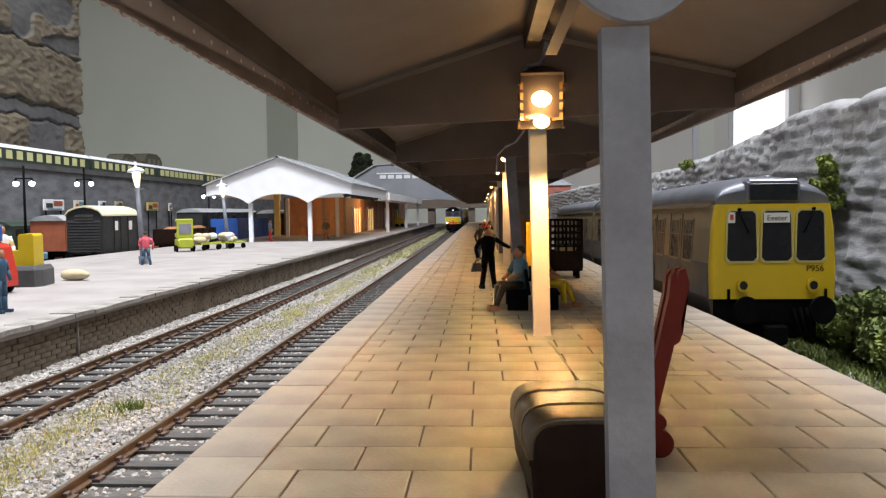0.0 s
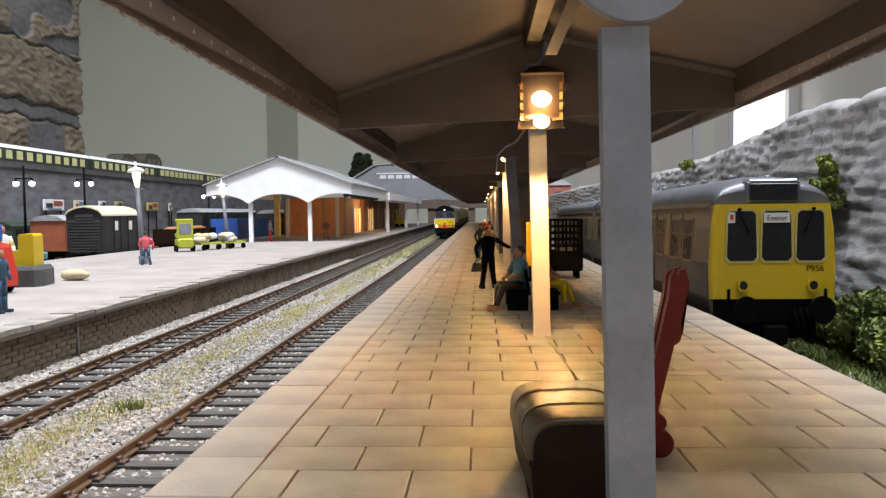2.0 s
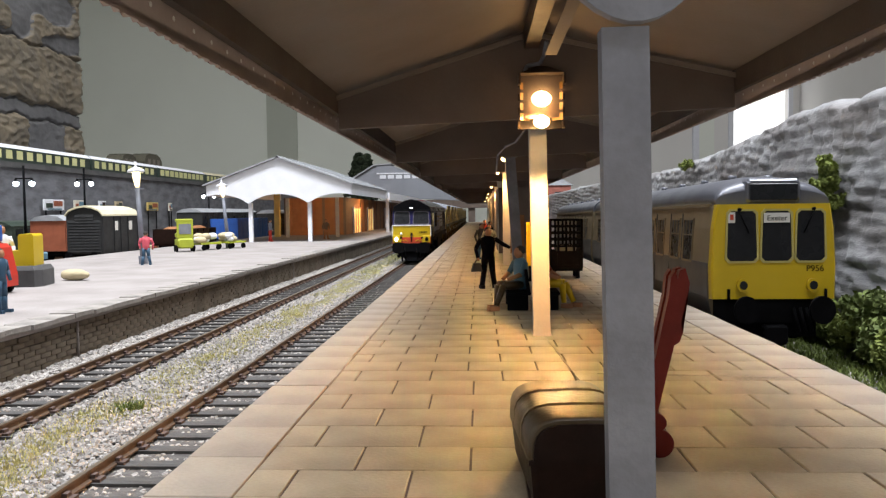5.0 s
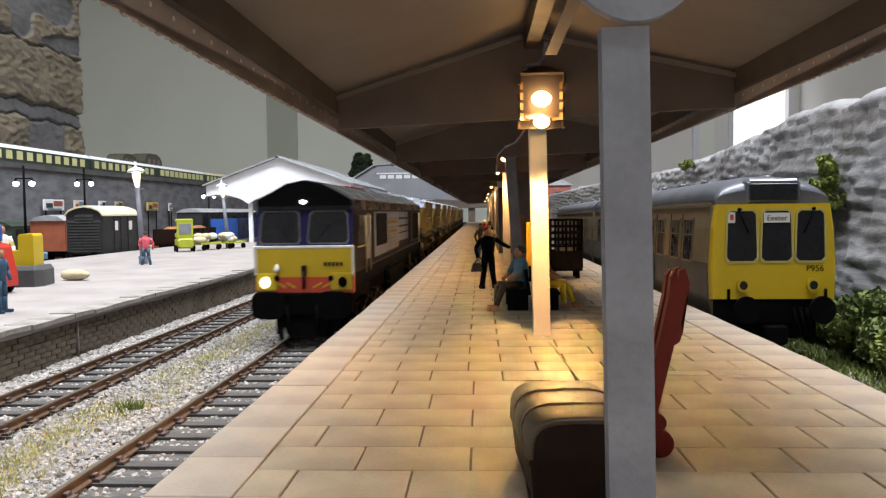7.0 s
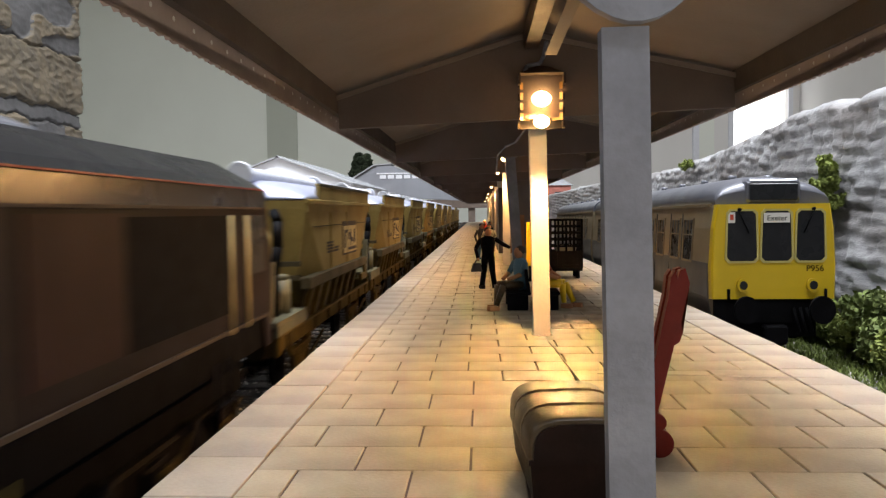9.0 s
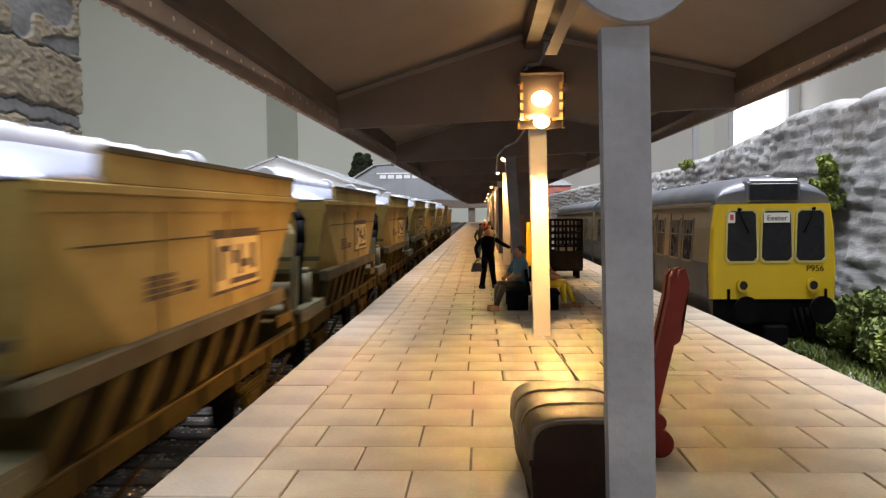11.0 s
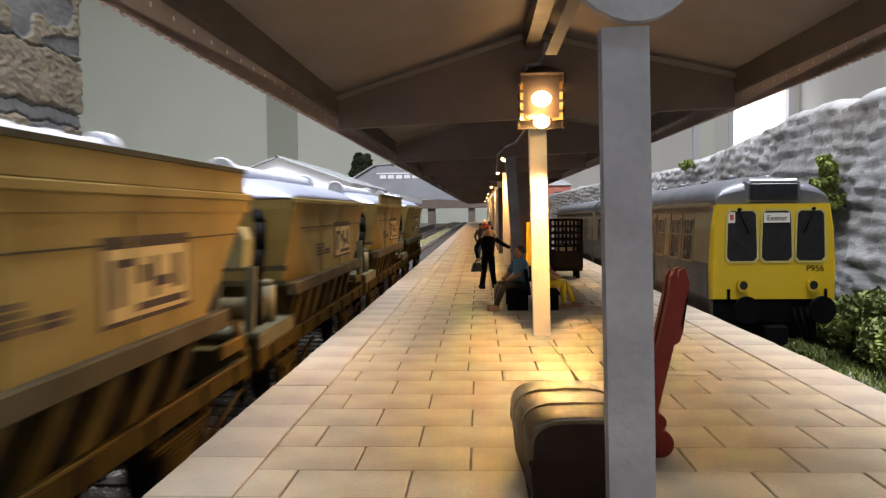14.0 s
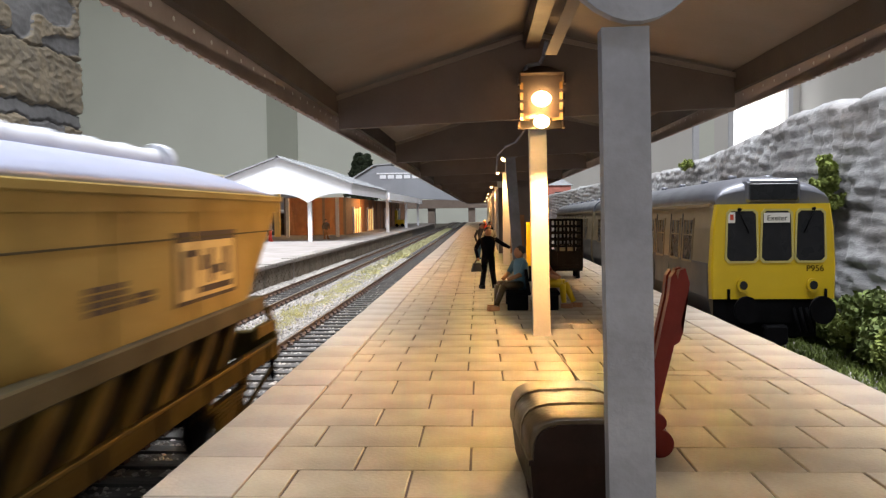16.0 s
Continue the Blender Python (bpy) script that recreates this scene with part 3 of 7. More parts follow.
def diesel_loco():
    """Front at local y = 0, body towards +y; z from the platform's level."""
    lo = thing("diesel_locomotive", P(T1, 20.5), "dark blue freight diesel locomotive with a yellow and red nose", "locomotive")
    L, K = 21.3, 1.117

    def lp(name, bm, material, parent, label=""):
        for v in bm.verts:
            v.co.z = loco_height(v.co.z)
            v.co.y *= K
        return part(name, bm, material, parent, label)
    roof = [(-1.33, 1.86), (-1.31, 2.22), (-1.12, 2.42), (-0.5, 2.95), (0, 3.1), (0.5, 2.95), (1.12, 2.42), (1.31, 2.22), (1.33, 1.86)]
    # bodyside
    bm = B()
    box(bm, -1.32, 1.32, 3.0, L - 3.0, 0.24, 1.86)
    lp("bodyside", bm, M["loco_brown"], lo)
    bm = B()
    ring = lambda y, s=1.0, dz=0.0: [(x * s, y, 1.86 + (z - 1.86) * s + dz) for x, z in roof]
    loft(bm, [ring(0.12, .97), ring(0.3), ring(L - 0.3), ring(L - 0.12, .97)])
    rf = lp("roof", bm, M["loco_roof"], lo, "glossy black curved roof")
    bm = B()
    for y0, y1, h in ((7.2, 9.4, .1), (10.2, 13.0, .14), (13.6, 16.8, .1)):
        loft(bm, [[(x * .62, y, z + h) for x, z in roof[2:7]] + [(x * .62, y, z - .1) for x, z in roof[6:1:-1]] for y in (y0, y1)])
    lp("roof_hatch", bm, M["dmuroof"], rf, "grey roof hatches and exhaust")
    bm = B()
    box(bm, -.5, .45, 4.6, 7.4, 2.85, 3.1, .05)
    lp("exhaust", bm, M["dull_red"], rf, "dull red roof panel")
    # the two cabs
    for end in (0, 1):
        mm = Matrix.Identity(4) if not end else Matrix.Translation((0, L, 0)) @ Matrix.Rotation(math.pi, 4, "Z")
        bm = B()
        side = [(0.06, -0.2), (.35, -0.2), (.4, .22), (3.0, .22), (3.0, 1.9), (0.22, 1.98), (0.0, 1.0)]
        loft(bm, [[(x, y, z) for y, z in side] for x in (-1.32, 1.32)], m=mm)
        cab = lp("cab", bm, M["navy"] if not end else M["loco_brown"], lo)
        # brow over the windows
        bm = B()
        loft(bm, [[(x * .97, 0.05, 1.98 + (max(z, 1.98) - 1.98) * .93) for x, z in roof], [(x * .99, 0.3, max(z, 1.98)) for x, z in roof]], m=mm)
        lp("brow", bm, M["black"], cab)
        if end:
            bm = B()
            box(bm, -1.345, -1.32, .4, 1.1, 0.95, 1.75, m=mm)
            lp("side_window", bm, M["glass"], cab)
            bm = B()
            box(bm, 1.32, 1.345, .4, 1.1, 0.95, 1.75, m=mm)
            lp("side_window", bm, M["glass"], cab)
            for sx in (-1, 1):
                for yy in (1.25, 1.9):
                    bm = B()
                    rod(bm, (sx * 1.36, yy, .2), (sx * 1.36, yy, 1.75), .03, 6)
                    for q in bm.verts:
                        q.co = mm @ q.co
                    lp("handrail", bm, M["logo_pale"], cab)
            continue
        # nose: yellow upper, red lower, pale line
        bm = B()
        loft(bm, [[(-1.33, -.035, .93), (1.33, -.035, .93), (1.33, -.0, .12), (-1.33, -.0, .12)], [(-1.33, .3, .93), (1.33, .3, .93), (1.33, .3, .12), (-1.33, .3, .12)]])
        ns = lp("nose_panel", bm, M["yellow"], cab, "bright warning-yellow nose")
        bm = B()
        box(bm, -1.335, 1.335, -.03, .3, -.22, .14)
        lp("nose_band", bm, M["redband"], ns, "red-orange lower band")
        for sx in (-1, 1):
            bm = B()
            box(bm, sx * 1.02 - .3, sx * 1.02 + .3, -.06, 0, -.16, .26, .03)
            q = lp("lamp_panel", bm, M["yellow"], ns)
            bm = B()
            rod(bm, (sx * 1.06, -.1, .03), (sx * 1.06, -.05, .03), .12, 14)
            lp("headlamp", bm, M["bulb_loco"] if sx < 0 else M["black"], q, "lit round headlamp" if sx < 0 else "dark round headlamp")
            bm = B()
            rod(bm, (sx * .74, -.09, .12), (sx * .74, -.05, .12), .07, 10)
            lp("marker_lamp", bm, M["black"], q)
        bm = B()
        box(bm, -1.36, 1.36, -.06, .1, .91, 1.0, .02)
        for sx in (-1, 1):
            loft(bm, [[(sx * 1.3, -.04, .2), (sx * 1.37, -.04, .2), (sx * 1.37, .06, .2), (sx * 1.3, .06, .2)], [(sx * 1.3, -.04, .95), (sx * 1.37, -.04, .95), (sx * 1.37, .06, .95), (sx * 1.3, .06, .95)]])
        lp("nose_line", bm, M["offwhite"], ns, "off-white beading line")
        bm = B()
        for i in range(5):
            box(bm, .55 + i * .11, .62 + i * .11, -.055, -.03, .44, .54)
        lp("number_bars", bm, M["hopper_dark"], ns)
        bm = B()
        box(bm, -.07, .07, -.09, 0, .2, .46, .02)
        rod(bm, (0, -.09, -.12), (0, -.11, .3), .05, 8)
        lp("coupler_hose", bm, M["rust_door"], ns, "dark red hose on a bracket")
        bm = B()
        lathe(bm, [(.07, 0), (.09, .05), (.06, .12), (.03, .2)], 8, Matrix.Translation((-.72, -.1, .3)))
        lp("air_horn_cap", bm, M["offwhite"], ns, "small white cap")
        bm = B()
        for k, sx in ((-1, -.62), (-1, -.36), (1, .36), (1, .62)):
            loft(bm, [[(sx - .12, -.05, -.06 + k * -.05), (sx - .12, -.03, -.06 + k * -.05), (sx - .12, -.03, -.02 + k * -.05), (sx - .12, -.05, -.02 + k * -.05)],
                      [(sx + .12, -.05, -.06 + k * .05), (sx + .12, -.03, -.06 + k * .05), (sx + .12, -.03, -.02 + k * .05), (sx + .12, -.05, -.02 + k * .05)]])
        lp("chevron_stripes", bm, M["yellow"], ns)
        # windscreens
        for sx in (-1, 1):
            bm = B()
            xa, xb = sorted((sx * .13, sx * 1.2))
            f = lambda x, z, o: (x, 0.22 * (z - 1.0) / 1.06 - o, z)
            ring = [(xa + .06, 1.1), (xb - .06, 1.1), (xb, 1.18), (xb - .04, 1.72), (xb - .12, 1.8), (xa + .12, 1.8), (xa + .04, 1.72), (xa, 1.18)]
            loft(bm, [[f(x, z, .012) for x, z in ring], [f(x, z, -.05) for x, z in ring]])
            ws = lp("windscreen", bm, M["screen"], cab)
            bm = B()
            cx, cz = (xa + xb) / 2, 1.45
            big = [(cx + (x - cx) * 1.09, cz + (z - cz) * 1.12) for x, z in ring]
            vo = [[bm.verts.new(f(x, z, .025)) for x, z in rr] for rr in (big, ring)]
            for i in range(8):
                bm.faces.new((vo[0][i], vo[0][(i + 1) % 8], vo[1][(i + 1) % 8], vo[1][i]))
            lp("window_seal", bm, M["seal_grey"], ws)
            bm = B()
            rod(bm, f(sx * .3, 1.1, .05), f(sx * .75, 1.55, .05), .006, 5)
            lp("wiper", bm, M["black"], ws)
        bm = B()
        rod(bm, (0, .08, 2.12), (0, -.02, 2.12), .09, 14)
        lp("top_lamp", bm, M["bulb_loco"], cab, "lit round top headlamp")
        for sx in (-1, 1):
            bm = B()
            box(bm, sx * 1.322 - .01, sx * 1.322 + .01, .3, 3.2, .22, 1.85)
            lp("cab_side", bm, M["loco_brown"], cab, "dusty dark brown cab side")
            bm = B()
            box(bm, sx * 1.335 - .012, sx * 1.335 + .012, .9, 2.2, .95, 1.72)
            lp("side_window", bm, M["glass"], cab)
            for y in (2.05, 2.9):
                bm = B()
                rod(bm, (sx * 1.36, y, .1), (sx * 1.36, y, 1.7), .02, 6)
                lp("handrail", bm, M["logo_pale"], cab)
            bm = B()
            box(bm, sx * 1.34 - .012, sx * 1.34 + .012, .8, 2.3, .87, .92)
            lp("window_ledge", bm, M["logo_pale"], cab)
        # buffer beam, buffers, plough
        bm = B()
        box(bm, -1.3, 1.3, -.1, .25, -.52, -.2, .03)
        lp("buffer_beam", bm, M["black"], cab)
        for sx in (-1, 1):
            bm = B()
            rod(bm, (sx * .88, -.1, -.35), (sx * .88, -.42, -.35), .12, 10)
            loft(bm, [[(sx * .88 + .44 * math.copysign(abs(math.cos(a)) ** .7, math.cos(a)), y, -.35 + .22 * math.copysign(abs(math.sin(a)) ** .7, math.sin(a))) for a in [2 * math.pi * i / 16 for i in range(16)]] for y in (-.42, -.5)])
            lp("buffer", bm, M["black"], cab)
        bm = B()
        loft(bm, [[(-.8, .05, -.5), (.95, .05, -.5), (.95, .1, -.5), (-.8, .1, -.5)], [(-.45, -.05, -1.02), (.75, -.05, -1.02), (.75, 0, -1.02), (-.45, 0, -1.02)]])
        box(bm, -.72, -.6, -.1, .02, -1.12, -.5, .02)
        lp("plough", bm, M["black"], cab)
        bm = B()
        for x in (-.75, -.45, .35, .6):
            rod(bm, (x, -.12, -.35), (x + .05, -.2, -.9), .035, 6)
        lp("brake_pipe", bm, M["black"], cab)
    # bodyside detail (both sides)
    for sx in (-1, 1):
        for ya, yb, za, zb in ((2.35, 3.0, .45, 1.75), (3.85, 10.39, .42, 1.8), (10.4, 14.2, .66, 1.8)):
            bm = B()
            box(bm, sx * 1.328 - .01, sx * 1.328 + .01, ya, yb, za, zb)
            lp("side_panel", bm, M["loco_grey"], lo, "silver-grey side panel")
    for sx in (-1, 1):
        for ya, yb, za in ((4.25, 6.8, .75), (16.6, 19.45, .5)):
            bm = B()
            box(bm, sx * 1.335 - .014, sx * 1.335 + .014, ya, yb, za, 1.75)
            lp("radiator_grille", bm, M["black"], lo, "black ventilation grille")
    for sx in (-1, 1):
        for i in range(3):
            bm = B()
            box(bm, sx * 1.342 - .01, sx * 1.342 + .01, 10.6, 14.1, .98 + i * .27, 1.05 + i * .27)
            lp("dark_band", bm, M["loco_brown"], lo)
        for i in range(9):
            bm = B()
            box(bm, sx * 1.342 - .006, sx * 1.342 + .006, 7.0, 10.4, .45 + i * .14, .46 + i * .14)
            lp("louvre", bm, M["loco_brown"], lo)
    for sx in (-1, 1):
        for y, z in ((7.1, 1.42), (7.1, 1.12)):
            for i in range(5):
                bm = B()
                box(bm, sx * 1.345 - .01, sx * 1.345 + .01, y + i * .55, y + i * .55 + .44, z, z + .1)
                lp("lettering_bar", bm, M["hopper"], lo)
    bm = B()
    for sx in (-1, 1):
        box(bm, sx * 1.325 - .02, sx * 1.325 + .02, .4, L - .4, 2.2, 2.23)
    lp("gutter_strip", bm, M["thin_red"], lo)
    for sx in (-1, 1):
        bm = B()
        box(bm, sx * 1.335 - .015, sx * 1.335 + .015, 3.0, L - .5, 1.83, 1.865)
        lp("cantrail_line", bm, M["dusty_edge"], lo, "thin buff line under the cantrail")
        bm = B()
        box(bm, sx * 1.335 - .02, sx * 1.335 + .02, .3, L - .3, .22, .27)
        lp("sill_strip", bm, M["dusty_edge"], lo, "worn buff edge along the body's foot")
        for y in (2.95, 14.75):
            bm = B()
            box(bm, sx * 1.345 - .012, sx * 1.345 + .012, y, y + .07, .3, 1.84)
            lp("door_pillar", bm, M["dusty_edge"], lo)
        bm = B()
        box(bm, sx * 1.333 - .012, sx * 1.333 + .012, 15.1, 16.6, .5, 1.78)
        lp("side_door", bm, M["rust_door"], lo, "dull rust-brown body door")
    bm = B()
    for sx in (-1, 1):
        box(bm, sx * 1.24 - .02, sx * 1.24 + .02, .1, L - .1, -.2, .24)
    lp("solebar", bm, M["black"], lo)
    for sx in (-1, 1):
        for y in (2.3, 6.7, 14.6, L - 2.3):
            bm = B()
            for d in (-.22, .22):
                rod(bm, (sx * 1.36, y + d, -.75), (sx * 1.36, y + d, -.05), .025, 6)
            for z in (-.75, -.4):
                box(bm, sx * 1.36 - .06, sx * 1.36 + .06, y - .22, y + .22, z, z + .03)
            lp("footstep", bm, M["hopper_frame"] if y == 14.6 else M["black"], lo)
    # underframe, tank, bogies
    bm = B()
    box(bm, -1.0, 1.0, .6, L - .6, -.5, -.1)
    uf = lp("underframe", bm, M["black"], lo)
    bm = B()
    box(bm, -1.25, 1.25, 8.2, 13.2, -1.0, -.25, .08)
    lp("fuel_tank", bm, M["black"], lo)
    for yc in (3.9, L - 3.9):
        bm = B()
        for sx in (-1, 1):
            box(bm, sx * 1.05 - .09, sx * 1.05 + .09, yc - 2.6, yc + 2.6, -.75, -.45, .03)
            for y in (-1.9, 0, 1.9):
                box(bm, sx * 1.12 - .12, sx * 1.12 + .12, yc + y - .22, yc + y + .22, -.9, -.5, .03)
            for y in (-1.0, 1.0):
                rod(bm, (sx * 1.14, yc + y, -.95), (sx * 1.14, yc + y, -.4), .14, 8)
        bo = lp("bogie", bm, M["black"], lo)
        for sx in (-1, 1):
            for y in (-1.5, .5, 2.2):
                bm = B()
                rod(bm, (sx * 1.18, yc + y, -.8), (sx * 1.18, yc + y + .4, -.5), .035, 6)
                lp("brake_lever", bm, M["hopper_dark"], bo)
                bm = B()
                rod(bm, (sx * 1.22, yc + y - .5, -.62), (sx * 1.22, yc + y - .1, -.62), .05, 6)
                lp("brake_rod", bm, M["hopper_frame"], bo)
        for y in (-1.9, 0, 1.9):
            wheelset(lo, 0, (yc + y) * K, .46)
    return lo


WL = 11.2                       # wagon pitch


def hopper_wagon(boards=True):
    """A covered stone hopper with an open end platform; leading end at local y = 0."""
    wg = thing("hopper_wagon", P(T1, 60), "weathered yellow stone hopper wagon with a silver hood" if boards else "weathered yellow hopper wagon with a low silver hood", "hopper wagon", "hopper wagons in the train")
    a, b, W = 2.35, 10.75, 1.32
    ya, yb = 2.6, 9.3           # foot of the end sheets
    fa, fb = 3.9, 8.9           # foot of the side's corner folds
    bm = B()
    v = {}
    for sx in (-1, 1):
        v[sx] = [bm.verts.new(q) for q in ((sx * W, a, 2.58), (sx * W, b, 2.58), (sx * W, a, 2.4), (sx * W, b - .1, 2.36), (sx * W, fb, 1.0), (sx * W, fa, 1.0), (sx * (W - .3), ya, 1.0), (sx * (W - .3), yb, 1.0))]
        q = v[sx]
        for f in ((0, 1, 3, 2), (2, 3, 4, 5), (2, 5, 6), (3, 7, 4)):
            bm.faces.new([q[i] for i in f])
    l, r = v[-1], v[1]
    for f in ((0, 2), (2, 6), (1, 3), (3, 7)):
        bm.faces.new((l[f[0]], r[f[0]], r[f[1]], l[f[1]]))
    bm.faces.new((l[0], l[1], r[1], r[0]))
    bm.faces.new((l[6], l[5], r[5], r[6]))
    bm.faces.new((l[5], l[4], r[4], r[5]))
    bm.faces.new((l[4], l[7], r[7], r[4]))
    bd = part("hopper_body", bm, M["hopper"], wg)
    ring = lambda z, w, y0, y1: [(-w, y0, z), (w, y0, z), (w, y1, z), (-w, y1, z)]
    # discharge hoppers below the sill, in a yellow darkened for the shade there
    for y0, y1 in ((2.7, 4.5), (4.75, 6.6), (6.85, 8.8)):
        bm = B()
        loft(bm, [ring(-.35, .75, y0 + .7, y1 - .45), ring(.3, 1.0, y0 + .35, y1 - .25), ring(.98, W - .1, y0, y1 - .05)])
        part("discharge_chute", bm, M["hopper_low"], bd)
    for sx in (-1, 1):
        bm = B()
        box(bm, sx * (W + .03) - .05, sx * (W + .03) + .05, a - .04, b + .04, 2.5, 2.6, .015)
        part("top_rail", bm, M["hopper"], bd)
        bm = B()
        loft(bm, [[(sx * (W - .02), a, 2.34), (sx * (W + .035), a, 2.34), (sx * (W + .035), a, 2.5), (sx * (W - .02), a, 2.5)],
                  [(sx * (W - .02), b, 2.34), (sx * (W + .035), b, 2.34), (sx * (W + .035), b, 2.5), (sx * (W - .02), b, 2.5)]])
        part("upper_band", bm, M["hopper"], bd)
        bm = B()
        box(bm, sx * (W + .0) - .1, sx * (W + .0) + .1, 2.15, 9.55, .8, 1.04, .02)
        part("side_sill", bm, M["hopper_sill"], bd, "dull grey-brown side sill")
        for y in (4.75, 6.9):
            bm = B()
            box(bm, sx * (W + .004) - .02, sx * (W + .004) + .02, y - .02, y + .02, 1.04, 2.36)
            part("seam_rib", bm, M["hopper"], bd)
        bm = B()
        box(bm, sx * (W + .002) - .015, sx * (W + .002) + .015, 2.95, 10.3, 2.02, 2.04)
        part("weld_line", bm, M["hopper_sill"], bd)
        if boards:
            bm = B()
            box(bm, sx * W - .05, sx * W + .05, 3.45, b - .25, 2.6, 2.94, .015)
            sbd = part("raised_side_board", bm, M["hopper"], bd)
            bm = B()
            box(bm, sx * (W + .05) - .03, sx * (W + .05) + .03, 3.45, b - .25, 2.89, 2.95)
            part("board_lip", bm, M["hopper_sill"], sbd)
        # leaning yellow stays, sill to frame; black sheets paint the shade between them
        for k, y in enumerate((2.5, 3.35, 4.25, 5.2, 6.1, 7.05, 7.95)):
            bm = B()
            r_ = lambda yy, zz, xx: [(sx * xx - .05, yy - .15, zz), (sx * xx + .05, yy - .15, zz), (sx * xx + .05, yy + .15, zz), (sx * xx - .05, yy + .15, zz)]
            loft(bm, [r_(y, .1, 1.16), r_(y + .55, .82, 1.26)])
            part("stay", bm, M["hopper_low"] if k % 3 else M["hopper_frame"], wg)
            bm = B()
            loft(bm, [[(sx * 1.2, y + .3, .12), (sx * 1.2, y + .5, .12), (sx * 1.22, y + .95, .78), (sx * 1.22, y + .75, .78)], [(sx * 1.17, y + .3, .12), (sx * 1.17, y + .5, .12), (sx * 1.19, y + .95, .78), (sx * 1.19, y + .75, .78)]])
            part("gap_shade", bm, M["black"], wg)
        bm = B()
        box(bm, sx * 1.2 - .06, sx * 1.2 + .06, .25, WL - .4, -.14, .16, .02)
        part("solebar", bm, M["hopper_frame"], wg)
        bm = B()
        box(bm, sx * 1.26 - .04, sx * 1.26 + .04, .3, WL - .5, .13, .18, .01)
        part("solebar_flange", bm, M["hopper_low"], wg)
        for y in (.9, 3.2, 4.6, 6.0, 7.4, 9.0, 10.2):
            bm = B()
            box(bm, sx * 1.27 - .02, sx * 1.27 + .02, y - .05, y + .05, -.12, .13)
            part("solebar_bracket", bm, M["hopper_dark"], wg)
        # lettering panel and data panels
        pl = lambda y0, y1, z0, z1, o: box(bm, min(sx * (W + o), sx * (W - .03)), max(sx * (W + o), sx * (W - .03)), y0, y1, z0, z1)
        y0 = 6.3
        bm = B()
        pl(y0, y0 + 2.1, 1.24, 2.1, .014)
        pn = part("logo_panel", bm, M["panel_edge"], bd, "dark-bordered faded logo panel")
        bm = B()
        pl(y0 + .08, y0 + 2.02, 1.29, 1.98, .02)
        part("panel_face", bm, M["logo_pale"], pn)
        for q in ((.2, .38, 1.42, 1.86), (.2, .7, 1.8, 1.88), (.75, .98, 1.62, 1.8), (1.05, 1.2, 1.45, 1.88), (1.2, 1.5, 1.55, 1.66), (1.6, 1.82, 1.5, 1.88), (.7, 1.9, 1.34, 1.42)):
            bm = B()
            pl(y0 + q[0], y0 + q[1], q[2], q[3], .026)
            part("logo_bar", bm, M["panel_edge"], pn)
        for yy, w, zz in ((4.35, .72, 1.4), (5.25, .45, 1.4)):
            for i in range(4 if w > .6 else 2):
                bm = B()
                pl(yy, yy + w, zz + i * .07, zz + .05 + i * .07, .012)
                part("data_bar", bm, M["panel_edge"], bd)
    # silver hood, open rounded front and a rolled sheet along its crown
    bm = B()
    hood = [(-1.36, 2.6), (-1.28, 2.7), (-1.0, 2.86), (-.5, 3.0), (0, 3.04), (.5, 3.0), (1.0, 2.86), (1.28, 2.7), (1.36, 2.6)]
    loft(bm, [[(x * w, y, 2.6 + (z - 2.6) * k) for x, z in hood] for y, k, w in ((a - .02, .1, .98), (a + .35, .75, .95), (a + .75, .97, 1), (a + 1.2, 1, 1), (b - 1.9, 1, 1), (b - 1.2, .8, 1), (b - .5, .45, 1), (b + .05, .08, 1))], smooth=True)
    hd = part("hood", bm, M["silver"], wg, "dull silver curved hood")
    bm = B()
    n = 44
    rings = []
    for i in range(n + 1):
        y = a - .1 + (b - a - 1.7) * i / n
        r = .15 + .016 * math.sin(i * 2.1) + .012 * math.sin(i * 5.3)
        rings.append([(r * math.cos(t), y, 3.12 + r * math.sin(t)) for t in [2 * math.pi * j / 10 for j in range(10)]])
    loft(bm, rings, smooth=True)
    part("rolled_sheet", bm, M["white_sheet"], hd, "rolled silver sheet along the crown")
    for y in (a - .1, b - 1.8):
        bm = B()
        ri = [(.13, .04), (.16, .01), (.23, 0), (.25, .04), (.25, .13), (.2, .16)]
        loft(bm, [[(rr * math.cos(t), y + d, 3.12 + rr * math.sin(t)) for t in [2 * math.pi * j / 16 for j in range(16)]] for rr, d in ri], smooth=False)
        part("roller_end", bm, M["white_sheet"], hd, "round silver roller flange")
    # running gear
    for y in (2.3, WL - 2.7):
        for sx in (-1, 1):
            bm = B()
            box(bm, sx * 1.08 - .1, sx * 1.08 + .1, y - .28, y + .28, -.95, -.5, .03)
            for d in (-1, 1):
                r = lambda yy, zz: [(sx * 1.1 - .05, yy - .07, zz), (sx * 1.1 + .05, yy - .07, zz), (sx * 1.1 + .05, yy + .07, zz), (sx * 1.1 - .05, yy + .07, zz)]
                loft(bm, [r(y + d * .2, -.85), r(y + d * .45, -.5), r(y + d * .85, -.1)])
            part("axle_guard", bm, M["hopper_frame"], wg)
            bm = B()
            for k in range(4):
                box(bm, sx * 1.14 - .05, sx * 1.14 + .05, y - .85 + k * .14, y + .85 - k * .14, -.34 - k * .055, -.3 - k * .055)
            for d in (-.85, .85):
                rod(bm, (sx * 1.14, y + d, -.4), (sx * 1.14, y + d, -.1), .06, 8)
            part("leaf_spring", bm, M["hopper_frame"], wg)
        wheelset(wg, 0, y, .48)
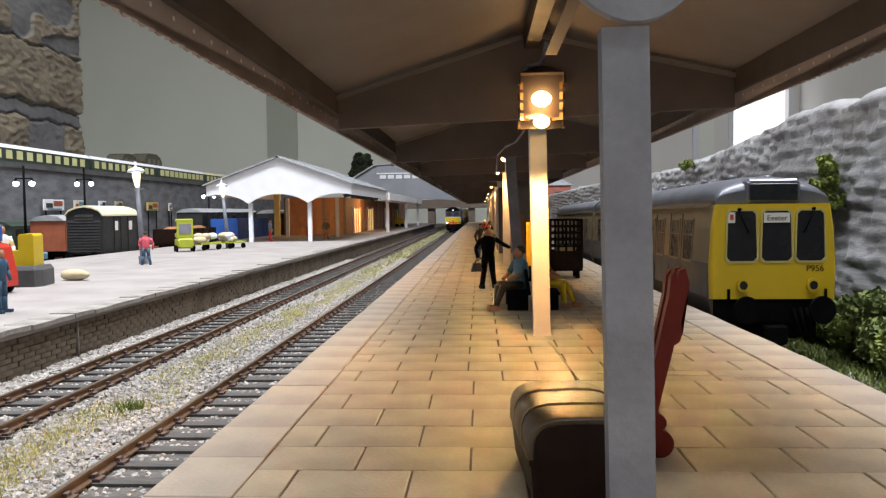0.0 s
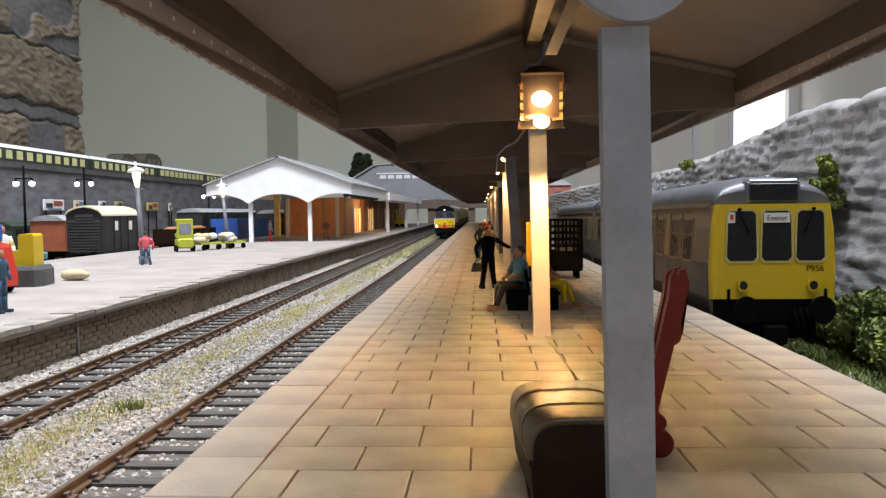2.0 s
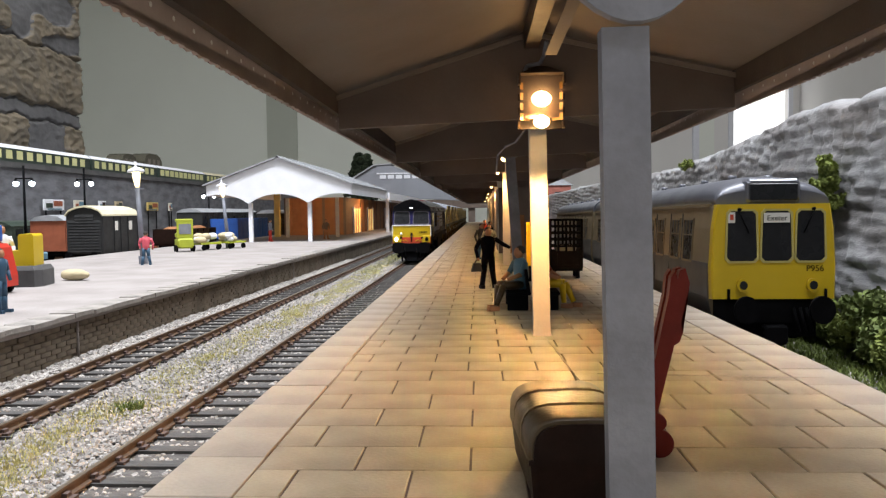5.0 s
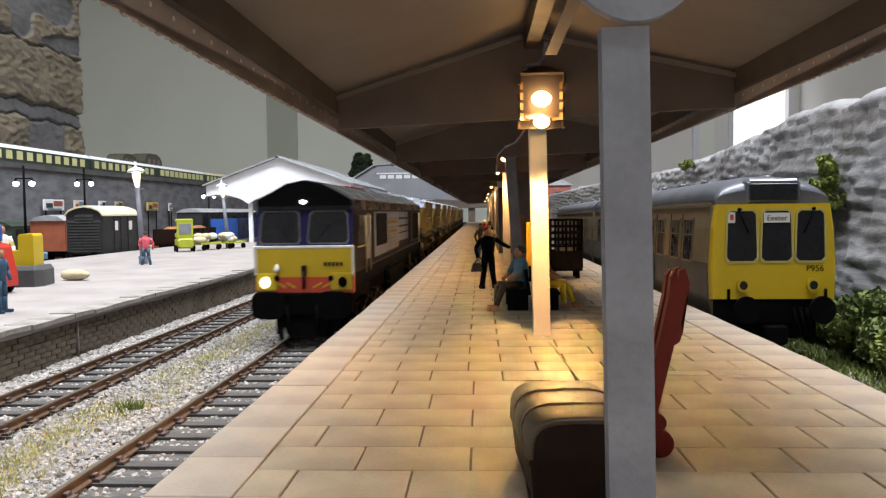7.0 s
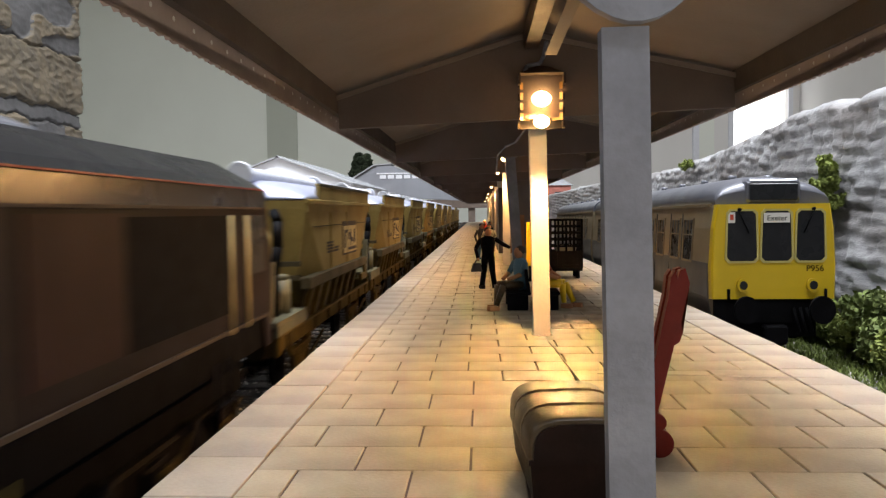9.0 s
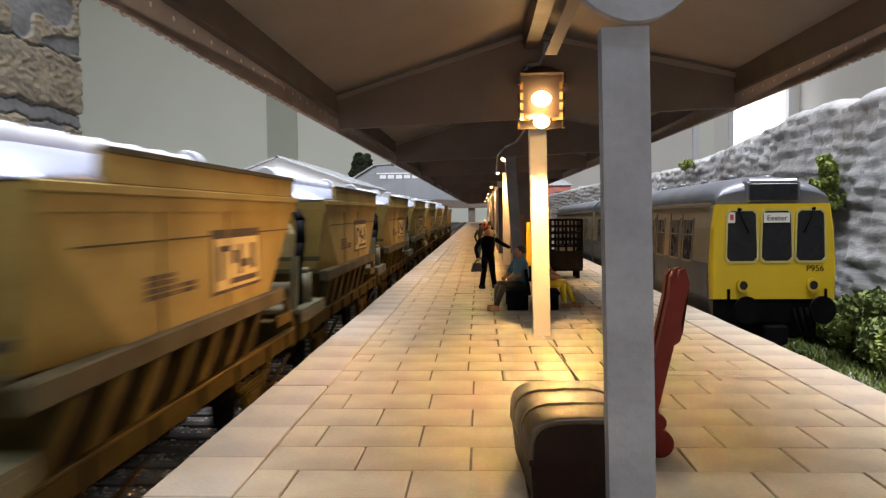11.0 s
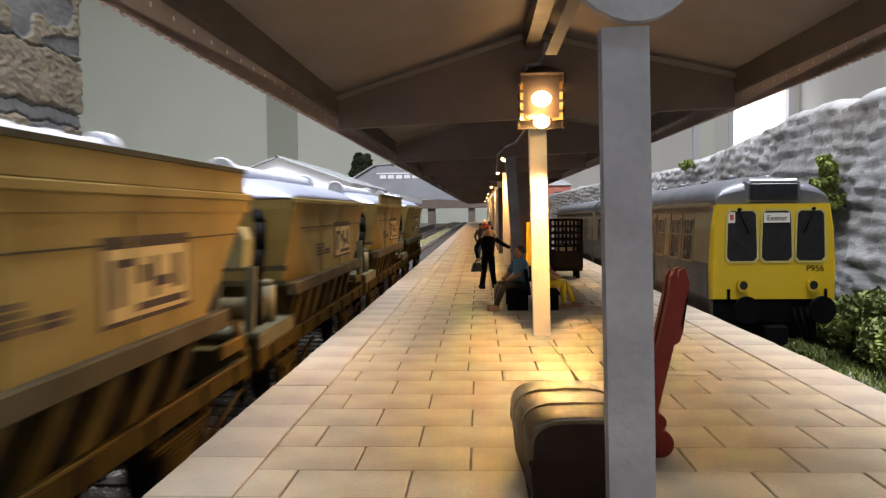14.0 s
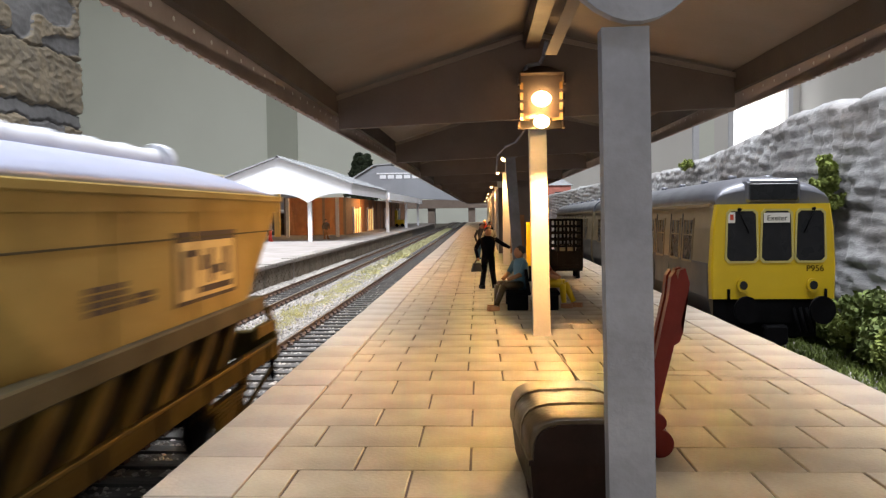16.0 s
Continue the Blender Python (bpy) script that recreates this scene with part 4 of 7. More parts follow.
        for sx in (-1, 1):
            bm = B()
            rod(bm, (sx * 1.16, y + .5, -.75), (sx * 1.16, y + 2.2, -.35), .04, 6)
            box(bm, sx * 1.12 - .05, sx * 1.12 + .05, y + .55, y + .72, -.95, -.25)
            part("brake_rigging", bm, M["hopper_dark"], wg)
    for e, y in ((-1, .2), (1, WL - .35)):
        bm = B()
        box(bm, -1.28, 1.28, min(y, y - e * .2), max(y, y - e * .2), -.2, .3, .03)
        part("headstock", bm, M["hopper_frame"], wg)
        for sx in (-1, 1):
            bm = B()
            rod(bm, (sx * .87, y, .0), (sx * .87, y + e * .1, .0), .1, 8)
            rod(bm, (sx * .87, y + e * .1, .0), (sx * .87, y + e * .16, .0), .24, 14)
            part("buffer", bm, M["hopper_dark"], wg)
    # coupling block, made wide and black to stand for the shaded gap
    bm = B()
    box(bm, -.45, .45, -.3, .3, -.5, -.05, .04)
    part("coupling", bm, M["black"], wg)
    # open platform at the leading end: deck, raking stanchions, tank and box
    bm = B()
    box(bm, -1.28, 1.28, .15, 2.35, .34, .42)
    for sx in (-1, 1):
        box(bm, sx * 1.26 - .03, sx * 1.26 + .03, .15, 2.35, .16, .34)
    part("end_deck", bm, M["pale_olive"], wg, "pale olive end platform")
    for x in (-1.05, .5, 1.08):
        bm = B()
        r = lambda yy, zz: [(x - .07, yy - .07, zz), (x + .07, yy - .07, zz), (x + .07, yy + .07, zz), (x - .07, yy + .07, zz)]
        loft(bm, [r(.3, .42), r(.5, 1.45)])
        part("end_stanchion", bm, M["pale_olive"], wg)
    for z in (1.02, 1.3):
        bm = B()
        box(bm, -1.2, 1.2, 2.2, 2.32, z - .05, z + .05)
        part("end_cross_rail", bm, M["hopper_sill"], wg)
    bm = B()
    loft(bm, [[(x, yy, z) for x, z in ((.5, 1.45), (.98, 1.45), (1.02, 1.9), (.94, 2.1), (.56, 2.1), (.48, 1.9))] for yy in (.3, .8)])
    part("control_box", bm, M["pale_box"], wg, "pale equipment box on the end platform")
    bm = B()
    pts = [(.95, 1.3, 2.32), (1.08, 1.05, 2.15), (1.1, .95, 1.7), (1.02, .95, 1.2), (1.0, 1.0, .42)]
    for p_, q_ in zip(pts, pts[1:]):
        rod(bm, p_, q_, .1, 8)
    part("down_pipe", bm, M["black"], wg, "thick black down pipe")
    for x, yy, h, rr in ((1.0, 1.5, 1.15, .18), (.4, 1.6, .8, .26), (-.5, 1.5, .85, .24)):
        bm = B()
        rod(bm, (x, yy, .42), (x, yy, h - .1), rr, 10)
        rod(bm, (x, yy, h - .1), (x, yy, h), rr * .75, 10)
        part("brake_reservoir", bm, M["pale_olive"], wg)
    bm = B()
    rod(bm, (-.4, 1.15, .68), (1.05, 1.15, .68), .2, 12)
    part("brake_cylinder", bm, M["hopper_sill"], wg)
    # tail: brake pipes and step
    bm = B()
    rod(bm, (1.05, WL - .33, .32), (1.1, WL - .22, .2), .06, 6)
    rod(bm, (1.1, WL - .22, .2), (1.1, WL - .22, -.6), .075, 6)
    part("brake_pipe", bm, M["black"], wg)
    for sx in (-1, 1):
        bm = B()
        box(bm, sx * 1.2 - .05, sx * 1.2 + .05, 9.75, WL - .4, .3, .5, .02)
        loft(bm, [[(sx * 1.16, WL - .6, .3), (sx * 1.24, WL - .6, .3), (sx * 1.24, WL - .4, .3), (sx * 1.16, WL - .4, .3)], [(sx * 1.16, WL - .85, .75), (sx * 1.24, WL - .85, .75), (sx * 1.24, WL - .7, .75), (sx * 1.16, WL - .7, .75)]])
        part("tail_bracket", bm, M["hopper_low"], wg)
    return wg


def railcar_unit():
    """Diesel railcar in the bay; front at local y = 0."""
    rc = thing("diesel_railcar", P(T3, 17.85, 0, -0.5, 0, -0.4), "two-car diesel railcar with a yellow front and grey roof", "railcar")

    def rp(name, bm, material, parent, label=""):
        for v in bm.verts:
            z = v.co.z
            v.co.z = z * 1.07 + .13 if z > 0 else z + .13 * (z + 1.2) / 1.2
            v.co.x *= .966
        return part(name, bm, material, parent, label)
    prof = [(-1.36, -.35), (-1.46, .1), (-1.47, .75), (-1.42, 1.6), (-1.33, 2.12), (-1.15, 2.42), (-.75, 2.66), (0, 2.76), (.75, 2.66), (1.15, 2.42), (1.33, 2.12), (1.42, 1.6), (1.47, .75), (1.46, .1), (1.36, -.35)]
    low = prof[:5] + prof[10:]
    rf = prof[4:11]
    for c, (y0, y1) in enumerate(((0.0, 19.3), (19.9, 39.2))):
        bm = B()
        loft(bm, [[(x, y, z) for x, z in low] for y in (y0 + (.12 if c == 0 else 0), y1)])
        bd = rp("coach_body", bm, M["dmucream"], rc)
        bm = B()
        bands = [(-1.36, -.35), (-1.46, .1), (-1.475, .75), (-1.47, .85)]
        for sx in (-1, 1):
            r = [[(sx * -(x - .012), y, z) for x, z in bands] + [(sx * -(x + .1), y, z) for x, z in bands[::-1]] for y in (y0 + .16, y1 - .02)]
            loft(bm, r)
        rp("lower_band", bm, M["dmugrey"], bd, "dark lower bodyside")
        bm = B()
        if c == 0:
            sc = ((0.05, .5), (.12, .7), (.3, .86), (.7, .96), (1.3, 1.0))
        else:
            sc = ((y0, 1.0), (y0 + .1, 1.0))
        fine = [(1.33 * math.cos(t) * (1 + .06 * math.sin(2 * t) ** 2), 2.12 + .64 * math.sin(t) ** .85) for t in [math.pi * (1 - i / 20) for i in range(21)]]
        rings = [[(x, y, 2.12 + (z - 2.12) * k) for x, z in fine] for y, k in sc] + [[(x, y1, z) for x, z in fine]]
        loft(bm, rings, smooth=True)
        rp("coach_roof", bm, M["dmuroof"], bd, "satin grey roof")
        for y in [y0 + 1.5 + 2.4 * i for i in range(8)]:
            for sx in (-.45, .45):
                bm = B()
                rod(bm, (sx, y, 2.68), (sx, y, 2.8), .11, 8)
                rp("roof_vent", bm, M["dmuroof"], bd)
        bm = B()
        for sx in (-1, 1):
            box(bm, sx * 1.36 - .03, sx * 1.36 + .03, y0 + .3, y1, 2.08, 2.14)
        rp("gutter", bm, M["dmucream"], bd)
        # side windows and doors
        y = y0 + 1.55
        k = 0
        while y < y1 - 1.2:
            for sx in (-1, 1):
                tl = lambda z: sx * (1.47 - (z - .75) * .0588)
                pt = lambda yy, z, o: (tl(z) + sx * o, yy, z)
                bm = B()
                w = .84
                bx = lambda a0, a1, z0, z1, o0, o1: loft(bm, [[pt(a0, z0, o0), pt(a1, z0, o0), pt(a1, z0, o1), pt(a0, z0, o1)], [pt(a0, z1, o0), pt(a1, z1, o0), pt(a1, z1, o1), pt(a0, z1, o1)]])
                bx(y, y + w, .85, 1.78, -.02, .012)
                g = rp("side_window", bm, M["glass"], bd)
                bm = B()
                for q in ((y - .05, y + w + .05, .8, .85), (y - .05, y + w + .05, 1.78, 1.83), (y - .05, y, .8, 1.83), (y + w, y + w + .05, .8, 1.83), (y, y + w, 1.42, 1.45), (y + w * .33, y + w * .36, 1.45, 1.78), (y + w * .66, y + w * .69, 1.45, 1.78)):
                    bx(*q, -.01, .03)
                rp("window_frame", bm, M["dmucream"], g)
                if k % 2:
                    bm = B()
                    for a in (y - .24, y + w + .2):
                        bx(a, a + .03, -.1, 1.95, -.01, .014)
                    rp("door_joint", bm, M["dmugrey"], bd)
            y += 1.3 if k % 2 == 0 else 1.75
            k += 1
        for yc in (y0 + 2.8, y1 - 2.8):
            bm = B()
            for sx in (-1, 1):
                box(bm, sx * 1.0 - .08, sx * 1.0 + .08, yc - 1.9, yc + 1.9, -.85, -.55, .03)
                for d in (-1.25, 1.25):
                    box(bm, sx * 1.06 - .1, sx * 1.06 + .1, yc + d - .2, yc + d + .2, -.95, -.5, .03)
            rp("bogie", bm, M["black"], bd)
            for d in (-1.25, 1.25):
                wheelset(rc, 0, yc + d, .45)
        bm = B()
        box(bm, -1.15, 1.15, y0 + .3, y1 - .2, -.75, -.33)
        rp("underframe", bm, M["black"], bd)
    bm = B()
    box(bm, -1.15, 1.15, 19.25, 19.95, -.3, 2.35)
    rp("gangway", bm, M["black"], rc)
    # the front
    bm = B()
    fr = [(-1.45, .08), (-1.47, .75), (-1.42, 1.6), (-1.33, 2.12), (1.33, 2.12), (1.42, 1.6), (1.47, .75), (1.45, .08)]
    loft(bm, [[(x * .955, -.06, z) for x, z in fr], [(x * .985, -.03, z) for x, z in fr], [(x, .14, z) for x, z in fr]])
    fp = rp("front_panel", bm, M["yellow"], rc, "bright yellow end panel")
    for cx, w in ((-.74, .35), (0.07, .35), (.85, .33)):
        bm = B()
        ring = [(cx - w, .98), (cx - w + .08, .9), (cx + w - .08, .9), (cx + w, .98), (cx + w - .03, 1.9), (cx + w - .1, 1.97), (cx - w + .1, 1.97), (cx - w + .03, 1.9)]
        loft(bm, [[(x, -.068, z) for x, z in ring], [(x, -.03, z) for x, z in ring]])
        g = rp("windscreen", bm, M["screen"], fp)
        bm = B()
        cz = 1.43
        big = [(cx + (x - cx) * 1.14, cz + (z - cz) * 1.08) for x, z in ring]
        vo = [[bm.verts.new((x, y, z)) for x, z in rr] for rr, y in ((big, -.06), (big, -.09), (ring, -.09), (ring, -.06))]
        for p, q in zip(vo, vo[1:]):
            for i in range(8):
                bm.faces.new((p[i], p[(i + 1) % 8], q[(i + 1) % 8], q[i]))
        rp("window_surround", bm, M["pale_trim"], g)
        if cx != 0.07:
            bm = B()
            sg = -1 if cx > 0 else 1
            rod(bm, (cx - .1 * sg, -.1, 2.02), (cx + .16 * sg, -.1, 1.5), .016, 5)
            rod(bm, (cx - .1 * sg, -.1, 2.02), (cx - .02 * sg, -.1, 2.0), .03, 5)
            rp("wiper", bm, M["black"], g)
    bm = B()
    box(bm, -.23, .37, -.085, -.066, 1.72, 1.93)
    bl = rp("destination_blind", bm, M["offwhite"], fp, "white destination blind")
    sign("destination_name", "Exeter", bl, (.07, -.088, 2.02), .17, M["black"])
    bm = B()
    box(bm, -1.06, -.9, -.085, -.066, 1.72, 1.95)
    pl = rp("route_card", bm, M["offwhite"], fp, "white card with a red mark")
    bm = B()
    box(bm, -1.02, -.94, -.09, -.084, 1.78, 1.9)
    rp("card_mark", bm, M["redband"], pl)
    sign("front_code", "P956", fp, (.93, -.066, .85), .2, M["black"])
    for x in (-.72, .9):
        bm = B()
        rod(bm, (x, -.15, .38), (x, -.05, .38), .145, 14)
        lp = rp("lamp_ring", bm, M["yellow"], fp)
        bm = B()
        rod(bm, (x, -.16, .38), (x, -.13, .38), .095, 14)
        rp("lamp_lens", bm, M["glass"], lp)
    bm = B()
    for x in (-1.05, 1.2):
        rod(bm, (x, -.1, .02), (x, -.1, .3), .035, 6)
    rp("lamp_bracket", bm, M["black"], fp)
    # headcode box on the roof dome
    bm = B()
    box(bm, -.62, .64, -.02, 1.1, 2.14, 2.66, .06)
    hb = rp("headcode_box", bm, M["dmuroof"], rc, "dark headcode box")
    bm = B()
    box(bm, -.55, .57, -.05, 0, 2.2, 2.56, .02)
    rp("headcode_glass", bm, M["glass"], hb)
    bm = B()
    box(bm, -1.35, 1.35, .0, .3, -.42, .07)
    rp("buffer_beam", bm, M["black"], rc)
    for sx in (-.78, 1.08):
        bm = B()
        rod(bm, (sx * .93, 0, -.12), (sx * .93, -.35, -.12), .12, 10)
        rod(bm, (sx * .93, -.33, -.12), (sx * .93, -.42, -.12), .29, 18)
        rp("buffer", bm, M["black"], rc)
    bm = B()
    box(bm, -.28, .28, -.3, 0, -.85, -.45, .05)
    for x in (.45, .6, .75):
        rod(bm, (x, -.1, -.1), (x + .1, -.22, -.6), .04, 6)
    rp("coupling", bm, M["black"], rc)
    return rc


def sign(name, text, parent, at, size, material):
    """Flat lettering facing -y, centred at a point."""
    c = bpy.data.curves.new(name, "FONT")
    c.body, c.size, c.align_x, c.extrude = text, size * S, "CENTER", 0.004 * S
    o = new(name, c)
    c.materials.append(material)
    o.parent = parent
    o.matrix_basis = P(*at, 90, 0, 0)
    return o


LOCO = diesel_loco()
WAGON = hopper_wagon()
BARE = hopper_wagon(False)
WAGONS = [WAGON if i == 0 else BARE if i == 9 else copy_thing(BARE if i == 7 else WAGON, P(T1, 60 + WL * i)) for i in range(10)]
railcar_unit()


# ---- the retaining wall beside the bay ----
def wall_top(y):
    pts = ((5, 5.9), (18.7, 5.45), (21.5, 5.12), (24.2, 5.4), (29.4, 4.95), (34.7, 4.58), (42, 4.35), (72, 4.6), (130, 4.6))
    for (a, za), (b, zb) in zip(pts, pts[1:]):
        if y <= b:
            return za + (zb - za) * (y - a) / (b - a)
    return 4.6


def retaining_wall():
    ys, y = [], 6.0
    while y < 130:
        ys.append(y)
        y += 0.09 if y < 46 else 0.5
    NZ = 76
    vs, fs = [], []
    X = 9.75
    def disp(y, z):
        # long slabby courses, each block at its own depth, with open joints
        wob = .22 * noise.noise((y * .22, z * .3, 4)) + .1 * noise.noise((y * .8, z * .7, 7)) - .03 * y
        c = (z + 1.6 + wob) / .37
        r = math.floor(c)
        fz = c - r
        ly = 1.15 + .5 * math.sin(r * 12.9)
        u = (y + r * .77 + .3 * noise.noise((y * .6, r * 3.1, 2))) / ly
        fu = u - math.floor(u)
        k = min(fz, 1 - fz) * .37
        j = min(fu, 1 - fu) * ly
        blk = min(1, k / .09) ** .6 * min(1, j / .1) ** .5
        h = noise.noise((r * 5.3, math.floor(u) * 3.7, 1))
        face = noise.noise((y * 1.1, z * 2.6, r * .7)) * .07 + noise.noise((y * 2.6, z * 6.0, 5)) * .04 + noise.noise((y * 6, z * 11, 9)) * .018
        return .1 * blk + .1 * h + face + .08 * noise.noise((y * .35, z * .6, 0)) + .05 * (fz - .5) * (1 if h > 0 else -1)
    for y in ys:
        top = wall_top(y) + 0.16 * noise.noise((y * .8, 0, 3)) + 0.08 * noise.noise((y * 2.7, 0, 8))
        for i in range(NZ + 1):
            t = i / NZ
            if t <= 0.93:
                z = -1.75 + (top + 1.75) * t / 0.93
                x = X - disp(y, z) + 0.05 * (z + 1.75)
                e = max(0, (t - .88) / .05)
                x += 0.12 * e * e
            else:
                k = (t - 0.93) / 0.07
                z = top + 0.1 * math.sin(k * 3.1) + 0.1 * noise.noise((y * 1.5, k * 2, 4))
                x = X + 0.05 * (top + 1.75) + 0.12 + k * 1.1 - 0.05 * noise.noise((y * 2, k, 1))
            vs.append((x * S, y * S, z * S))
    n = NZ + 1
    for a in range(len(ys) - 1):
        for i in range(NZ):
            fs.append((a * n + i, a * n + i + 1, (a + 1) * n + i + 1, (a + 1) * n + i))
    me = bpy.data.meshes.new("retaining_wall")
    me.from_pydata(vs, [], fs)
    for p in me.polygons:
        p.use_smooth = True
    me.materials.append(M["rock"])
    tagged(new("retaining_wall", me), "rough grey carved stone retaining wall", "stone wall", kind="structure")
    bm = B()
    box(bm, 10.9, 14, 6, 130, -1.75, 4.1)
    tagged(part("wall_backing", bm, M["rock"]), kind="structure")


def leaf_cloud(vs, fs, c, r, n, size, rnd, flat=1.0):
    for i in range(n):
        d = Vector((rnd.gauss(0, 1), rnd.gauss(0, 1), rnd.gauss(0, 1))).normalized() * (r * rnd.uniform(.55, 1.05))
        d.z *= flat
        p = Vector(c) + d
        q = Euler((rnd.uniform(0, 6.3), rnd.uniform(0, 6.3), rnd.uniform(0, 6.3))).to_matrix()
        s = size * rnd.uniform(.6, 1.3)
        k = len(vs)
        for a in ((-1, -.6, 0), (0, -.2, .35), (1, -.5, 0), (.9, .6, .1), (0, .9, .3), (-.8, .5, 0)):
            vs.append(tuple((p + q @ (Vector(a) * s)) * S))
        fs.append((k, k + 1, k + 4, k + 5))
        fs.append((k + 1, k + 2, k + 3, k + 4))


def bush(name, clumps, size, n, mt, label, kind="stuff", cat="bush"):
    rnd = random.Random(name)
    vs, fs = [], []
    for x, y, z, r in clumps:
        leaf_cloud(vs, fs, (x, y, z), r, n, size, rnd)
        for _ in range(4):
            leaf_cloud(vs, fs, (x + rnd.uniform(-r, r), y + rnd.uniform(-r, r), z + rnd.uniform(-.3, .9) * r), r * .45, n // 4, size, rnd)
    me = bpy.data.meshes.new(name)
    me.from_pydata(vs, [], fs)
    me.materials.append(M[mt])
    return tagged(new(name, me), label, cat, kind=kind)


M["leaf"] = mat("foam_foliage", (0.2, 0.24, 0.05), 0.85, 0, 0.4, 3, 0, rand=0.35, col2=(0.1, 0.13, 0.025))
M["leaf_dark"] = mat("foam_foliage_dark", (0.14, 0.18, 0.045), 0.85, 0, 0.4, 3, 0, rand=0.35, col2=(0.07, 0.095, 0.025))
M["leaf_night"] = mat("deep_green_needles", (0.02, 0.03, 0.012), 0.9, 0, 0.4, 3, 0, rand=0.3)
M["grass"] = mat("static_grass", (0.13, 0.17, 0.035), 0.9, 0, 0.4, 3, 0, rand=0.35)
M["dry"] = mat("dry_grass", (0.52, 0.46, 0.2), 0.9, 0, 0.35, 2, 0, rand=0.3, col2=(0.4, 0.39, 0.13))
M["pale_weed"] = mat("pale_grey_green_weed", (0.36, 0.34, 0.19), 0.9, 0, 0.35, 2, 0, rand=0.3, col2=(0.25, 0.25, 0.13))
M["skin"] = mat("painted_flesh", (0.42, 0.2, 0.1), 0.6, 0, 0.1, 2, 0)
M["hair"] = mat("dark_brown_paint", (0.035, 0.025, 0.02), 0.6, 0, 0.1, 2, 0)
M["pink"] = mat("pink_paint", (0.65, 0.1, 0.14), 0.6, 0, 0.1, 2, 0)
M["denim"] = mat("blue_paint", (0.03, 0.08, 0.14), 0.6, 0, 0.15, 2, 0)
M["teal"] = mat("grey_blue_paint", (0.1, 0.2, 0.27), 0.6, 0, 0.15, 2, 0)
M["redp"] = mat("red_plastic", (0.16, 0.012, 0.006), 0.4, 0, 0.25, 2, 0.03, spec=0.2)
M["lime"] = mat("lime_paint", (0.36, 0.4, 0.03), 0.5, 0, 0.15, 2, 0.05)
M["blue"] = mat("bright_blue_paint", (0.025, 0.1, 0.4), 0.5, 0, 0.15, 2, 0.05)
M["leather"] = mat("dark_leather", (0.017, 0.008, 0.006), 0.4, 0, 0.4, 3, 0.15, spec=0.15)
M["lidbrown"] = mat("brown_moulded_lid", (0.085, 0.055, 0.025), 0.36, 0, 0.35, 2.5, 0.1)
M["sackcloth"] = mat("pale_sack", (0.5, 0.42, 0.27), 0.8, 0, 0.2, 2, 0.2)
M["orange"] = mat("red_oxide_paint", (0.3, 0.085, 0.04), 0.6, 0, 0.2, 1.5, 0.1)
M["cream"] = mat("cream_roof", (0.66, 0.6, 0.42), 0.6, 0, 0.1, 1, 0.08)
M["greencoach"] = mat("deep_green_coach", (0.03, 0.045, 0.035), 0.5, 0, 0.2, 1, 0.05)
M["coachlit"] = glow("lit_coach_window", (0.5, 0.49, 0.24), 0.1)
M["tan"] = mat("carved_plaster_tan", (0.14, 0.113, 0.077), 0.85, 0, 0.45, .6, 0.4, fine=3.5, col2=(0.08, 0.068, 0.052))
M["greyplaster"] = mat("carved_plaster_grey", (0.092, 0.09, 0.093), 0.85, 0, 0.3, .5, 0.4, fine=3.5)
M["brickred"] = mat("red_brick_card", (0.3, 0.1, 0.075), 0.8, 0, 0.25, 2, 0.2)


